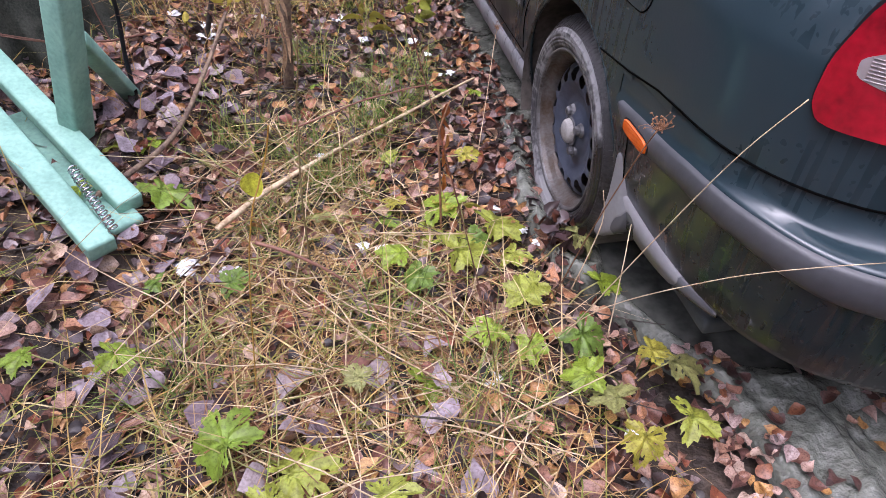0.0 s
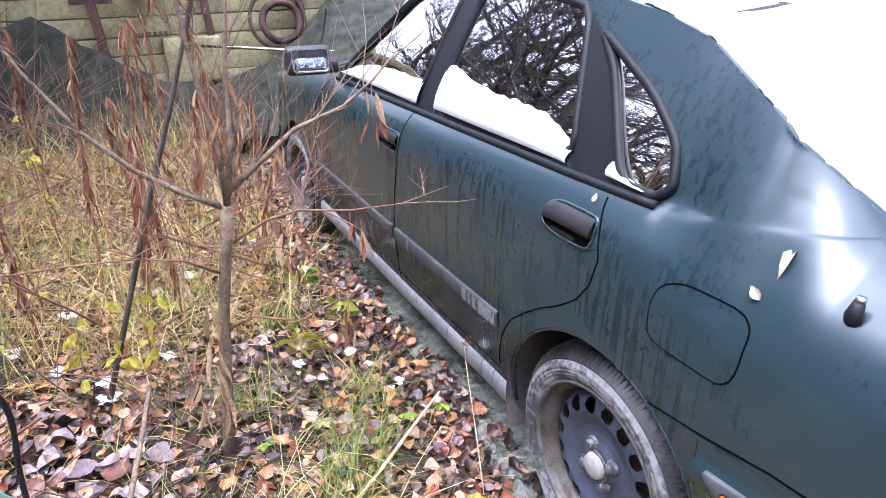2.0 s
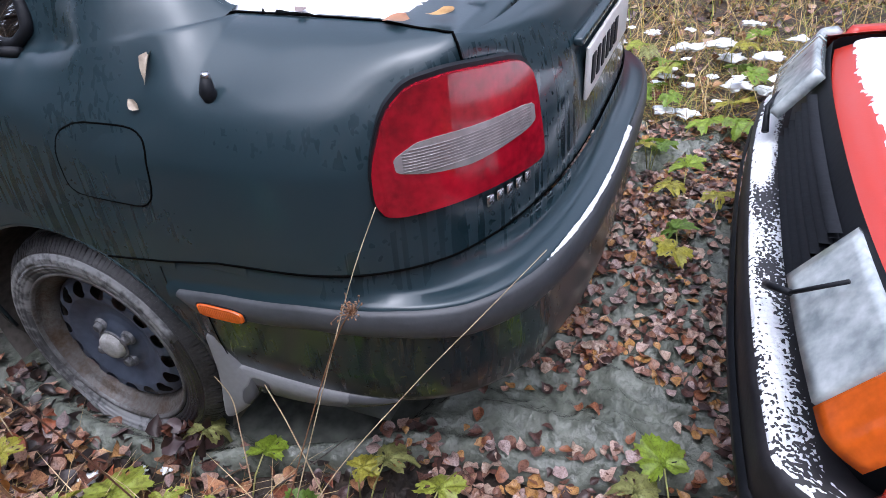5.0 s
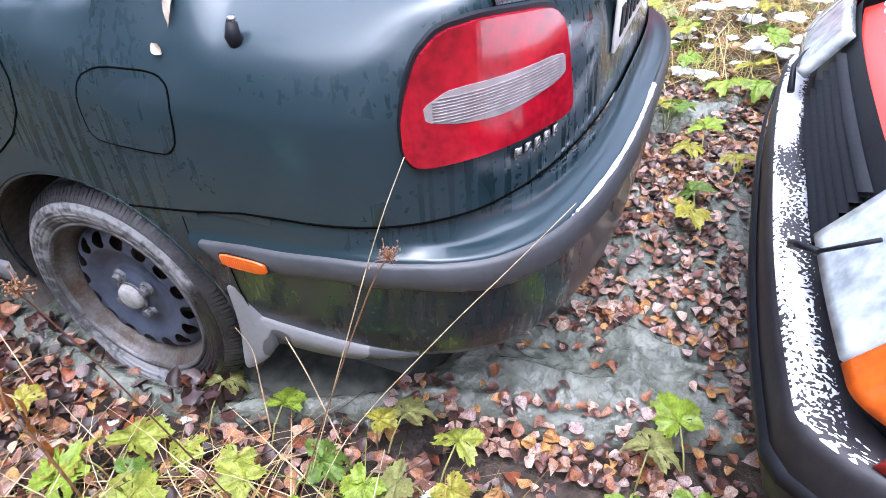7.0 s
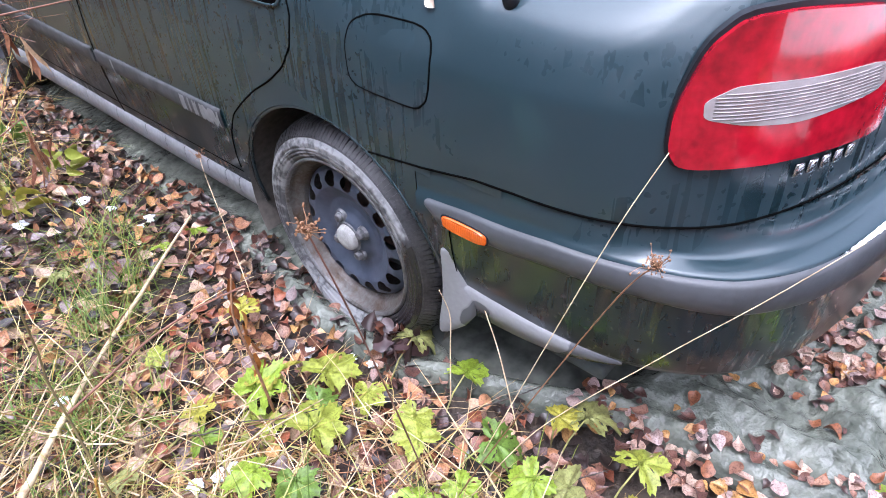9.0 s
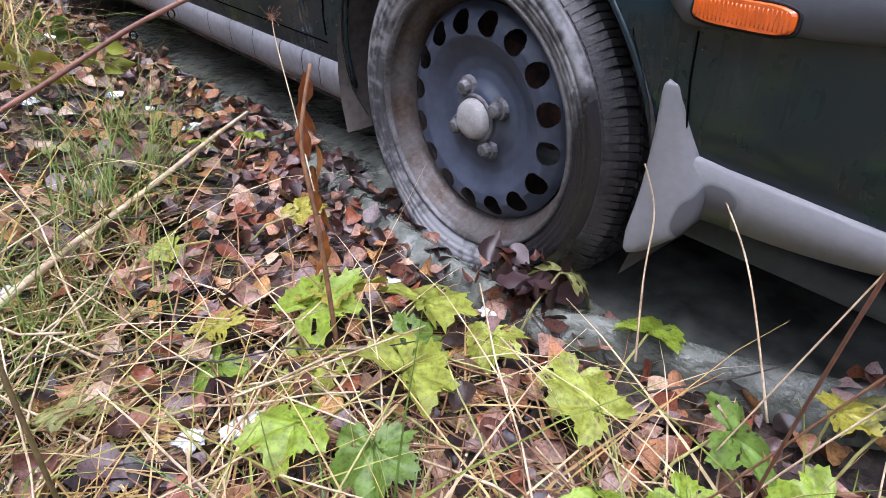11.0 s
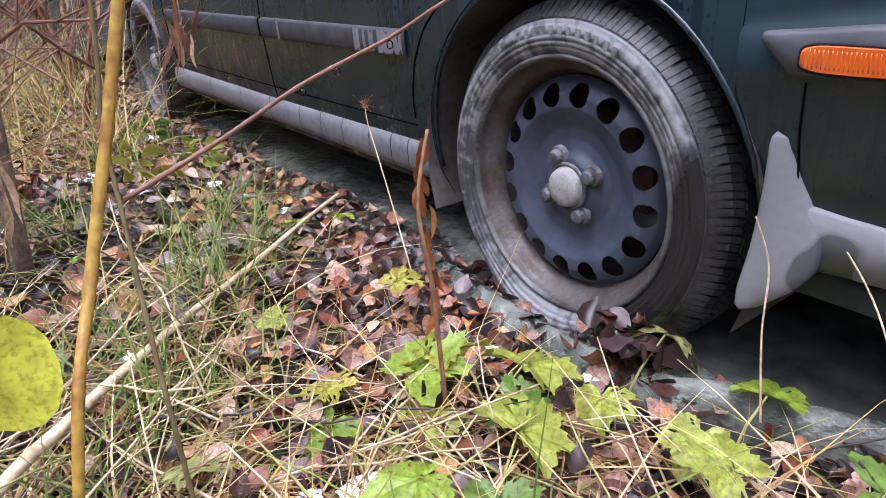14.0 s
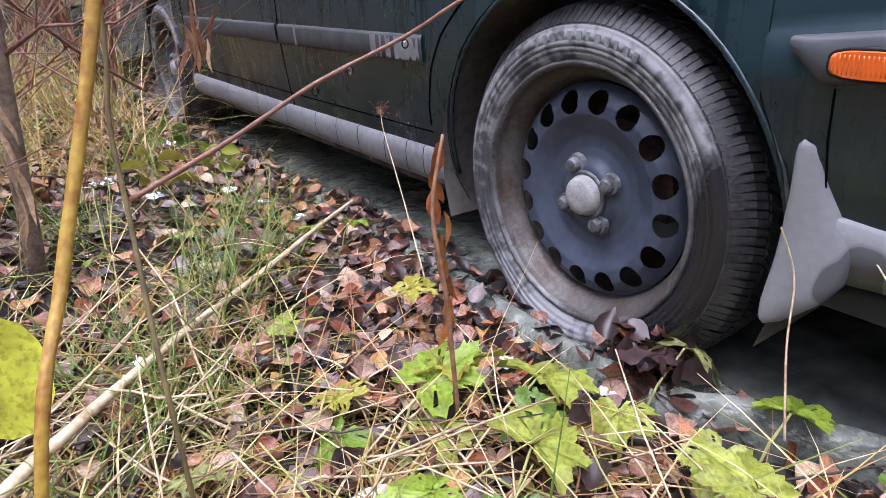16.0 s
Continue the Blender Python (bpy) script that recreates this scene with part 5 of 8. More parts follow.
# drifts stuck to the lower half of the side windows
def window_drift(poly, label, flip=1, mat=None):
    ys, zs = [p[0] for p in poly], [p[1] for p in poly]
    y0, y1 = min(ys), max(ys)
    V, F = [], []
    rows = []
    n = 40
    top = sorted([p for p in poly[:-2]])
    lo = lambda y: lerp_table(y, sorted(poly[-2:]))
    for k in range(n + 1):
        y = y0 + (y1 - y0) * k / n
        zt = max(lerp_table(y, top) + 0.008 * noise.noise((y * 30, 1, 5)), lo(y) + 0.004)
        rows.append([lean(y, lo(y) + (zt - lo(y)) * t, o) for t, o in ((0, -0.012), (0.02, 0.012), (0.3, 0.016), (0.7, 0.011), (0.95, 0.004), (1.0, -0.012))])
    grid(V, F, [[(p.x * flip, p.y, p.z) for p in r] for r in rows])
    return tagged(part("window_snow", (V, F), mat or M_SNOW), label, "snow", group="snow on the side windows")


window_drift([(1.09, 1.075), (1.16, 1.07), (1.3, 1.075), (1.55, 1.07), (1.72, 1.045), (1.86, 1.005), (1.87, 0.996), (1.085, 0.992)], "white snow stuck along the front side window")
window_drift([(0.255, 1.03), (0.30, 1.055), (0.40, 1.09), (0.52, 1.098), (0.66, 1.10), (0.80, 1.115), (0.90, 1.135), (0.935, 1.15), (0.95, 1.13), (0.96, 0.998), (0.25, 0.998)], "white snow stuck along the rear side window")
window_drift([(0.0, 1.006), (0.04, 1.010), (0.085, 1.025), (0.10, 1.04), (0.11, 1.006), (-0.01, 1.002)], "thin white snow in the corner of the quarter window")
window_drift([(1.09, 1.31), (1.16, 1.33), (1.3, 1.30), (1.45, 1.24), (1.6, 1.14), (1.86, 1.005), (1.87, 0.996), (1.085, 0.992)], "thin pale snow clinging to the far front window", -1, M_THINSNOW)
window_drift([(0.27, 1.06), (0.32, 1.16), (0.42, 1.29), (0.55, 1.32), (0.70, 1.30), (0.82, 1.33), (0.92, 1.30), (0.94, 1.25), (0.96, 0.998), (0.25, 0.998)], "thin pale snow clinging to the far rear window", -1, M_THINSNOW)

# frost along the outer edge of the bumper's ledge
V, F = [], []
rows = []
for k in range(421):
    u = -0.98 - 0.47 * k / 420
    hi = lerp_table(u, BAND_TOP)
    w = max(0.0, 0.003 + 0.006 * noise.noise((k * 0.03, 0, 8)) + 0.004 * noise.noise((k * 0.15, 0, 3)) + 0.003 * noise.noise((k * 0.6, 0, 5))) * smoothstep((-0.98 - u) / 0.12)
    g = bumper_out(u)
    f = smoothstep((-0.98 - u) / 0.22)
    rows.append([(*contour(u, hi, g + d * f - 0.003 * (1 - f)), hi + dz * f - 0.004 * (1 - f)) for d, dz in ((0.003 + 0.4 * w, -0.001 - 0.4 * w), (0.002 + 0.6 * w, 0.0), (0.0, 0.002 + 0.4 * w), (-0.003 - w, 0.003 + 0.2 * w), (-0.004 - 1.1 * w, 0.001))])
grid(V, F, rows)
tagged(part("bumper_frost", (V, F), M_SNOW), "line of white frost along the rear bumper's edge", "frost")


# ---- the red car behind ----
RED = thing("red_car", "red car with a black bumper, snow on its bonnet", "car")
RX = -0.08


def nose(t, x0, z, back):
    """Plan of the red car's front: t from -1 to 1 across it."""
    bow = 0.055 * abs(t) ** 2.5 + 0.16 * max(0.0, abs(t) - 0.86) ** 2 / 0.02
    return (RX + x0 * t, -1.345 - back - bow, z)


def red_rows(levels, n=44):
    return [[nose(-1 + 2 * k / n, w, z, b) for k in range(n + 1)] for w, z, b in levels]


V, F = [], []
grid(V, F, red_rows([(0.80, 0.24, 0.05), (0.84, 0.27, 0.015), (0.85, 0.33, 0.004), (0.855, 0.40, 0.0), (0.855, 0.462, 0.0), (0.85, 0.478, 0.006), (0.84, 0.486, 0.02), (0.82, 0.488, 0.10)]))
bump = part("front_bumper", (V, F), M_BUMPER, RED, "black plastic bumper dusted with snow")
V, F = [], []
grid(V, F, red_rows([(0.845, 0.355, -0.003), (0.855, 0.360, -0.012), (0.855, 0.385, -0.012), (0.845, 0.392, -0.003)]))
part("bumper_rib", (V, F), M_BLACK, bump)
# nose panel under the bonnet
V, F = [], []
grid(V, F, red_rows([(0.80, 0.46, 0.085), (0.80, 0.56, 0.10), (0.80, 0.64, 0.125), (0.80, 0.69, 0.15)]))
part("nose_panel", (V, F), M_BLACK, RED)
# flanks
for s in (1, -1):
    V, F = [], []
    rows = []
    for k in range(41):
        t = k / 40
        y = -1.52 - 3.78 * t
        inset = 0.06 * max(0.0, 1 - t / 0.05) ** 2
        top = 0.70 + 0.16 * smoothstep(t / 0.3)
        rows.append([(RX + s * (w - inset), y, z) for w, z in ((0.80, 0.22), (0.84, 0.34), (0.852, 0.48), (0.85, 0.60), (0.835, top - 0.05), (0.80, top - 0.01), (0.76, top))])
    V, F = [], []
    grid(V, F, rows)
    keep = [f for f in F if not all(math.hypot(V[i][1] + 2.12, V[i][2] - 0.30) < 0.34 or math.hypot(V[i][1] + 4.6, V[i][2] - 0.30) < 0.34 for i in f)]
    part("side_panel", (V, keep), M_RED, RED)
    for yw in (-2.12, -4.6):
        V, F = [], []
        lathe(V, F, [(-0.09, 0.17), (-0.10, 0.22), (-0.09, 0.29), (-0.06, 0.305), (0.06, 0.305), (0.09, 0.29), (0.1, 0.2)], 40, RX + s * 0.74, yw, 0.305)
        lathe(V, F, [(-s * -0.06, 0.17), (-s * -0.05, 0.01)], 40, RX + s * 0.74, yw, 0.305)
        part("wheel", (V, F), M_TYRE, RED)
# bonnet and cabin
V, F = [], []
rows = []
for k in range(31):
    t = k / 30
    zc = 0.688 + 0.17 * smoothstep(t * 0.9) + 0.03 * t
    rows.append([])
    for j in range(31):
        u = -1 + 2 * j / 30
        x, y, _ = nose(u, 0.775, 0, 0.155)
        rows[-1].append((x, y - 1.15 * t - 0.0 * u, zc + 0.035 * (1 - abs(u) ** 2.4) * smoothstep(0.25 + t) - (0.02 * (1 - t / 0.06) ** 2 if t < 0.06 else 0)))
grid(V, F, rows)
part("bonnet", (V, F), M_RED, RED)
V, F = [], []
rows = []
for k, (y, z, w) in enumerate([(-2.50, 0.87, 0.74), (-2.75, 1.02, 0.70), (-3.05, 1.22, 0.62), (-3.25, 1.33, 0.575), (-3.5, 1.385, 0.56), (-4.2, 1.385, 0.56), (-4.6, 1.33, 0.57), (-5.0, 1.08, 0.66), (-5.25, 0.86, 0.74)]):
    rows.append([(RX - 0.80, y, 0.84), (RX - w, y, z - 0.03), (RX - w * 0.9, y, z), (RX, y, z + 0.02), (RX + w * 0.9, y, z), (RX + w, y, z - 0.03), (RX + 0.80, y, 0.84)])
grid(V, F, rows)
F.append(tuple(range(len(V) - 7, len(V))))
part("cabin", (V, F), M_RED, RED)
V, F = [], []
grid(V, F, [[(RX - 0.85, -5.3, 0.24), (RX + 0.85, -5.3, 0.24)], [(RX - 0.85, -5.3, 0.86), (RX + 0.85, -5.3, 0.86)]])
part("tail_panel", (V, F), M_RED, RED)
# grille with slats
V, F = [], []
for k in range(6):
    z = 0.525 + 0.024 * k
    back = 0.060 + 0.05 * (z - 0.5) / 0.15
    V, F = [], []
    grid(V, F, [[nose(-0.40 + 0.8 * j / 16, 0.855, z + dz, back + db) for j in range(17)] for dz, db in ((-0.004, 0.02), (-0.006, 0.0), (0.004, -0.004), (0.007, 0.02))])
    part("grille_slat", (V, F), M_BLACK, RED)


def lamp_block(name, t0, t1, z0, z1, mat, label, parent=RED, slope=0.085, out=0.0):
    V, F = [], []
    rows = []
    for k in range(9):
        z = z0 + (z1 - z0) * k / 8
        back = 0.055 + slope * k / 8 - out
        rows.append([nose(t0 + (t1 - t0) * j / 14, 0.862, z, back) for j in range(15)])
    grid(V, F, rows)
    n = len(V)
    ob = part(name, (V, F), mat, parent, label)
    ob.data.update()
    sol = ob.modifiers.new("thickness", "SOLIDIFY")
    sol.thickness, sol.offset = 0.03, -1
    return ob


for s in (-1, 1):
    lamp_block("headlamp", s * 0.43, s * 0.80, 0.565, 0.685, M_HEADLAMP, "ribbed glass headlamp")
    lamp_block("wing_corner", s * 0.935, s * 0.998, 0.49, 0.69, M_RED, "red corner of the wing", slope=0.12, out=0.004)
    lamp_block("indicator", s * 0.81, s * 0.93, 0.565, 0.685, M_AMBER if s < 0 else M_HEADLAMP, "orange indicator lens" if s < 0 else "clear indicator lens")
    V, F = [], []
    p0, p1, p2 = Vector(nose(s * 0.42, 0.862, 0.53, 0.03)), Vector(nose(s * 0.55, 0.862, 0.60, 0.045)), Vector(nose(s * 0.56, 0.862, 0.665, 0.095))
    tube(V, F, [p0, p0 + (p1 - p0) * 0.6 + Vector((0, 0.015, 0.004)), p1], [0.010, 0.007, 0.006], 8)
    arm = part("lamp_wiper", (V, F), M_BLACK, RED, "small black headlamp wiper")
    V, F = [], []
    tube(V, F, [Vector(nose(s * 0.52, 0.862, 0.575, 0.05)), p1, Vector(nose(s * 0.60, 0.862, 0.67, 0.108))], 0.004, 6)
    part("wiper_blade", (V, F), M_BLACK, arm)
# snow on bonnet and bumper
H, V, F, index = [], [], [], {}
for i in range(151):
    t = i / 150
    row = []
    for j in range(151):
        u = (-1 + 2 * j / 150) * 0.97
        x, y, _ = nose(u, 0.775, 0, 0.155)
        y -= 1.15 * t
        zc = 0.688 + 0.17 * smoothstep(t * 0.9) + 0.03 * t + 0.035 * (1 - abs(u) ** 2.4) * smoothstep(0.25 + t)
        c = min(t * 1.15 - 0.07 + 0.03 * u, (0.90 - abs(u)) * 0.7) + 0.012 * noise.noise((x * 20, y * 20, 1)) + 0.008 * noise.noise((x * 70, y * 70, 1))
        row.append((x, y, zc, c))
    H.append(row)
for i in range(150):
    for j in range(150):
        q = ((i, j), (i, j + 1), (i + 1, j + 1), (i + 1, j))
        if max(H[a][b][3] for a, b in q) > 0:
            face = []
            for key in q:
                if key not in index:
                    index[key] = len(V)
                    x, y, z, c = H[key[0]][key[1]]
                    V.append((x, y, z - (0.001 if c > 0 else 0.016) + 0.022 * min(1, max(0, c) / 0.06) ** 0.6))
                face.append(index[key])
            F.append(face)
tagged(part("bonnet_snow", (V, F), M_SNOW), "white snow lying on the red car's bonnet", "snow")
H, V, F, index = [], [], [], {}
for i in range(25):
    row = []
    for j in range(421):
        t = -0.95 + 1.9 * j / 420
        x, y, z = nose(t, 0.845, 0.4865, 0.010 + 0.0029 * i)
        row.append((x, y, z, -0.04 + noise.noise((t * 3.5, i * 0.05, 2)) * 0.6 + 0.02 * (12 - abs(i - 10)) + 0.45 * noise.noise((t * 120, i * 0.45, 5)) + 0.35 * noise.noise((t * 210, i * 0.8, 2)) - (0.5 if i in (0, 24) else 0)))
    H.append(row)
for i in range(24):
    for j in range(420):
        q = ((i, j), (i, j + 1), (i + 1, j + 1), (i + 1, j))
        if max(H[a][b][3] for a, b in q) > 0:
            face = []
            for key in q:
                if key not in index:
                    index[key] = len(V)
                    x, y, z, c = H[key[0]][key[1]]
                    V.append((x, y, z - (0.0005 if c > 0 else 0.006) + 0.005 * min(1.0, max(0.0, c) / 0.3)))
                face.append(index[key])
            F.append(face)
tagged(part("bumper_snow", (V, F), M_SNOW), "thin crust of white snow on the bumper", "snow")


# ---- old goods wagon body behind the saloon ----
WAGON = thing("wagon_body", "old goods wagon body of weathered olive planks with rusty posts", "wagon")
rng = random.Random(5)
z = 0.46
for k in range(8):
    h = 0.145 + 0.012 * rng.random()
    bm = placed(slab((6.4, 0.045, h - 0.008), 0.006), pose(-1.0 + 0.02 * rng.random(), 5.05 + 0.006 * rng.random(), z + h / 2))
    part("plank", bm, M_WOOD, WAGON)
    z += h
bm = placed(slab((6.5, 0.12, 0.11), 0.01), pose(-1.0, 5.02, z + 0.05))
part("top_rail", bm, M_WOOD, WAGON)
bm = placed(slab((6.5, 0.10, 0.12), 0.01), pose(-1.0, 5.02, 0.40))
part("bottom_rail", bm, M_RUST, WAGON)
for x in (-3.6, -2.55, -1.70, -0.87, -0.08, 0.9, 1.8):
    bm = between((x - 0.04, 5.0, z), (x + 0.05, 4.99, 0.45), 0.085, 0.06, 0.006)
    part("post", bm, M_RUST, WAGON)
    bm = placed(slab((0.30, 0.02, 0.05), 0.004), pose(x, 4.965, 1.20))
    part("strap", bm, M_RUST, WAGON)


def drum(x, zc, r, name):
    V, F = [], []
    rim = [(r, 5.0), (r, 4.84), (r * 0.9, 4.82), (r * 0.82, 4.84), (r * 0.80, 4.90), (r * 0.55, 4.905), (r * 0.5, 4.88), (r * 0.18, 4.875), (0.001, 4.87)]
    s = len(V)
    for rr, y in rim:
        for k in range(36):
            a = 2 * math.pi * k / 36
            V.append((x + rr * math.cos(a), y, zc + rr * math.sin(a)))
    for i in range(len(rim) - 1):
        for k in range(36):
            F.append((s + i * 36 + k, s + i * 36 + (k + 1) % 36, s + (i + 1) * 36 + (k + 1) % 36, s + (i + 1) * 36 + k))
    return part(name, (V, F), M_RUST, WAGON, "rusty round buffer plate")


V, F = [], []
grid(V, F, [[(-4.2 + 6.4 * k / 120, 4.97 + 0.10 * j + 0.012 * noise.noise((k * 0.7, j, 3)), z + 0.104 + (0.022 + 0.010 * noise.noise((k * 0.4, j, 1)) if 0 < j < 9 else 0)) for k in range(121)] for j in range(10)])
tagged(part("wagon_snow", (V, F), M_SNOW), "thin white snow along the wagon's upper edge", "snow")
drum(-1.33, 1.36, 0.165, "buffer")
# iron hoop hanging on the planks
for x, zc, r, t in ((-0.30, 1.00, 0.235, 0.016), (-0.27, 0.98, 0.16, 0.03)):
    V, F = [], []
    ring = [(x + r * math.cos(a), 4.93 + 0.02 * math.sin(3 * a), zc + r * math.sin(a)) for a in [2 * math.pi * k / 40 for k in range(40)]]
    tube(V, F, ring + ring[:2], t, 8, caps=False)
    part("iron_hoop", (V, F), M_RUST, WAGON, "rusty iron hoop hung on the planks")
bm = placed(slab((0.45, 0.12, 0.36), 0.02), pose(-1.02, 4.97, 0.72))
part("step_box", bm, M_WOOD, WAGON, "plank box bolted under the side")
for x, zz, n in ((-1.62, 1.56, 9), (-0.75, 1.58, 3), (0.25, 1.60, 10), (0.35, 1.48, 7), (-1.5, 0.93, 8)):
    for k in range(n):
        bm = placed(slab((0.028, 0.004, 0.035), 0.001, 1), pose(x + k * 0.043, 5.022 if zz > 1 else 5.02, zz))
        part("stencil_bar", bm, M_STENCIL, WAGON)
bm = placed(slab((6.4, 2.2, 0.06), 0.01), pose(-1.0, 6.2, z + 0.1))
part("wagon_roof", bm, M_RUST, WAGON)
bm = placed(slab((6.4, 0.06, 1.3), 0.01), pose(-1.0, 7.2, 1.05))
part("back_wall", bm, M_WOOD, WAGON)


# ---- netting hung over the wagon's foot and the saloon's nose ----
def drape(name, top, low, label, n=70, m=34, sag=0.12, mat=None, seed=1.0, category="netting"):
    """A hanging cloth between an upper and a lower line, with folds and a frayed upper edge."""
    def along(line, t):
        f = t * (len(line) - 1)
        i = min(int(f), len(line) - 2)
        return Vector(line[i]).lerp(Vector(line[i + 1]), f - i)
    rows = []
    for k in range(n + 1):
        a, b = along(top, k / n), along(low, k / n)
        row = []
        for j in range(m + 1):
            t = j / m
            p = a.lerp(b, t)
            p.z -= sag * math.sin(math.pi * t)
            fold = noise.noise((k * 0.22, seed, t * 0.7)) + 0.5 * noise.noise((k * 0.6, seed + 4, t * 1.5))
            p += Vector((0.05 * fold, -0.10 * fold, 0.02 * fold)) * (0.25 + t)
            if j == 0:
                p.z += 0.02 * noise.noise((k * 1.7, seed, 0))
            row.append(p)
        rows.append(row)
    V, F = [], []
    grid(V, F, rows)
    return tagged(part(name, (V, F), mat or M_NET), label, category)


drape("net", [(-0.55, 4.80, 0.62), (-0.15, 4.82, 0.86), (0.2, 4.85, 1.25), (0.75, 4.9, 1.55), (1.35, 4.92, 1.80)], [(-0.75, 4.05, 0.22), (-0.6, 3.75, 0.30), (-0.4, 3.66, 0.55), (0.2, 3.5, 0.76), (0.9, 3.6, 0.62)], "dark green net draped from the wagon over the car's nose")
drape("net", [(-2.6, 4.85, 0.95), (-2.1, 4.82, 1.12), (-1.75, 4.83, 0.85), (-1.3, 4.84, 0.58), (-0.9, 4.84, 0.52), (-0.5, 4.80, 0.66)], [(-2.7, 4.4, 0.24), (-2.2, 4.3, 0.23), (-1.7, 4.35, 0.22), (-1.3, 4.3, 0.22), (-1.0, 4.25, 0.22), (-0.7, 4.0, 0.22)], "dark green net sagging against the foot of the wagon", seed=7.0)
V, F = [], []
tube(V, F, [(-1.0, 4.6, 0.86), (-0.6, 4.45, 0.83), (-0.25, 4.3, 0.80), (0.1, 4.2, 0.79)], 0.012, 8)
tagged(part("pipe", (V, F), M_CHROME), "thin pale metal pipe lying across the netting", "pipe")


# ---- vehicle under a blue-grey cover, beyond the saloon ----
def cover_z(x, y):
    cx, cy = (x - 4.6) / 1.15, (y - 2.1) / 2.1
    d = max(abs(cx), abs(cy))
    body = 0.86 * smoothstep((1.12 - max(abs(cx), abs(cy))) / 0.16)
    cab = 0.62 * smoothstep((0.85 - abs(cx)) / 0.25) * smoothstep((0.55 - abs(cy - 0.15)) / 0.3)
    fold = 0.10 * abs(noise.noise((x * 2.2, y * 2.2, 3))) + 0.09 * abs(noise.noise((x * 3, y * 6, 9)))
    return 0.18 + body + cab + fold * min(1.0, body)


V, F = [], []
grid(V, F, [[(3.2 + 2.8 * i / 60 + 0.05 * noise.noise((i * 0.4, j * 0.1, 1)), -0.5 + 5.2 * j / 90, cover_z(3.2 + 2.8 * i / 60, -0.5 + 5.2 * j / 90)) for i in range(61)] for j in range(91)])
tagged(part("covered_vehicle", (V, F), M_BLUETARP), "vehicle hidden under a blue-grey tarpaulin", "covered vehicle")
V, F = [], []
for i in range(46):
    for j in range(80):
        x, y = 3.5 + 2.2 * i / 45, -0.1 + 4.4 * j / 80
        c = noise.noise((x * 1.6, y * 1.6, 5)) + 0.4 * noise.noise((x * 6, y * 6, 5))
        flat = abs(cover_z(x + 0.05, y) - cover_z(x - 0.05, y)) < 0.06 and abs(cover_z(x, y + 0.05) - cover_z(x, y - 0.05)) < 0.06
        if flat and c > 0.02:
            s = len(V)
            for a in range(6):
                V.append((x + 0.04 * math.cos(a * math.pi / 3), y + 0.045 * math.sin(a * math.pi / 3), cover_z(x, y) + 0.004))
            V.append((x, y, cover_z(x, y) + 0.03))
            F.extend([(s + a, s + (a + 1) % 6, s + 6) for a in range(6)])
tagged(part("cover_snow", (V, F), M_SNOW), "patches of white snow on the vehicle's cover", "snow", kind="stuff")

# red van side showing past the cover
VAN = thing("red_van", "dark red van standing among the bushes", "van")
bm = placed(slab((0.5, 2.2, 1.05), 0.06, 3), pose(5.6, -1.15, 0.78))
part("van_body", bm, M_REDVAN, VAN)
bm = placed(slab((0.02, 1.0, 0.04), 0.004), pose(5.34, -0.9, 0.62))
part("trim_strip", bm, M_SKIRT, VAN, "pale trim strip")
bm = placed(slab((0.48, 1.7, 0.45), 0.08, 3), pose(5.62, -1.15, 1.5))
part("van_window", bm, M_BLACK, VAN)


# ---- bare trees and thickets ----
def branch(V, F, p, d, length, r, depth, rnd, droop=0.0, n=5):
    """A tapering, wandering limb with smaller limbs on it."""
    steps = 5 if depth else 4
    pts, rads = [p.copy()], [r]
    dirs = []
    for k in range(steps):
        d = (d + Vector((rnd.uniform(-1, 1), rnd.uniform(-1, 1), rnd.uniform(-0.6, 0.8) - droop)) * 0.16).normalized()
        p = p + d * (length / steps)
        pts.append(p.copy())
        dirs.append(d.copy())
        rads.append(r * (1 - 0.72 * (k + 1) / steps))
    tube(V, F, pts, rads, max(3, n), caps=False)
    if depth > 0:
        for k in range(1, steps + 1):
            for _ in range(2 if depth > 1 else rnd.choice((1, 2, 2))):
                side = Vector((rnd.uniform(-1, 1), rnd.uniform(-1, 1), rnd.uniform(-0.2, 0.7))).normalized()
                nd = (dirs[k - 1] * 0.75 + side * 0.75).normalized()
                branch(V, F, pts[k], nd, length * rnd.uniform(0.35, 0.62), rads[k] * 0.6 + 0.0006, depth - 1, rnd, droop, n - 1)


def bare_tree(at, height, r, seed, depth=2):
    rnd = random.Random(seed)
    V, F = [], []
    base = Vector((at[0], at[1], ground_z(*at) - 0.1))
    p, d = base.copy(), Vector((rnd.uniform(-0.06, 0.06), rnd.uniform(-0.06, 0.06), 1)).normalized()
    pts, rads = [p.copy()], [r]
    for k in range(9):
        d = (d + Vector((rnd.uniform(-1, 1), rnd.uniform(-1, 1), 0.5)) * 0.06).normalized()
        p = p + d * height / 9
        pts.append(p.copy())
        rads.append(r * (1 - 0.85 * (k + 1) / 9))
    tube(V, F, pts, rads, 7)
    trunk = (V, F)
    V, F = [], []
    for k in range(2, 10):
        for _ in range(3):
            a = rnd.uniform(0, 6.28)
            branch(V, F, pts[k], Vector((math.cos(a), math.sin(a), rnd.uniform(0.25, 0.9))).normalized(), height * rnd.uniform(0.14, 0.30) * (1.15 - k / 12), rads[k] * 0.5 + 0.003, depth, rnd)
    return trunk, (V, F)


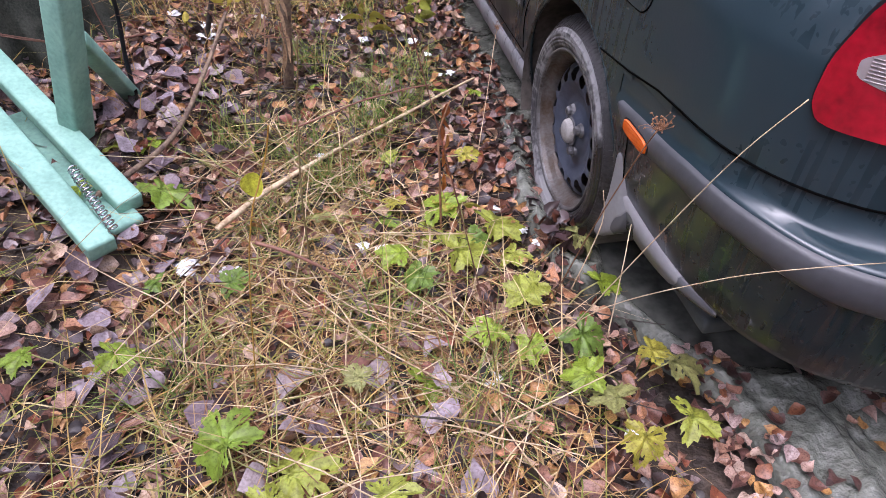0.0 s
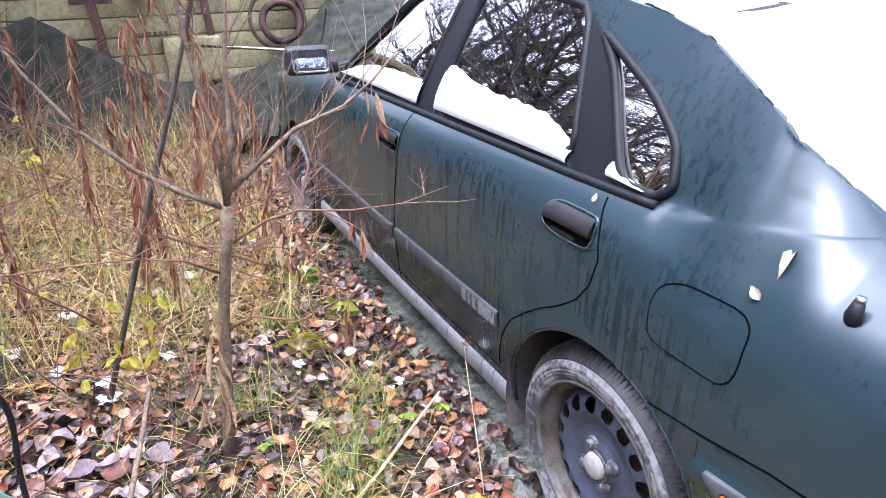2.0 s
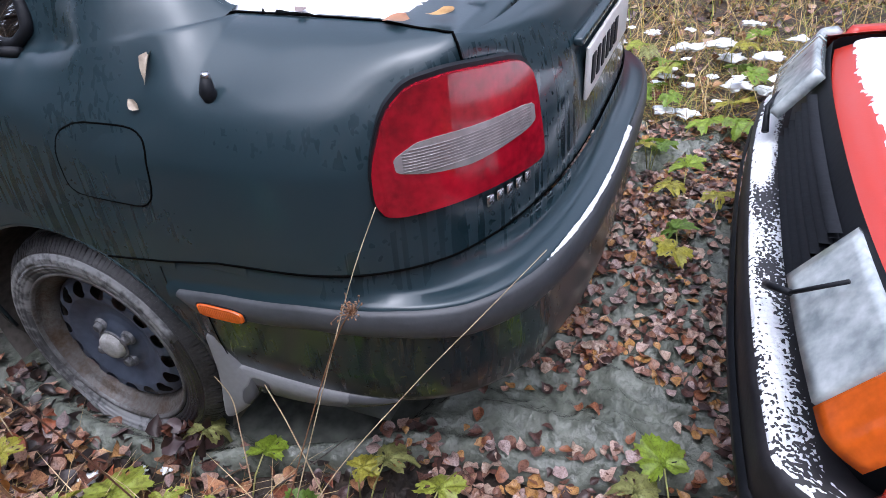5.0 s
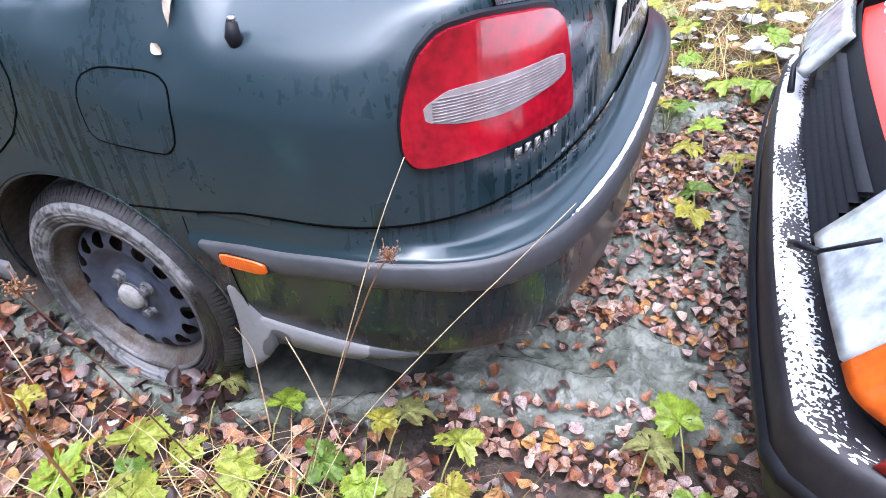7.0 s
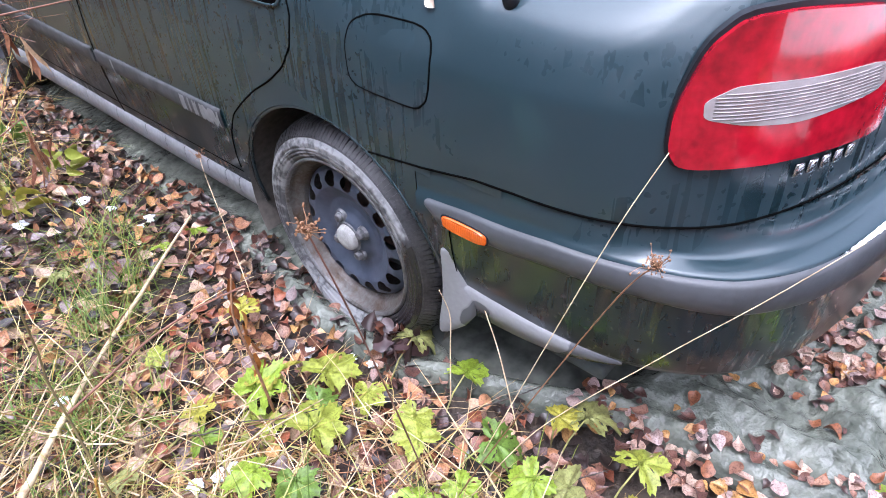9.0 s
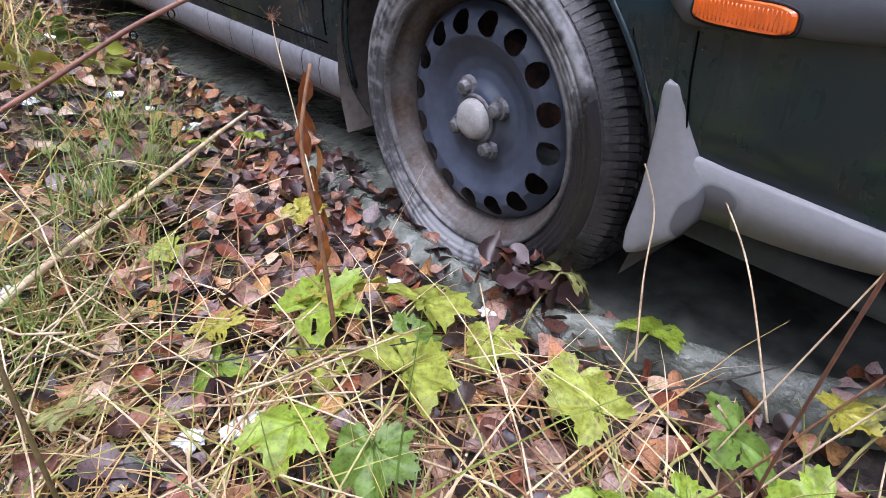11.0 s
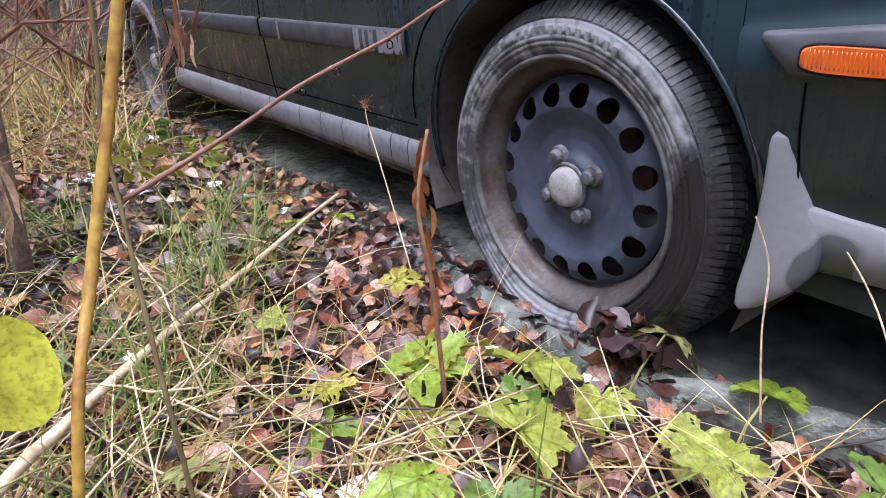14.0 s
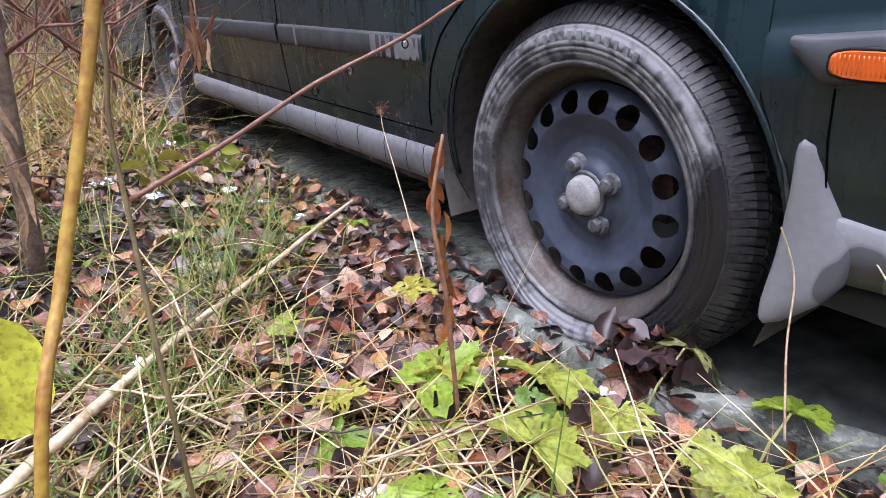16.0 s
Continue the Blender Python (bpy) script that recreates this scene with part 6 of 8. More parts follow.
tree_meshes = []
for k in range(4):
    trunk, crown = bare_tree((0, 0), 7.0, 0.075, 40 + k)
    tree_meshes.append((mesh_of("trunk", *trunk, M_DARKBARK), mesh_of("crown", *crown, M_DARKBARK)))


def plant_tree(x, y, k, size, turn):
    t = thing("tree", "bare leafless tree with fine dark branches", "tree", group="bare trees round the clearing")
    t.matrix_world = pose(x, y, ground_z(x, y) - 0.05, 0, 0, turn) @ Matrix.Diagonal((size, size, size, 1))
    for name, me in zip(("trunk", "crown"), tree_meshes[k % 4]):
        ob = new(name, me)
        ob.parent = t


rnd = random.Random(11)
# trees from k = 62 are unseen, added to cut low sky light
for k in range(104):
    a = rnd.uniform(-25, 100) if k < 30 else rnd.uniform(112, 215) if k < 62 else rnd.uniform(215, 335)
    d = rnd.uniform(8.5, 17) if k < 30 else rnd.uniform(4.2, 9) if k < 62 else rnd.uniform(7.5, 13)
    x, y = d * math.cos(radians(a)), 0.5 + d * math.sin(radians(a))
    size, turn = rnd.uniform(0.7, 1.25), rnd.uniform(0, 360)
    plant_tree(x, y, k, size, turn)

# thin brown brushwood beneath the trees, filling the view up to k = 3200
V, F = [], []
for k in range(6400):
    # the rest stands unseen, added to darken the horizon in reflections
    a = rnd.uniform(-40, 108) if k < 3200 else rnd.uniform(112, 320)
    d = rnd.uniform(6.2, 14) if k < 3200 else rnd.uniform(4.6, 11) + 1.8 * (a > 215)
    x, y = d * math.cos(radians(a)), 0.5 + d * math.sin(radians(a))
    if 4.7 < y < 7.6 and x < 2.4 or (3 < x < 6.1 and -2.4 < y < 4.8):
        continue
    p = Vector((x, y, ground_z(x, y) - 0.05))
    h = rnd.uniform(0.8, 2.6)
    d1 = Vector((rnd.uniform(-0.3, 0.3), rnd.uniform(-0.3, 0.3), 1))
    mid = p + d1 * h * 0.5
    tip = mid + (d1 + Vector((rnd.uniform(-0.5, 0.5), rnd.uniform(-0.5, 0.5), 0))) * h * 0.5
    r = rnd.uniform(0.004, 0.014)
    tube(V, F, [p, mid, tip], [r, r * 0.7, r * 0.25], 3, caps=False)
    for _ in range(4):
        q = p.lerp(tip, rnd.uniform(0.3, 0.95))
        tube(V, F, [q, q + Vector((rnd.uniform(-0.4, 0.4), rnd.uniform(-0.4, 0.4), rnd.uniform(0.1, 0.5)))], [r * 0.4, r * 0.15], 3, caps=False)
tagged(part("brushwood", (V, F), M_BARK), "dense brown leafless brushwood at the edge of the clearing, partly added out of view", "bushes", kind="stuff")

# far wood edge all round
V, F = [], []
for k in range(1600):
    a, d = rnd.uniform(0, 360), rnd.uniform(18, 42)
    x, y = d * math.cos(radians(a)), d * math.sin(radians(a))
    h, r = rnd.uniform(4, 9), rnd.uniform(0.04, 0.13)
    lean_x, lean_y = rnd.uniform(-0.4, 0.4), rnd.uniform(-0.4, 0.4)
    tube(V, F, [(x, y, ground_z(x, y) - 0.3), (x + lean_x, y + lean_y, h * 0.55), (x + lean_x * 1.8, y + lean_y * 1.8, h)], [r, r * 0.7, r * 0.2], 4, caps=False)
    for _ in range(7):
        t = rnd.uniform(0.15, 0.95)
        b = Vector((x + lean_x * t, y + lean_y * t, h * t))
        e = b + Vector((rnd.uniform(-1.3, 1.3), rnd.uniform(-1.3, 1.3), rnd.uniform(0.2, 1.3)))
        tube(V, F, [b, b.lerp(e, 0.5) + Vector((0, 0, 0.1)), e], [r * 0.35, r * 0.22, r * 0.08], 3, caps=False)
tagged(part("far_wood", (V, F), M_DARKBARK), "leafless woodland closing the clearing all round", "woodland", kind="stuff")


# ---- stems, sticks and shrubs beside the saloon ----
def stalk(name, pts, r0, r1, mat, label, category, n=7, group=""):
    V, F = [], []
    pts = [Vector(p) for p in pts]
    fine = []
    for i in range(len(pts) - 1):
        p0, p1, p2, p3 = pts[max(i - 1, 0)], pts[i], pts[i + 1], pts[min(i + 2, len(pts) - 1)]
        for k in range(6):
            t = k / 6
            fine.append(0.5 * ((2 * p1) + (p2 - p0) * t + (2 * p0 - 5 * p1 + 4 * p2 - p3) * t * t + (3 * p1 - p0 - 3 * p2 + p3) * t ** 3))
    fine.append(pts[-1])
    m = len(fine)
    tube(V, F, fine, [r0 + (r1 - r0) * k / (m - 1) + 0.12 * r0 * noise.noise((k * 0.9, r0 * 999, 0)) for k in range(m)], n)
    return tagged(part(name, (V, F), mat), label, category, group)


def curl_leaf(V, F, base, direction, length, width, rnd, hang=0.0):
    """A narrow, dry, folded leaf."""
    d = Vector(direction).normalized()
    side = d.cross(Vector((rnd.uniform(-1, 1), rnd.uniform(-1, 1), rnd.uniform(-0.4, 0.4)))).normalized()
    p = Vector(base)
    s = len(V)
    for k in range(6):
        t = k / 5
        w = width * math.sin(math.pi * (0.08 + 0.9 * t)) * 0.5
        fold = side.cross(d).normalized() * w * 0.7
        V.extend([p + side * w + fold, p, p - side * w + fold])
        d = (d + Vector((rnd.uniform(-0.35, 0.35), rnd.uniform(-0.35, 0.35), -hang))).normalized()
        side = (side - d * side.dot(d)).normalized()
        p = p + d * length / 5
    for k in range(5):
        for j in (0, 1):
            a = s + 3 * k + j
            F.append((a, a + 1, a + 4, a + 3))


M_DRYLEAF = island_material("dry_brown_leaf", [(0.30, 0.13, 0.065), (0.38, 0.22, 0.12), (0.20, 0.08, 0.045), (0.46, 0.31, 0.18), (0.24, 0.10, 0.055), (0.14, 0.06, 0.04)], 0.7, through=0.2)
M_YELLOWLEAF = island_material("yellow_green_leaf", [(0.56, 0.56, 0.07), (0.48, 0.54, 0.08), (0.62, 0.55, 0.09), (0.38, 0.48, 0.07)], 0.5, through=0.55, fine=60)
M_RUSTLEAF = island_material("curled_rust_leaf", [(0.40, 0.15, 0.035), (0.30, 0.10, 0.03), (0.46, 0.21, 0.06)], 0.5, through=0.25, fine=60)
M_LIMELEAF = island_material("bright_lime_leaf", [(0.80, 0.82, 0.07), (0.76, 0.80, 0.08)], 0.45, through=0.25, fine=90, spotted=0.6)
M_GREENLEAF = island_material("lime_green_leaf", [(0.30, 0.43, 0.045), (0.23, 0.36, 0.045), (0.38, 0.44, 0.07), (0.16, 0.27, 0.045), (0.34, 0.36, 0.13), (0.42, 0.40, 0.06)], 0.40, by_object=True, through=0.3, fine=7, spotted=0.6)
M_LITTER = island_material("fallen_leaf", [(0.443, 0.219, 0.116), (0.337, 0.196, 0.145), (0.267, 0.0893, 0.0491), (0.0911, 0.0427, 0.0338), (0.0271, 0.0194, 0.0174), (0.252, 0.194, 0.189), (0.537, 0.384, 0.273), (0.161, 0.0745, 0.0544), (0.0467, 0.0311, 0.0306), (0.483, 0.265, 0.104), (0.135, 0.0881, 0.0863), (0.304, 0.157, 0.108), (0.0364, 0.0256, 0.0224), (0.41, 0.257, 0.194)], 0.36, fine=70, spec=0.45, spotted=0.85)
M_LITTER_ONE = island_material("fallen_leaf_single", [(0.495, 0.238, 0.119), (0.462, 0.276, 0.186), (0.313, 0.0991, 0.047), (0.0994, 0.0447, 0.037), (0.266, 0.194, 0.181), (0.588, 0.422, 0.291), (0.198, 0.0895, 0.0599), (0.556, 0.331, 0.119), (0.0505, 0.0309, 0.0273)], 0.42, by_object=True, fine=9, spec=0.45, spotted=0.85)
M_PALELEAF = island_material("pale_wet_leaf", [(0.34, 0.25, 0.16), (0.40, 0.33, 0.25)], 0.45, fine=90)
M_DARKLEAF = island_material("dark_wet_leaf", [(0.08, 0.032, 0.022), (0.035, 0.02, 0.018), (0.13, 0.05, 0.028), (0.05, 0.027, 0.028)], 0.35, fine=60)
M_TARPLEAF = island_material("fallen_leaf_on_sheet", [(0.40, 0.23, 0.16), (0.48, 0.33, 0.27), (0.30, 0.12, 0.06), (0.17, 0.08, 0.06), (0.07, 0.04, 0.035), (0.42, 0.31, 0.29), (0.52, 0.39, 0.31), (0.27, 0.14, 0.10), (0.48, 0.26, 0.09), (0.12, 0.06, 0.05)], 0.36, fine=70, spec=0.45, spotted=0.85)
M_BIGLEAF = island_material("lilac_grey_leaf", [(0.30, 0.25, 0.28), (0.20, 0.15, 0.17), (0.10, 0.07, 0.08), (0.36, 0.30, 0.31), (0.20, 0.09, 0.07)], 0.40, fine=50, spec=0.4, spotted=0.6)
M_GRASS = island_material("dry_and_green_grass", [(0.541, 0.38, 0.124), (0.645, 0.49, 0.219), (0.229, 0.29, 0.0477), (0.437, 0.3, 0.0859), (0.344, 0.36, 0.0763), (0.729, 0.59, 0.324), (0.344, 0.19, 0.0668)], 0.6, through=0.25, fine=20)
M_STRAWS = island_material("pale_straw", [(0.564, 0.42, 0.198), (0.69, 0.54, 0.321), (0.439, 0.28, 0.113), (0.293, 0.28, 0.0756), (0.522, 0.37, 0.17), (0.314, 0.17, 0.0756)], 0.55, through=0.2, fine=20)
M_TUFT = island_material("green_grass", [(0.121, 0.21, 0.0378), (0.175, 0.26, 0.0473), (0.229, 0.29, 0.0662), (0.328, 0.32, 0.0945)], 0.5, through=0.3, fine=20)

# the forked shrub close to the saloon
SHRUB = thing("shrub", "thin forked shrub with bare twigs and a few dead leaves", "shrub")
V, F = [], []
tube(V, F, [(-1.60, 0.70, 0.05), (-1.585, 0.68, 0.2), (-1.565, 0.665, 0.42), (-1.545, 0.645, 0.62), (-1.52, 0.625, 0.78), (-1.50, 0.61, 0.91)], [0.021, 0.018, 0.0165, 0.0155, 0.0155, 0.0165], 10)
part("trunk", (V, F), M_BARK, SHRUB)
rnd = random.Random(3)
limbs = [
    [(-1.50, 0.61, 0.90), (-1.602, 0.62, 0.959), (-1.685, 0.62, 1.022), (-1.774, 0.62, 1.122), (-1.85, 0.62, 1.25), (-1.93, 0.64, 1.42)],
    [(-1.50, 0.61, 0.91), (-1.505, 0.60, 1.05), (-1.53, 0.60, 1.25), (-1.55, 0.61, 1.5), (-1.58, 0.60, 1.85)],
    [(-1.50, 0.61, 0.91), (-1.47, 0.62, 1.06), (-1.45, 0.65, 1.25), (-1.41, 0.66, 1.5), (-1.36, 0.7, 1.8)],
    [(-1.493, 0.62, 0.94), (-1.396, 0.62, 1.012), (-1.314, 0.63, 1.07), (-1.178, 0.64, 1.112), (-1.094, 0.64, 1.171), (-1.0, 0.66, 1.25)],
    [(-1.515, 0.62, 0.80), (-1.412, 0.62, 0.851), (-1.329, 0.62, 0.863), (-1.187, 0.62, 0.837), (-1.036, 0.62, 0.83), (-0.89, 0.62, 0.858)],
    [(-1.55, 0.65, 0.55), (-1.48, 0.60, 0.60), (-1.38, 0.52, 0.60), (-1.22, 0.44, 0.70)],
    [(-1.53, 0.63, 0.72), (-1.62, 0.58, 0.80), (-1.72, 0.55, 0.84), (-1.95, 0.55, 0.86)],
]
for pts in limbs:
    V, F = [], []
    m = len(pts)
    tube(V, F, pts, [(0.0085 if pts[0][2] > 0.85 else 0.0045) * (1 - 0.75 * k / (m - 1)) for k in range(m)], 7)
    for k in range(1, m):
        for _ in range(1 if pts[0][2] < 0.85 else 2):
            p = Vector(pts[k - 1]).lerp(Vector(pts[k]), rnd.random())
            d = (Vector(pts[k]) - Vector(pts[k - 1])).normalized() + Vector((rnd.uniform(-1, 1), rnd.uniform(-1, 1), rnd.uniform(-0.2, 0.8))) * 0.8
            branch(V, F, p, d.normalized(), rnd.uniform(0.10, 0.32), 0.0022, 1 if rnd.random() < 0.4 else 0, rnd, n=4)
    part("limb", (V, F), M_TWIG if pts[0][2] < 0.85 else M_BARK, SHRUB)
for k in range(15):
    V, F = [], []
    z = rnd.uniform(0.16, 0.62)
    a = rnd.uniform(0, 6.28)
    curl_leaf(V, F, (-1.585 + 0.04 * math.cos(a) - 0.02, 0.66 + 0.04 * math.sin(a), z + 0.12), (0.3 * math.cos(a), 0.3 * math.sin(a), -0.9), rnd.uniform(0.07, 0.14), 0.016, rnd, 0.25)
    part("dead_leaf", (V, F), M_DRYLEAF, SHRUB, "hanging dead brown leaf")

for at, n, drop in (((-1.36, 0.62, 0.86), 9, 0.16), ((-1.26, 0.47, 0.68), 8, 0.14), ((-1.19, 0.62, 0.84), 6, 0.12), ((-1.52, 0.61, 1.20), 10, 0.22), ((-1.45, 0.65, 1.26), 9, 0.2), ((-1.68, 0.62, 1.02), 7, 0.16), ((-1.56, 0.61, 1.52), 9, 0.2), ((-1.10, 0.64, 1.16), 5, 0.12)):
    V, F = [], []
    for k in range(n):
        base = Vector(at) + Vector((rnd.uniform(-0.03, 0.03), rnd.uniform(-0.03, 0.03), -drop * rnd.random()))
        curl_leaf(V, F, base, (rnd.uniform(-0.4, 0.4), rnd.uniform(-0.4, 0.4), -1), rnd.uniform(0.05, 0.10), rnd.uniform(0.008, 0.018), rnd, 0.3)
    tube(V, F, [at, Vector(at) - Vector((0.004, 0.003, drop * 0.6)), Vector(at) - Vector((0, 0.004, drop * 1.05))], [0.0016, 0.0012, 0.0008], 5)
    part("withered_clump", (V, F), M_DRYLEAF, SHRUB, "hanging clump of withered red-brown leaves")

stalk("leaning_stem", [(-1.90, 1.05, 0.16), (-1.80, 1.0, 0.45), (-1.66, 0.95, 0.85), (-1.55, 0.90, 1.15), (-1.44, 0.85, 1.5), (-1.38, 0.85, 1.9)], 0.0105, 0.0045, M_DARKBARK, "dark leaning stem with bare bark beside the shrub", "stem")
for k in range(9):
    V, F = [], []
    c = Vector((-1.74 + rnd.uniform(-0.09, 0.09), 0.86 + rnd.uniform(-0.08, 0.08), rnd.uniform(0.38, 0.62)))
    d = Vector((rnd.uniform(-1, 1), rnd.uniform(-1, 0.2), rnd.uniform(-0.7, 0.3)))
    curl_leaf(V, F, c, d, rnd.uniform(0.04, 0.065), 0.034, rnd, 0.15)
    tagged(part("hanging_leaf", (V, F), M_YELLOWLEAF), "yellow-green leaf hanging on the dark stem", "leaf", group="yellow leaves on the stem")

stalk("dead_stick", [(-1.775, -0.124, 0.17), (-1.667, -0.023, 0.19), (-1.618, 0.023, 0.19), (-1.559, 0.087, 0.185), (-1.487, 0.156, 0.18), (-1.411, 0.228, 0.175), (-1.322, 0.302, 0.17), (-1.197, 0.399, 0.17), (-1.067, 0.504, 0.17), (-0.937, 0.609, 0.165)], 0.0085, 0.0040, M_STRAW, "long pale dead stick lying on the grass", "stick")
stalk("grey_stick", [(-2.1, 0.05, 0.18), (-1.92, 0.25, 0.22), (-1.83, 0.5, 0.30), (-1.76, 0.72, 0.40)], 0.009, 0.006, M_BARK, "grey stick leaning in the leaves", "stick")
# close stems that rise past the lens at the end
stalk("willow_shoot", [(-1.675, -0.6, 0.1), (-1.635, -0.59, 0.42), (-1.6074, -0.5867, 0.5598), (-1.5924, -0.5687, 0.5978), (-1.5784, -0.5607, 0.6338), (-1.5674, -0.5577, 0.6678), (-1.5584, -0.5557, 0.7068)], 0.0014, 0.0015, M_SHOOT, "yellow-orange willow shoot rising from the grass", "stem")
stalk("olive_stem", [(-1.545, -0.30, 0.12), (-1.543, -0.29, 0.33), (-1.539, -0.264, 0.421), (-1.532, -0.232, 0.501), (-1.528, -0.216, 0.566), (-1.519, -0.211, 0.614), (-1.509, -0.208, 0.70)], 0.0022, 0.0017, M_OLIVE, "olive-brown bare stem rising from the grass", "stem")
TWIG = stalk("drop_twig", [(-1.530, -0.243, 0.518), (-1.459, -0.256, 0.55), (-1.398, -0.273, 0.583), (-1.337, -0.302, 0.612), (-1.307, -0.333, 0.636), (-1.27, -0.375, 0.663)], 0.0022, 0.0014, M_TWIG, "thin red-brown twig hung with water drops", "twig", n=6)
for p in ((-1.398, -0.273, 0.581), (-1.374, -0.284, 0.594), (-1.337, -0.302, 0.6105)):
    bm = bmesh.new()
    bmesh.ops.create_icosphere(bm, subdivisions=2, radius=0.0028)
    placed(bm, Matrix.Translation((p[0], p[1], p[2] - 0.0035)) @ Matrix.Diagonal((1, 1, 1.25, 1)))
    part("water_drop", bm, M_DROP, TWIG, "clear water drop")
V, F = [], []
c = Vector((-1.622, -0.428, 0.508))
ring = []
for k in range(16):
    a = 2 * math.pi * k / 16
    ring.append(c + Vector((0.021 * math.cos(a), 0.006 * math.sin(2 * a), 0.028 * math.sin(a))))
V = ring + [c + Vector((0, 0.006, 0))]
F = [(k, (k + 1) % 16, 16) for k in range(16)]
tagged(part("round_leaf", (V, F), M_LIMELEAF), "round yellow-green leaf on the shoot", "leaf")
stalk("red_shoot", [(-1.66, -0.30, 0.26), (-1.58, -0.33, 0.24), (-1.49, -0.36, 0.19), (-1.42, -0.39, 0.13)], 0.005, 0.003, M_TWIG, "red-brown shoot bent over the grass", "stem")

# dried stalk with a curled brown leaf, before the wheel
CURL = stalk("dried_stalk", [(-1.20, -0.16, 0.12), (-1.205, -0.15, 0.30), (-1.205, -0.13, 0.40), (-1.178, -0.119, 0.485)], 0.0035, 0.002, M_DRYSTEM, "dried stalk with a curled orange-brown leaf", "stalk")
V, F = [], []
for k in range(9):
    curl_leaf(V, F, (-1.185 - 0.006 * (k % 3), -0.115 - 0.003 * k, 0.475 - 0.027 * k), (rnd.uniform(-0.3, 0.3), rnd.uniform(-0.3, 0.3), -1), rnd.uniform(0.035, 0.065), rnd.uniform(0.014, 0.022), rnd, 0.1)
part("curled_leaf", (V, F), M_RUSTLEAF, CURL)


def umbel(name, pts, tip_spread, label, r=0.0016, mat=M_STRAW):
    """A dry stalk with a spray of tiny seed heads."""
    ob = stalk(name, pts, r, r * 0.6, mat, label, "dry flower", n=5)
    V, F = [], []
    top = Vector(pts[-1])
    for k in range(44):
        e = top + Vector((rnd.uniform(-1, 1), rnd.uniform(-1, 1), rnd.uniform(-0.8, 1.0))) * (tip_spread * rnd.uniform(0.25, 0.9))
        tube(V, F, [top - Vector((0, 0, 0.3 * tip_spread)), top.lerp(e, 0.5) + Vector((rnd.uniform(-1, 1), rnd.uniform(-1, 1), 0)) * (0.2 * tip_spread), e], [0.0005, 0.0004, 0.0003], 3, caps=False)
        tube(V, F, [e, e + Vector((rnd.uniform(-0.002, 0.002), rnd.uniform(-0.002, 0.002), rnd.uniform(-0.003, 0.003)))], [0.0012, 0.0006], 4)
    part("seed_head", (V, F), M_DRYSTEM, ob)


umbel("dry_seed_stalk", [(-1.09, -0.60, 0.12), (-1.095, -0.68, 0.34), (-1.10, -0.78, 0.60), (-1.098, -0.86, 0.80), (-1.10, -0.895, 0.865)], 0.024, "dry yellow stalk with a withered seed head", 0.0013, M_DRYSTEM)
umbel("dry_seed_stalk", [(-1.17, -0.66, 0.12), (-1.24, -0.69, 0.45), (-1.34, -0.74, 0.85), (-1.385, -0.759, 1.01)], 0.014, "thin red-brown stalk with a withered seed head", 0.0013, M_TWIG)
umbel("dry_seed_stalk", [(-1.02, 0.18, 0.14), (-0.96, 0.34, 0.25), (-0.91, 0.48, 0.345), (-0.891, 0.522, 0.385)], 0.028, "thin pale stalk with a fine seed spray")
stalk("grass_stem", [(-1.08, -0.62, 0.12), (-1.02, -0.72, 0.36), (-0.93, -0.86, 0.56), (-0.84, -0.95, 0.66), (-0.72, -1.02, 0.72)], 0.0011, 0.0006, M_STRAW, "arching pale grass stem against the bumper", "grass stem", n=5)
stalk("grass_stem", [(-1.0, -0.58, 0.12), (-0.93, -0.66, 0.42), (-0.86, -0.73, 0.68), (-0.806, -0.768, 0.806)], 0.0014, 0.0008, M_STRAW, "thin straight grass stem against the tail lamp", "grass stem", n=4)
stalk("grass_stem", [(-0.93, -0.44, 0.13), (-0.88, -0.40, 0.22), (-0.86, -0.385, 0.30), (-0.862, -0.36, 0.36)], 0.0018, 0.001, M_STRAW, "thin grass stem by the mudflap", "grass stem", n=4)
stalk("grass_stem", [(-0.90, -0.60, 0.13), (-0.86, -0.52, 0.27), (-0.83, -0.46, 0.33), (-0.80, -0.42, 0.34), (-0.80, -0.43, 0.30)], 0.0016, 0.0009, M_STRAW, "hooked grass stem under the bumper", "grass stem", n=4)

# ---- mint-green steel stand lying in the leaves ----
STAND = thing("steel_stand", "mint-green painted steel stand lying in the leaves", "stand", at=(0, 0, 0))
for a, b, w, dpt in (((-2.045, -0.15, 0.16), (-2.62, 0.62, 0.40), 0.072, 0.05), ((-2.005, 0.02, 0.165), (-2.66, 0.84, 0.46), 0.07, 0.05), ((-2.18, 0.30, 0.22), (-2.03, 0.22, 0.80), 0.075, 0.06), ((-2.10, 0.33, 0.50), (-2.10, 0.66, 0.14), 0.05, 0.04), ((-2.01, -0.04, 0.14), (-2.40, 0.50, 0.20), 0.09, 0.02), ((-2.62, 0.60, 0.15), (-2.5, 0.6, 0.75), 0.06, 0.05)):
    part("bar", between(a, b, w, dpt, 0.008), M_MINT, STAND)
V, F = [], []
a, b = Vector((-2.135, 0.075, 0.265)), Vector((-2.015, -0.12, 0.195))
d = (b - a).normalized()
s1 = d.orthogonal().normalized()
s2 = d.cross(s1)
tube(V, F, [a + (b - a) * (k / 168) + (s1 * math.cos(k * math.pi / 6) + s2 * math.sin(k * math.pi / 6)) * 0.012 for k in range(169)], 0.0026, 5)
part("spring", (V, F), M_CHROME, STAND, "coiled steel spring")
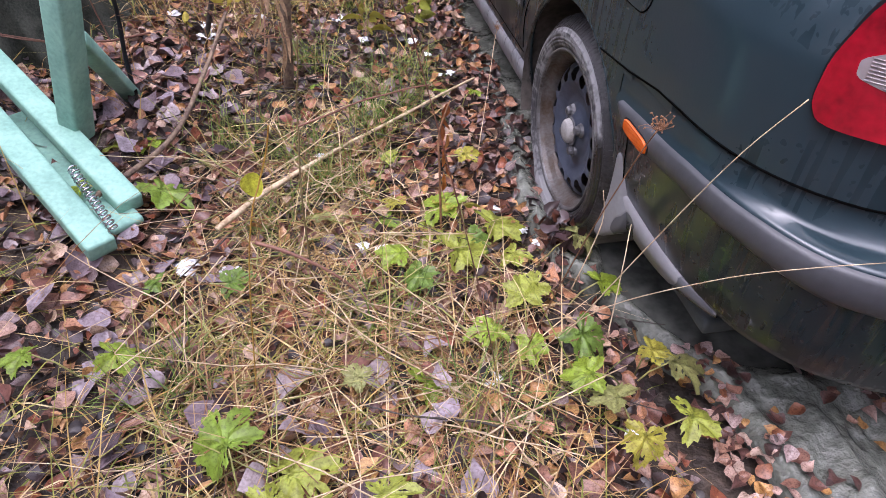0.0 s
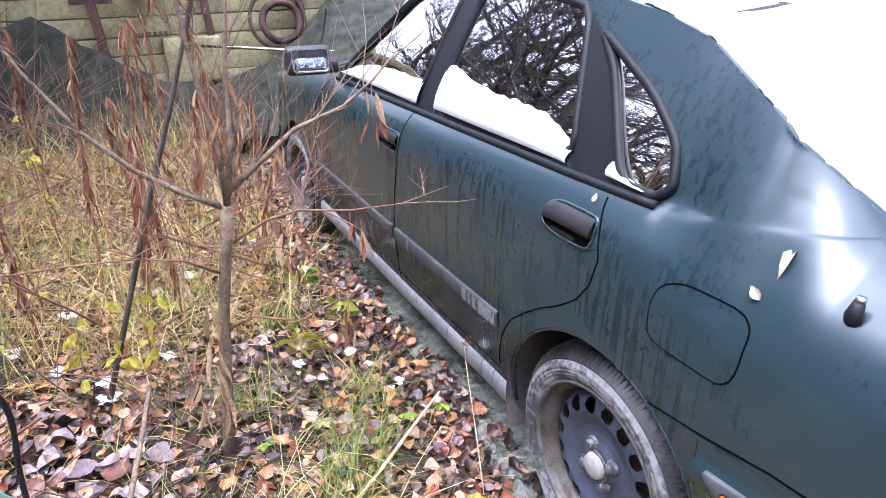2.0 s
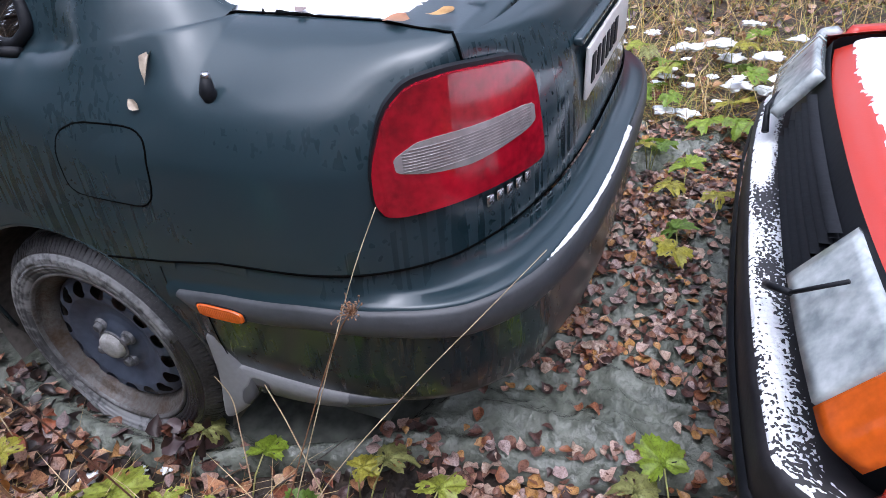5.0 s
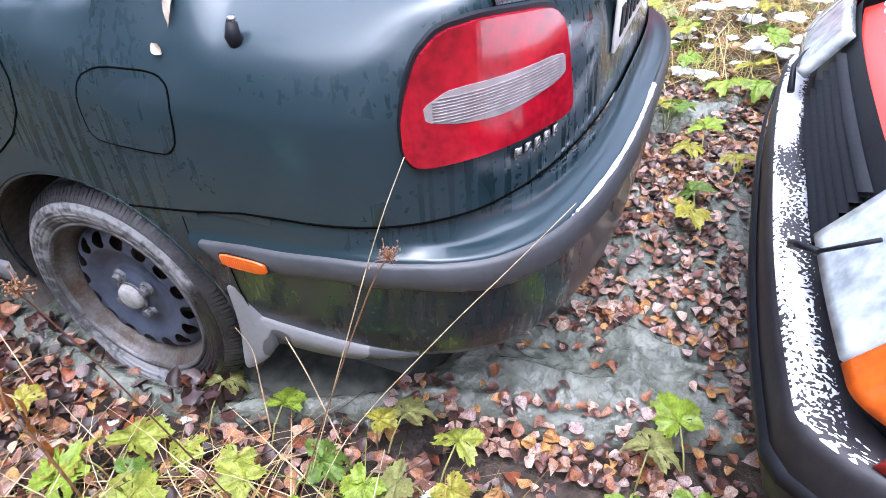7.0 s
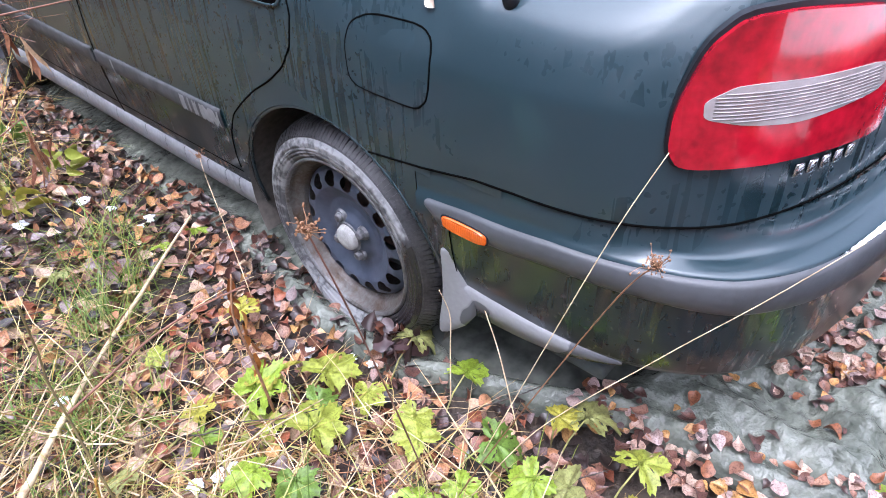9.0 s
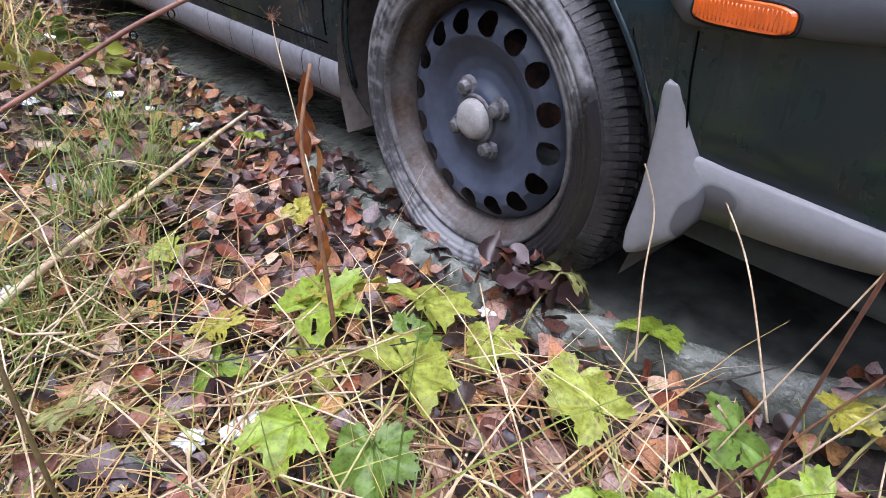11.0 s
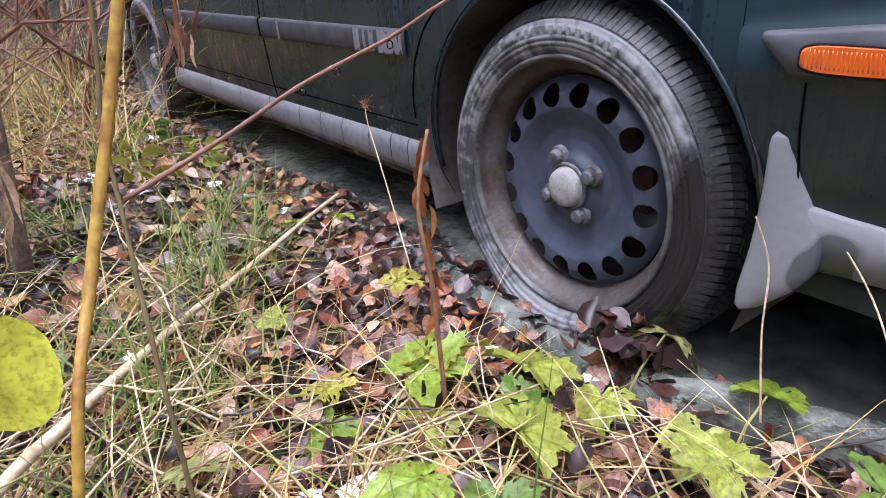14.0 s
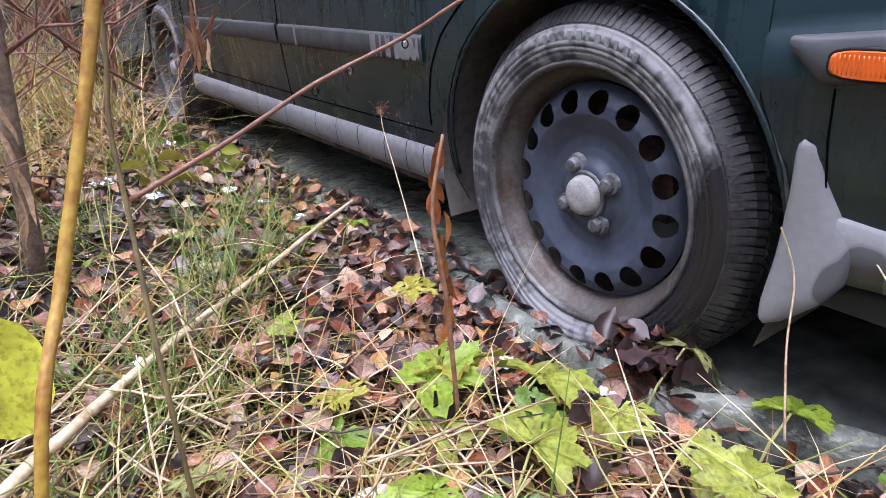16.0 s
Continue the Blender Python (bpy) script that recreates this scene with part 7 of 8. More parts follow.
stalk("hose", [(-2.1, 0.5, 0.7), (-2.06, 0.53, 0.62), (-2.05, 0.58, 0.50), (-2.08, 0.62, 0.30), (-2.09, 0.63, 0.12)], 0.007, 0.007, M_BLACK, "dark rubber hose hanging from the stand", "hose")
drape("dark_sheet", [(-2.9, 0.5, 0.75), (-2.6, 0.9, 0.7), (-2.4, 1.2, 0.62), (-2.3, 1.5, 0.5)], [(-2.75, 0.35, 0.18), (-2.45, 0.7, 0.18), (-2.25, 1.0, 0.18), (-2.15, 1.35, 0.18)], "dark green torn netting heaped by the stand", n=40, m=20, seed=12.0, sag=0.05)


# ---- dead willowherb stalks with hanging leaves ----
def dead_stalk_meshes(seed):
    rnd = random.Random(seed)
    h = rnd.uniform(0.65, 1.2)
    pts = [Vector((0, 0, -0.05))]
    d = Vector((rnd.uniform(-0.15, 0.15), rnd.uniform(-0.15, 0.15), 1)).normalized()
    for k in range(7):
        d = (d + Vector((rnd.uniform(-1, 1), rnd.uniform(-1, 1), 0)) * 0.07).normalized()
        pts.append(pts[-1] + d * h / 7)
    SV, SF = [], []
    tube(SV, SF, pts, [0.0055 - 0.0005 * k for k in range(8)], 5)
    LV, LF = [], []
    for k in range(95):
        t = min(rnd.choice((0.45, 0.7, 0.95)) + rnd.gauss(0, 0.09), 1.0) * 7
        i = min(int(t), 6)
        p = pts[i].lerp(pts[i + 1], t - i)
        a = rnd.uniform(0, 6.28)
        curl_leaf(LV, LF, p, (math.cos(a) * 0.35, math.sin(a) * 0.35, rnd.uniform(-1.0, -0.4)), rnd.uniform(0.05, 0.12), rnd.uniform(0.007, 0.016), rnd, 0.6)
    return mesh_of("stem", SV, SF, M_DRYSTEM), mesh_of("withered_leaves", LV, LF, M_DRYLEAF)


stalk_meshes = [dead_stalk_meshes(70 + k) for k in range(5)]
rnd = random.Random(21)
spots = [(-1.25, 2.05), (-1.12, 2.3), (-1.3, 1.75), (-1.75, 1.6), (-1.9, 1.9), (-1.5, 2.4), (-1.62, 1.45), (-2.1, 1.5), (-1.05, 2.6)]
while len(spots) < 30:
    x, y = rnd.uniform(-3.9, -1.05), rnd.uniform(1.7, 4.3)
    if x > -1.35 and y < 1.7:
        continue
    spots.append((x, y))
for k, (x, y) in enumerate(spots):
    st = thing("dead_stalk", "dead brown willowherb stalk with withered hanging leaves", "dry plant", group="dead stalks in the grass")
    st.matrix_world = pose(x, y, ground_z(x, y), rnd.uniform(-10, 10), rnd.uniform(-10, 10), rnd.uniform(0, 360))
    for nm, me in zip(("stem", "withered_leaves"), stalk_meshes[k % 5]):
        ob = new(nm, me)
        ob.parent = st
# bare criss-crossing twigs among them
V, F = [], []
for k in range(110):
    x, y = rnd.uniform(-3.6, -1.15), rnd.uniform(0.9, 4.0)
    p = Vector((x, y, ground_z(x, y) + rnd.uniform(0, 0.4)))
    branch(V, F, p, Vector((rnd.uniform(-1, 1), rnd.uniform(-1, 1), rnd.uniform(0.0, 1.0))).normalized(), rnd.uniform(0.4, 1.1), rnd.uniform(0.002, 0.005), 1, rnd, n=4)
tagged(part("dry_twigs", (V, F), M_TWIG), "tangle of thin bare twigs in the grass", "twigs", kind="stuff")

# low yellow-leaved suckers at the back of the bank
rnd = random.Random(77)
for x, y, h in ((-2.35, 1.75, 0.55), (-2.05, 2.45, 0.75), (-2.75, 1.3, 0.45), (-1.75, 1.25, 0.32), (-2.6, 2.9, 0.9), (-1.95, 0.95, 0.30), (-3.0, 2.1, 0.6)):
    su = thing("sucker", "thin shoot with a few yellow-green leaves", "plant", group="yellow-leaved shoots", at=(x, y, ground_z(x, y)))
    V, F = [], []
    lean_to = Vector((rnd.uniform(-0.12, 0.12), rnd.uniform(-0.12, 0.12), h))
    tube(V, F, [(0, 0, -0.03), lean_to * 0.5, lean_to], [0.004, 0.003, 0.0015], 5)
    part("stem", (V, F), M_OLIVE, su)
    for _ in range(11):
        V, F = [], []
        a = rnd.uniform(0, 6.28)
        curl_leaf(V, F, lean_to * rnd.uniform(0.35, 1.0), (math.cos(a), math.sin(a), rnd.uniform(-0.5, 0.5)), rnd.uniform(0.035, 0.06), 0.028, rnd, 0.15)
        part("leaf", (V, F), M_YELLOWLEAF, su)


# ---- lobed green leaves of low plants ----
def lobed_leaf(size, seed, curl=0.25):
    """A five-lobed leaf with toothed rim, veins folded in, and holes eaten out of some."""
    rnd = random.Random(seed)
    rings, n = 5, 60
    V = [(0, 0, 0)]
    outline = []
    for k in range(n):
        a = 2 * math.pi * k / n
        lobe = 0
        for c, w, h in ((0, 0.40, 1.0), (1.05, 0.38, 0.90), (-1.05, 0.38, 0.90), (2.05, 0.36, 0.70), (-2.05, 0.36, 0.70)):
            dlt = (a - c + math.pi) % (2 * math.pi) - math.pi
            lobe = max(lobe, h * math.exp(-(dlt / w) ** 2 * 0.55))
        r = 0.50 + 0.50 * lobe
        r *= 1 + 0.06 * (1 if k % 2 else -1) + rnd.uniform(-0.04, 0.04) + 0.16 * noise.noise((math.cos(a) * 1.3, math.sin(a) * 1.3, seed * 3.7))
        dlt = abs((a - math.pi + math.pi) % (2 * math.pi) - math.pi)
        back = abs(abs((a + math.pi) % (2 * math.pi) - math.pi) - math.pi)
        r *= 0.25 + 0.75 * smoothstep(back / 0.45)
        outline.append(r * size * 0.5)
    ph = rnd.uniform(0, 6)
    for i in range(1, rings + 1):
        for k in range(n):
            a = 2 * math.pi * k / n
            r = outline[k] * i / rings
            vein = min(abs((a - c + math.pi) % (2 * math.pi) - math.pi) for c in (0, 1.05, -1.05, 2.05, -2.05))
            z = size * (0.11 * min(1, vein / 0.4) * (r / size) * 2 - curl * (r / size) ** 2 * (1 + 0.8 * math.sin(2 * a + ph)) + 0.03 * noise.noise((r * 40 + seed, a * 1.5, 0)))
            V.append((r * math.cos(a) + size * 0.10, r * math.sin(a), z))
    F = []
    eaten = set()
    for _ in range(rnd.choice((3, 6, 12, 20))):
        eaten.add((rnd.randrange(2, rings), rnd.randrange(n)))
    for k in range(n):
        F.append((0, 1 + k, 1 + (k + 1) % n))
    for i in range(1, rings):
        for k in range(n):
            if (i, k) in eaten:
                continue
            a, b = 1 + (i - 1) * n + k, 1 + (i - 1) * n + (k + 1) % n
            F.append((a, a + n, b + n, b))
    return V, F


leaf_meshes = [mesh_of("lobed_leaf", *lobed_leaf(1.0, 200 + k, 0.15 + 0.55 * (k % 5) / 4), M_GREENLEAF) for k in range(16)]


def low_plant(x, y, z, sizes, seed, label="low plant with lime-green lobed leaves", tilt=26):
    rnd = random.Random(seed)
    base = Vector((x, y, ground_z(x, y)))
    pl = thing("low_plant", label, "plant", group="green plants among the leaves")
    pl.location = base
    z = base.z + (z - base.z) * 0.62
    for k, s in enumerate(sizes):
        a = 2 * math.pi * k / max(1, len(sizes)) + rnd.uniform(-0.5, 0.5)
        reach = (0.0 if len(sizes) == 1 else rnd.uniform(0.03, 0.10)) + 0.01
        top = Vector((reach * math.cos(a), reach * math.sin(a), max(0.03, z - base.z + rnd.uniform(-0.02, 0.03))))
        V, F = [], []
        tube(V, F, [(0, 0, -0.01), top * 0.5 + Vector((0, 0, 0.015)), top], [0.0024, 0.002, 0.0018], 5)
        part("leaf_stem", (V, F), M_GREENSTEM, pl)
        ob = new("leaf", leaf_meshes[rnd.randrange(16)])
        ob.parent = pl
        ob.matrix_local = Matrix.Translation(top) @ pose(0, 0, 0, rnd.uniform(-tilt, tilt) * 0.8, rnd.uniform(-15, tilt), math.degrees(a) + rnd.uniform(-40, 40)) @ Matrix.Diagonal((s * 1.25, s * rnd.uniform(0.95, 1.3), s * 1.25, 1))
    return pl


for k, (x, y, z, sizes) in enumerate([
    (-1.13, -0.17, 0.20, (0.17, 0.12, 0.10)), (-0.95, -0.24, 0.20, (0.12, 0.09)), (-1.26, -0.32, 0.19, (0.14, 0.10, 0.09)), (-1.06, -0.53, 0.22, (0.12, 0.10, 0.10, 0.08)),
    (-0.86, -0.67, 0.17, (0.13, 0.10)), (-0.90, -0.81, 0.20, (0.12, 0.10, 0.09)), (-0.92, -0.40, 0.18, (0.10, 0.09)), (-1.27, -0.11, 0.17, (0.13, 0.09)), (-0.83, -0.64, 0.15, (0.09,)),
    (-1.26, -0.14, 0.15, (0.11,)), (-1.38, -0.66, 0.18, (0.09, 0.07)), (-2.04, -0.48, 0.19, (0.12, 0.08)), (-1.70, -0.83, 0.20, (0.15, 0.13, 0.10)), (-1.56, -0.90, 0.19, (0.11, 0.09)),
    (-2.05, 0.36, 0.20, (0.10, 0.09)), (-2.02, 0.10, 0.24, (0.15, 0.10)), (-1.84, -0.24, 0.20, (0.09, 0.07)), (-1.43, 0.63, 0.22, (0.07, 0.06)), (-0.99, 0.60, 0.17, (0.07, 0.06)), (-1.18, 0.18, 0.15, (0.09, 0.06)),
    (-1.41, -0.05, 0.18, (0.08, 0.07)), (-0.73, -1.20, 0.17, (0.12, 0.09)), (-0.68, -1.30, 0.17, (0.13, 0.10)), (0.27, -1.22, 0.22, (0.15, 0.13)), (0.60, -1.20, 0.25, (0.16, 0.12, 0.12)), (0.90, -1.05, 0.28, (0.15, 0.13, 0.10)), (1.2, -1.30, 0.30, (0.18, 0.15, 0.13)), (1.35, -1.02, 0.30, (0.15, 0.13, 0.11)),
    (1.65, -1.05, 0.32, (0.16, 0.14)), (1.70, -1.35, 0.32, (0.16, 0.14)), (1.5, -0.7, 0.3, (0.14, 0.12)), (1.9, -0.9, 0.35, (0.16, 0.13)), (2.1, -1.4, 0.35, (0.18, 0.13)), (-1.72, 1.5, 0.25, (0.09, 0.08)), (-2.2, 1.75, 0.3, (0.10, 0.09)), (-2.4, 1.3, 0.3, (0.10, 0.07)),
]):
    low_plant(x, y, z, sizes, 300 + k)
# upright sprouts with oval leaves beside the sill
for k, (x, y) in enumerate([(-1.04, 1.30), (-1.10, 1.62), (-1.28, 1.02)]):
    sp = thing("sprout", "small green sprout with oval leaves by the sill", "plant", group="green sprouts", at=(x, y, ground_z(x, y)))
    rnd = random.Random(50 + k)
    V, F = [], []
    for j in range(8):
        a = j * 2.4
        curl_leaf(V, F, (0.015 * math.cos(a), 0.015 * math.sin(a), 0.05 + 0.012 * j), (math.cos(a), math.sin(a), 0.35), rnd.uniform(0.06, 0.10), 0.042, rnd, 0.12)
    part("sprout_leaves", (V, F), M_GREENLEAF, sp)
    V, F = [], []
    tube(V, F, [(0, 0, -0.02), (0.004, 0, 0.08), (0, 0.004, 0.16)], [0.003, 0.0025, 0.0015], 5)
    part("stem", (V, F), M_GREENSTEM, sp)


# ---- grass ----
def blades(count, region, length, width, lie, seed):
    """Thin arched blades as one sheet of strips."""
    rs = np.random.RandomState(seed)
    V, F = [], []
    made = 0
    while made < count:
        x, y = region(rs)
        if x is None:
            continue
        made += 1
        L = rs.uniform(*length)
        a = rs.uniform(0, 2 * math.pi)
        up = rs.uniform(*lie)
        w = rs.uniform(*width)
        d = np.array([math.cos(a) * math.cos(up), math.sin(a) * math.cos(up), math.sin(up)])
        side = np.array([-math.sin(a), math.cos(a), rs.uniform(-0.4, 0.4)]) * w * 0.5
        p = np.array([x, y, ground_z(x, y) + 0.004])
        s = len(V)
        g = rs.uniform(0.10, 0.34)
        for k in range(6):
            t = k / 5
            V.extend([tuple(p - side * (1 - 0.85 * t)), tuple(p + side * (1 - 0.85 * t))])
            d = d + np.array([rs.uniform(-0.1, 0.1), rs.uniform(-0.1, 0.1), -g])
            d /= np.linalg.norm(d)
            p = p + d * L / 5
            floor = ground_z(p[0], p[1]) + 0.012
            if p[2] < floor:
                p[2] = floor + rs.uniform(0, 0.02)
                d[2] = abs(d[2]) * 0.3
        F.extend([(s + 2 * k, s + 2 * k + 1, s + 2 * k + 3, s + 2 * k + 2) for k in range(5)])
    return V, F


def bank(rs):
    x, y = rs.uniform(-3.2, -0.95), rs.uniform(-1.6, 3.2)
    keep = 0.25 + 1.5 * noise.noise((x * 1.9, y * 1.9, 14)) + 0.25 * smoothstep((-x - 1.15) / 0.35)
    if y > -0.35 and x > -1.25:
        keep -= 0.6
    return (x, y) if rs.rand() < keep else (None, None)


def back_bank(rs):
    return rs.uniform(-4.2, -1.1), rs.uniform(1.2, 4.4)


def right_bank(rs):
    return rs.uniform(1.15, 4.5), rs.uniform(-3.5, 1.2)


tagged(part("straw_grass", blades(2300, bank, (0.14, 0.46), (0.0022, 0.0050), (0.2, 1.25), 1), M_GRASS), "thin dry yellow and green grass lying over the leaves", "grass", kind="stuff")
tagged(part("straw_grass", blades(8500, back_bank, (0.25, 0.7), (0.0025, 0.005), (0.2, 1.4), 2), M_GRASS), "tall dry yellow grass at the back of the bank", "grass", kind="stuff")
def far_verge(rs):
    return rs.uniform(1.0, 2.6), rs.uniform(-2.2, 0.1)


tagged(part("straw_grass", blades(1500, far_verge, (0.15, 0.45), (0.003, 0.006), (0.1, 1.2), 33), M_GRASS), "yellow-green grass tangled round the plants of the far bank", "grass", kind="stuff")
tagged(part("straw_grass", blades(4200, right_bank, (0.25, 0.7), (0.003, 0.006), (0.1, 1.3), 3), M_GRASS), "dry yellow grass on the far bank", "grass", kind="stuff")
TUFTS = [(-1.30, 0.42), (-1.22, 0.50), (-1.36, 0.30), (-1.45, 0.10), (-1.55, 0.25), (-1.15, 0.75), (-1.62, -0.05), (-1.40, -0.45), (-1.75, 0.35), (-1.5, 0.85), (-1.85, -0.55), (-1.3, 1.3), (-1.6, 1.7), (-1.2, -0.7)]


def tuft(rs):
    cx, cy = TUFTS[rs.randint(len(TUFTS))]
    return cx + rs.normal(0, 0.05), cy + rs.normal(0, 0.05)


tagged(part("grass_tufts", blades(1300, tuft, (0.10, 0.28), (0.0025, 0.0045), (0.5, 1.4), 4), M_TUFT), "tufts of fresh green grass between the leaves", "grass", kind="stuff")


def low_bank(rs):
    x, y = rs.uniform(-1.95, -1.08), rs.uniform(-1.05, -0.12)
    return (x, y) if rs.rand() < 0.55 + 1.2 * noise.noise((x * 3, y * 3, 5)) and x < -1.08 - 0.2 * smoothstep((y + 0.45) / 0.3) else (None, None)


tagged(part("straw_grass", blades(800, low_bank, (0.10, 0.30), (0.0020, 0.0042), (0.1, 1.1), 22), M_GRASS), "short matted yellow-green grass between the leaves", "grass", kind="stuff")


# long dry straws lying criss-cross before the wheel
def near_bank(rs):
    x, y = rs.uniform(-1.85, -1.05), rs.uniform(-1.0, 0.30)
    return (x, y) if x < -1.04 - 0.22 * smoothstep((y + 0.25) / 0.3) else (None, None)


tagged(part("straw_grass", blades(1000, near_bank, (0.18, 0.52), (0.0020, 0.0048), (0.05, 0.75), 12), M_STRAWS), "long pale straws lying criss-cross over the leaves", "grass", kind="stuff")


# ---- fallen leaves ----
def litter_leaf(rs, size, curl):
    """A fallen birch or aspen leaf: toothed rim, pointed tip, folded along its rib and curled."""
    t = np.array([0, 0.06, 0.16, 0.30, 0.45, 0.60, 0.74, 0.87, 1.0])
    w = np.array([0, 0.40, 0.80, 0.98, 0.92, 0.70, 0.46, 0.20, 0]) * rs.uniform(0.30, 0.46)
    fold, roll, twist = rs.uniform(0.05, 0.6) * curl, rs.uniform(-1.1, 1.1) * curl, rs.uniform(-0.8, 0.8) * curl
    bend, lip = rs.uniform(-0.12, 0.12), rs.uniform(-0.5, 1.0) * curl
    rows = []
    for a, b in zip(t, w):
        zc, yc = roll * (a - 0.5) ** 2, bend * math.sin(math.pi * a)
        if b == 0:
            rows.append([(a - 0.5, yc, zc)])
            continue
        row = []
        for side in (1, 0.55, 0, -0.55, -1):
            jag = 1 + rs.uniform(-0.13, 0.10) * (abs(side) == 1)
            q = b * side * jag
            row.append((a - 0.5 + rs.uniform(-0.02, 0.02) * abs(side), yc + q, zc + fold * abs(q) + lip * q * q * 1.6 + twist * q * (a - 0.5) + rs.uniform(-0.012, 0.012)))
        rows.append(row)
    V = [p for row in rows for p in row]
    F = [(0, 2 + k, 1 + k) for k in range(4)]
    for k in range(6):
        for c in range(4):
            a = 1 + 5 * k + c
            F.append((a, a + 1, a + 6, a + 5))
    F.extend([(31 + c, 32 + c, 36) for c in range(4)])
    return np.array(V) * size, F


LEAVES = [litter_leaf(np.random.RandomState(900 + k), 1.0, 0.5 + 0.8 * (k % 4) / 3) for k in range(24)]


def turn_matrix(rs, tilt):
    return np.array(Euler((rs.normal(0, tilt), rs.normal(0, tilt), rs.uniform(0, 6.283))).to_matrix())


def scatter(count, place, size, tilt, seed, lift=0.02):
    rs = np.random.RandomState(seed)
    V, F = [], []
    made = 0
    while made < count:
        spot = place(rs)
        if spot is None:
            continue
        made += 1
        x, y, z = spot
        lv, lf = LEAVES[rs.randint(24)]
        pts = (lv * rs.uniform(*size)) @ turn_matrix(rs, tilt).T + np.array([x, y, z + 0.008 + rs.rand() ** 2 * lift])
        s = len(V)
        V.extend(map(tuple, pts))
        F.extend([tuple(s + i for i in f) for f in lf])
    return V, F


def on_bank(rs):
    x, y = rs.uniform(-2.9, -0.78), rs.uniform(-1.7, 3.6)
    if x > tarp_edge(y) + 0.10:
        return None
    return x, y, ground_z(x, y) + (0.02 if x > tarp_edge(y) else 0.0)


def on_tarp(rs):
    x, y = rs.uniform(-0.75, 1.25), rs.uniform(-2.2, -0.62)
    keep = 0.50 + 1.7 * noise.noise((x * 3.3, y * 3.3, 33)) + 0.40 * smoothstep((x + 0.35) / 0.5) - 0.6 * (tarp_z(x, y) - ground_z(x, y) > 0.085) - 1.0 * pool_depth(x, y)
    if x < -0.35 and y > -0.95:
        keep -= 0.3
    return (x, y, tarp_z(x, y)) if rs.rand() < keep else None


def far_ground(rs):
    x, y = rs.uniform(-4.5, 5.0), rs.uniform(-4.0, 4.8)
    if -2.6 < x < 1.3 and -2.0 < y < 3.4:
        return None
    return x, y, ground_z(x, y)


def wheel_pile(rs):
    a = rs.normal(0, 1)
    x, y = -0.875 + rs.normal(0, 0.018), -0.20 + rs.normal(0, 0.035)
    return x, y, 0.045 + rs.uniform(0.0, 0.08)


tagged(part("fallen_leaves", scatter(17000, on_bank, (0.024, 0.060), 0.48, 5, 0.035), M_LITTER), "thick wet layer of brown and pinkish fallen leaves", "fallen leaves", kind="stuff")
tagged(part("fallen_leaves", scatter(6600, on_tarp, (0.020, 0.046), 0.24, 6, 0.012), M_TARPLEAF), "brown fallen leaves lying on the tarpaulin", "fallen leaves", kind="stuff")
tagged(part("fallen_leaves", scatter(9000, far_ground, (0.04, 0.08), 0.4, 7, 0.03), M_LITTER), "fallen leaves over the far ground", "fallen leaves", kind="stuff")
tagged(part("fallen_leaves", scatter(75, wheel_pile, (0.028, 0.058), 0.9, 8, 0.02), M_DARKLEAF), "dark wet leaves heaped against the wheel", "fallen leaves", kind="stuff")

def big_spots(rs):
    x, y = rs.uniform(-2.6, -1.25), rs.uniform(-1.5, 0.9)
    if y > -0.55 and x > -1.75:
        return None
    return x, y, ground_z(x, y) + 0.012


tagged(part("fallen_leaves", scatter(340, big_spots, (0.055, 0.10), 0.3, 15, 0.04), M_BIGLEAF), "large lilac-grey fallen aspen leaves", "fallen leaves", kind="stuff")

def lying_stems(count, region, length, thick, seed, rise=0.25):
    """Broken stems and twigs lying across one another."""
    rs = np.random.RandomState(seed)
    V, F = [], []
    made = 0
    while made < count:
        x, y = region(rs)
        if x is None:
            continue
        made += 1
        L, a, r = rs.uniform(*length), rs.uniform(0, 6.283), rs.uniform(*thick)
        lift = rs.uniform(0.012, 0.05)
        slope = rs.uniform(0, rise)
        pts = []
        for k in range(5):
            t = k / 4
            px, py = x + L * t * math.cos(a) + rs.normal(0, 0.012 * L), y + L * t * math.sin(a) + rs.normal(0, 0.012 * L)
            pts.append((px, py, ground_z(px, py) + lift + slope * L * t + rs.normal(0, 0.01 * L)))
        tube(V, F, pts, [r * (1 - 0.5 * k / 4) for k in range(5)], 4)
    return V, F


tagged(part("lying_stems", lying_stems(300, near_bank, (0.08, 0.32), (0.0009, 0.0024), 61), M_DRYSTEM), "broken brown stems lying among the leaves", "twigs", kind="stuff")
tagged(part("lying_stems", lying_stems(150, near_bank, (0.12, 0.42), (0.0012, 0.0026), 62, 0.5), M_STRAW), "pale broken straws lying among the leaves", "twigs", kind="stuff")
tagged(part("lying_stems", lying_stems(260, bank, (0.10, 0.40), (0.0010, 0.0030), 63), M_DARKBARK), "dark rotting twigs lying among the leaves", "twigs", kind="stuff")
tagged(part("lying_stems", lying_stems(60, near_bank, (0.10, 0.26), (0.0016, 0.0028), 64, 0.7), M_GREENSTEM), "pale green stalks lying among the plants", "stalks", kind="stuff")

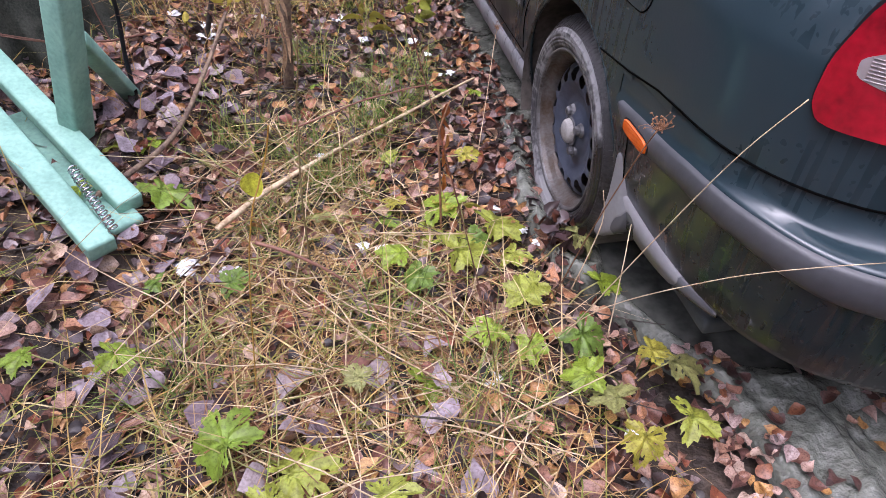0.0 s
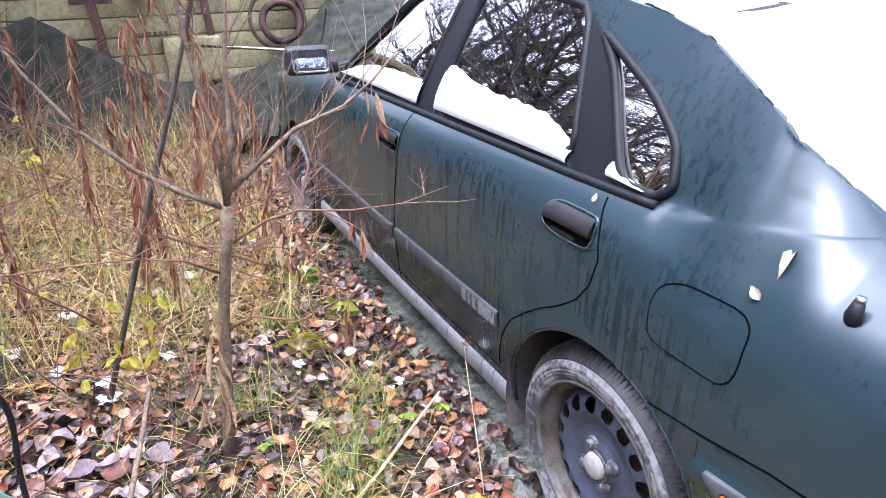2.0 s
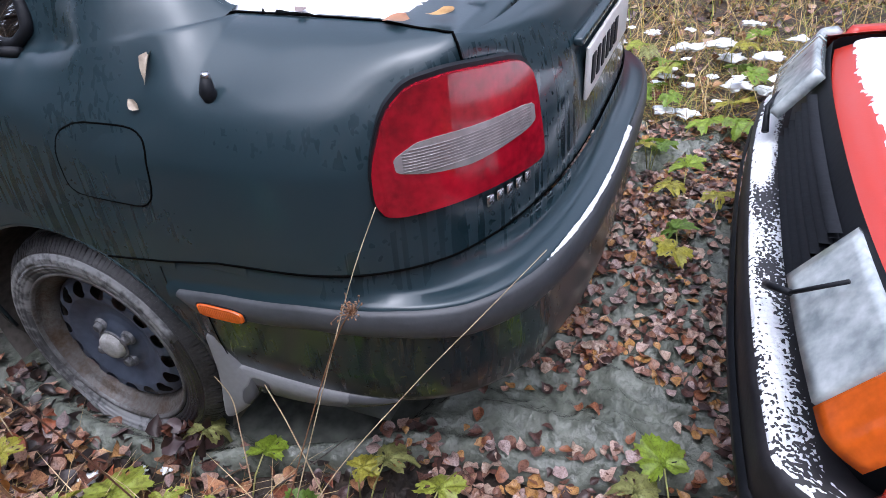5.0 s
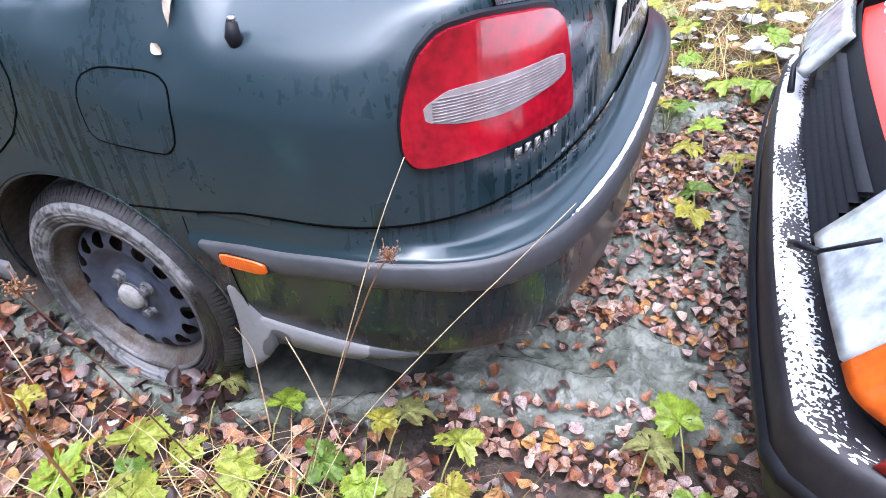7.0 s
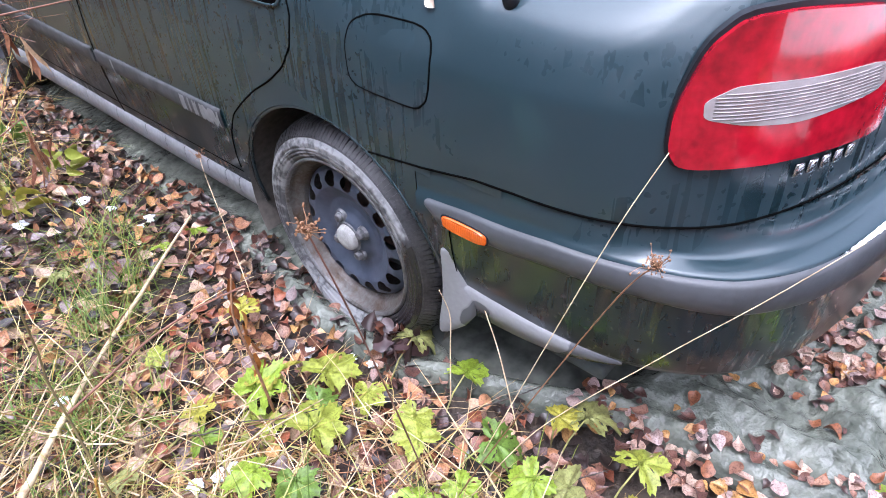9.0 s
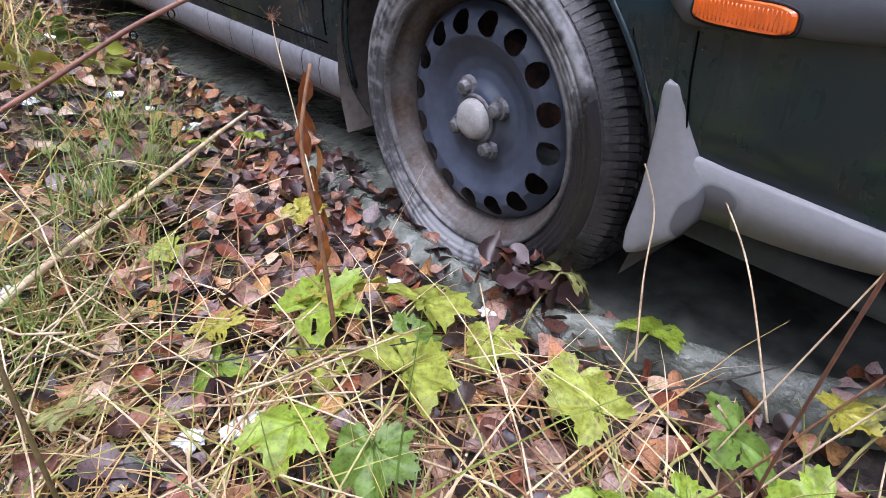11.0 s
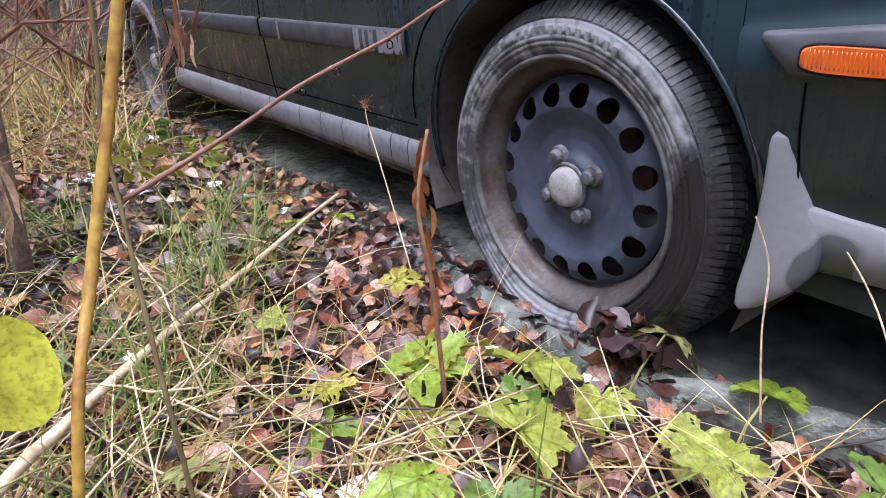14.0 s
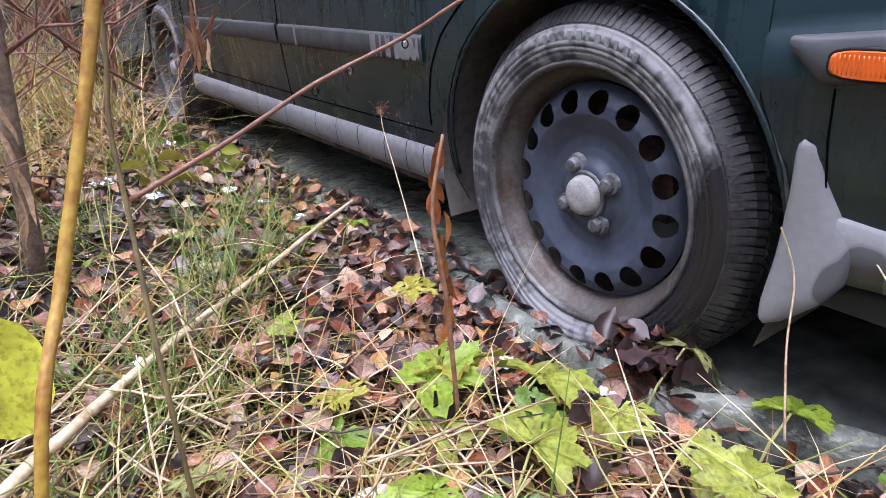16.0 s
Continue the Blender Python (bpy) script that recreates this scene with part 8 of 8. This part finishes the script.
# bits of snow on leaves
def snow_bit(x, y, z, r, seed):
    rs = np.random.RandomState(seed)
    bm = bmesh.new()
    bmesh.ops.create_icosphere(bm, subdivisions=3, radius=r)
    for v in bm.verts:
        k = 1 + 0.9 * noise.noise(v.co * (1.6 / r) + Vector((seed, 0, 0))) + 0.45 * noise.noise(v.co * (5 / r))
        v.co = Vector((v.co.x * k * rs.uniform(0.9, 1.1), v.co.y * k, v.co.z * 0.22 * k + 0.25 * r * noise.noise((v.co.x * 1.5 / r, v.co.y * 1.5 / r, seed))))
    placed(bm, Matrix.Translation((x, y, z)))
    ob = part("snow_patch", bm, M_SNOW)
    tagged(ob, "small patch of white snow on the leaves", "snow", group="snow patches on the ground")


rs = np.random.RandomState(77)
spots = [(-1.18, -0.66, 0.030), (-1.02, -0.03, 0.03), (-0.98, 0.86, 0.03), (-0.97, 0.92, 0.025), (-1.03, 0.80, 0.02), (-1.35, -0.20, 0.035), (-1.07, -0.57, 0.03), (-1.86, -0.18, 0.045), (-1.75, -0.22, 0.035), (-1.9, 1.06, 0.05), (-2.2, 1.46, 0.06), (-2.05, 1.30, 0.04), (-1.38, 1.18, 0.04), (-1.30, 0.98, 0.03), (-1.05, 1.85, 0.05), (-1.7, 1.25, 0.04), (-0.96, -0.12, 0.022), (-0.90, -0.80, 0.03), (-2.3, 0.9, 0.04), (-2.0, 1.7, 0.06), (-1.55, 1.9, 0.05), (-1.2, 2.1, 0.05)]
spots += [(-0.955, -0.118, 0.022), (-0.925, -0.17, 0.02), (-1.41, -0.178, 0.026), (-0.98, -0.515, 0.022), (-1.50, 0.22, 0.022), (-1.10, 1.03, 0.035), (-1.05, 0.96, 0.025), (-1.90, 1.15, 0.05)]
for k in range(48):
    spots.append((rs.uniform(1.1, 2.6), rs.uniform(-1.7, -0.4), rs.choice((0.02, 0.025, 0.03, 0.045, 0.065))))
for k, (x, y, r) in enumerate(spots):
    up = 0.034 if x < 0 else rs.uniform(0.05, 0.2)
    snow_bit(x, y, ground_z(x, y) + up, r * (0.62 if x < 0 else 0.9), 500 + k)

# single leaves stuck to the saloon's paint and lying on its snow
def stick_leaf(at, n, s, mat, slim=1.0):
    lv, lf = LEAVES[(int(s * 1000)) % 24]
    n = Vector(n).normalized()
    m = np.array(n.to_track_quat("Z", "Y").to_matrix()) @ np.array(Euler((0, 0, s * 77)).to_matrix())
    pts = (lv * s * np.array([1.0, slim, 0.5])) @ m.T + np.array(at) + np.array(n) * 0.004
    tagged(part("stuck_leaf", ([tuple(p) for p in pts], lf), mat), "small fallen leaf stuck to the wet car", "leaf", group="leaves on the car")


for y, z, s, slim in ((-0.325, 0.930, 0.034, 0.8), (-0.345, 0.985, 0.062, 0.42), (0.10, 0.966, 0.024, 0.9)):
    stick_leaf(on_side(y, z), (-0.75, 0, 0.65), s, M_PALELEAF, slim)
for x, y, s in ((-0.625, -0.40, 0.045), (-0.62, -0.56, 0.032), (-0.62, -0.74, 0.045), (-0.58, -0.80, 0.05), (-0.45, -0.82, 0.05), (-0.50, -0.79, 0.03)):
    stick_leaf((x, y, boot_z(x, y) + 0.006), (-0.1, 0, 1), s, M_LITTER_ONE)
for x, y, s in ((-0.298, -0.489, 0.045), (-0.16, -0.55, 0.04), (-0.35, -0.68, 0.03), (-0.05, -0.40, 0.03), (0.1, -0.5, 0.035), (-0.42, -0.60, 0.02), (-0.10, -0.62, 0.018), (0.22, -0.62, 0.025), (-0.25, -0.60, 0.016), (0.05, -0.66, 0.02), (0.30, -0.45, 0.022)):
    stick_leaf((x, y, body_top(x, y) + 0.024), (0, -0.1, 1), s, M_LITTER_ONE)

# the nearest fallen leaves, one by one
lone = [mesh_of("leaf", [tuple(p) for p in lv], lf, M_LITTER_ONE) for lv, lf in LEAVES]
rs = np.random.RandomState(9)
made = 0
while made < 290:
    x, y = rs.uniform(-1.45, -0.84), rs.uniform(-0.85, 0.75)
    if x > tarp_edge(y) + 0.05:
        continue
    made += 1
    s = rs.uniform(0.03, 0.062)
    ob = new("leaf", lone[rs.randint(24)])
    ob.parent = GROUND
    ob.matrix_world = Matrix.Translation((x, y, ground_z(x, y) + 0.014 + rs.rand() * 0.03)) @ Euler((rs.normal(0, 0.4), rs.normal(0, 0.4), rs.uniform(0, 6.28))).to_matrix().to_4x4() @ Matrix.Diagonal((s, s, s, 1))
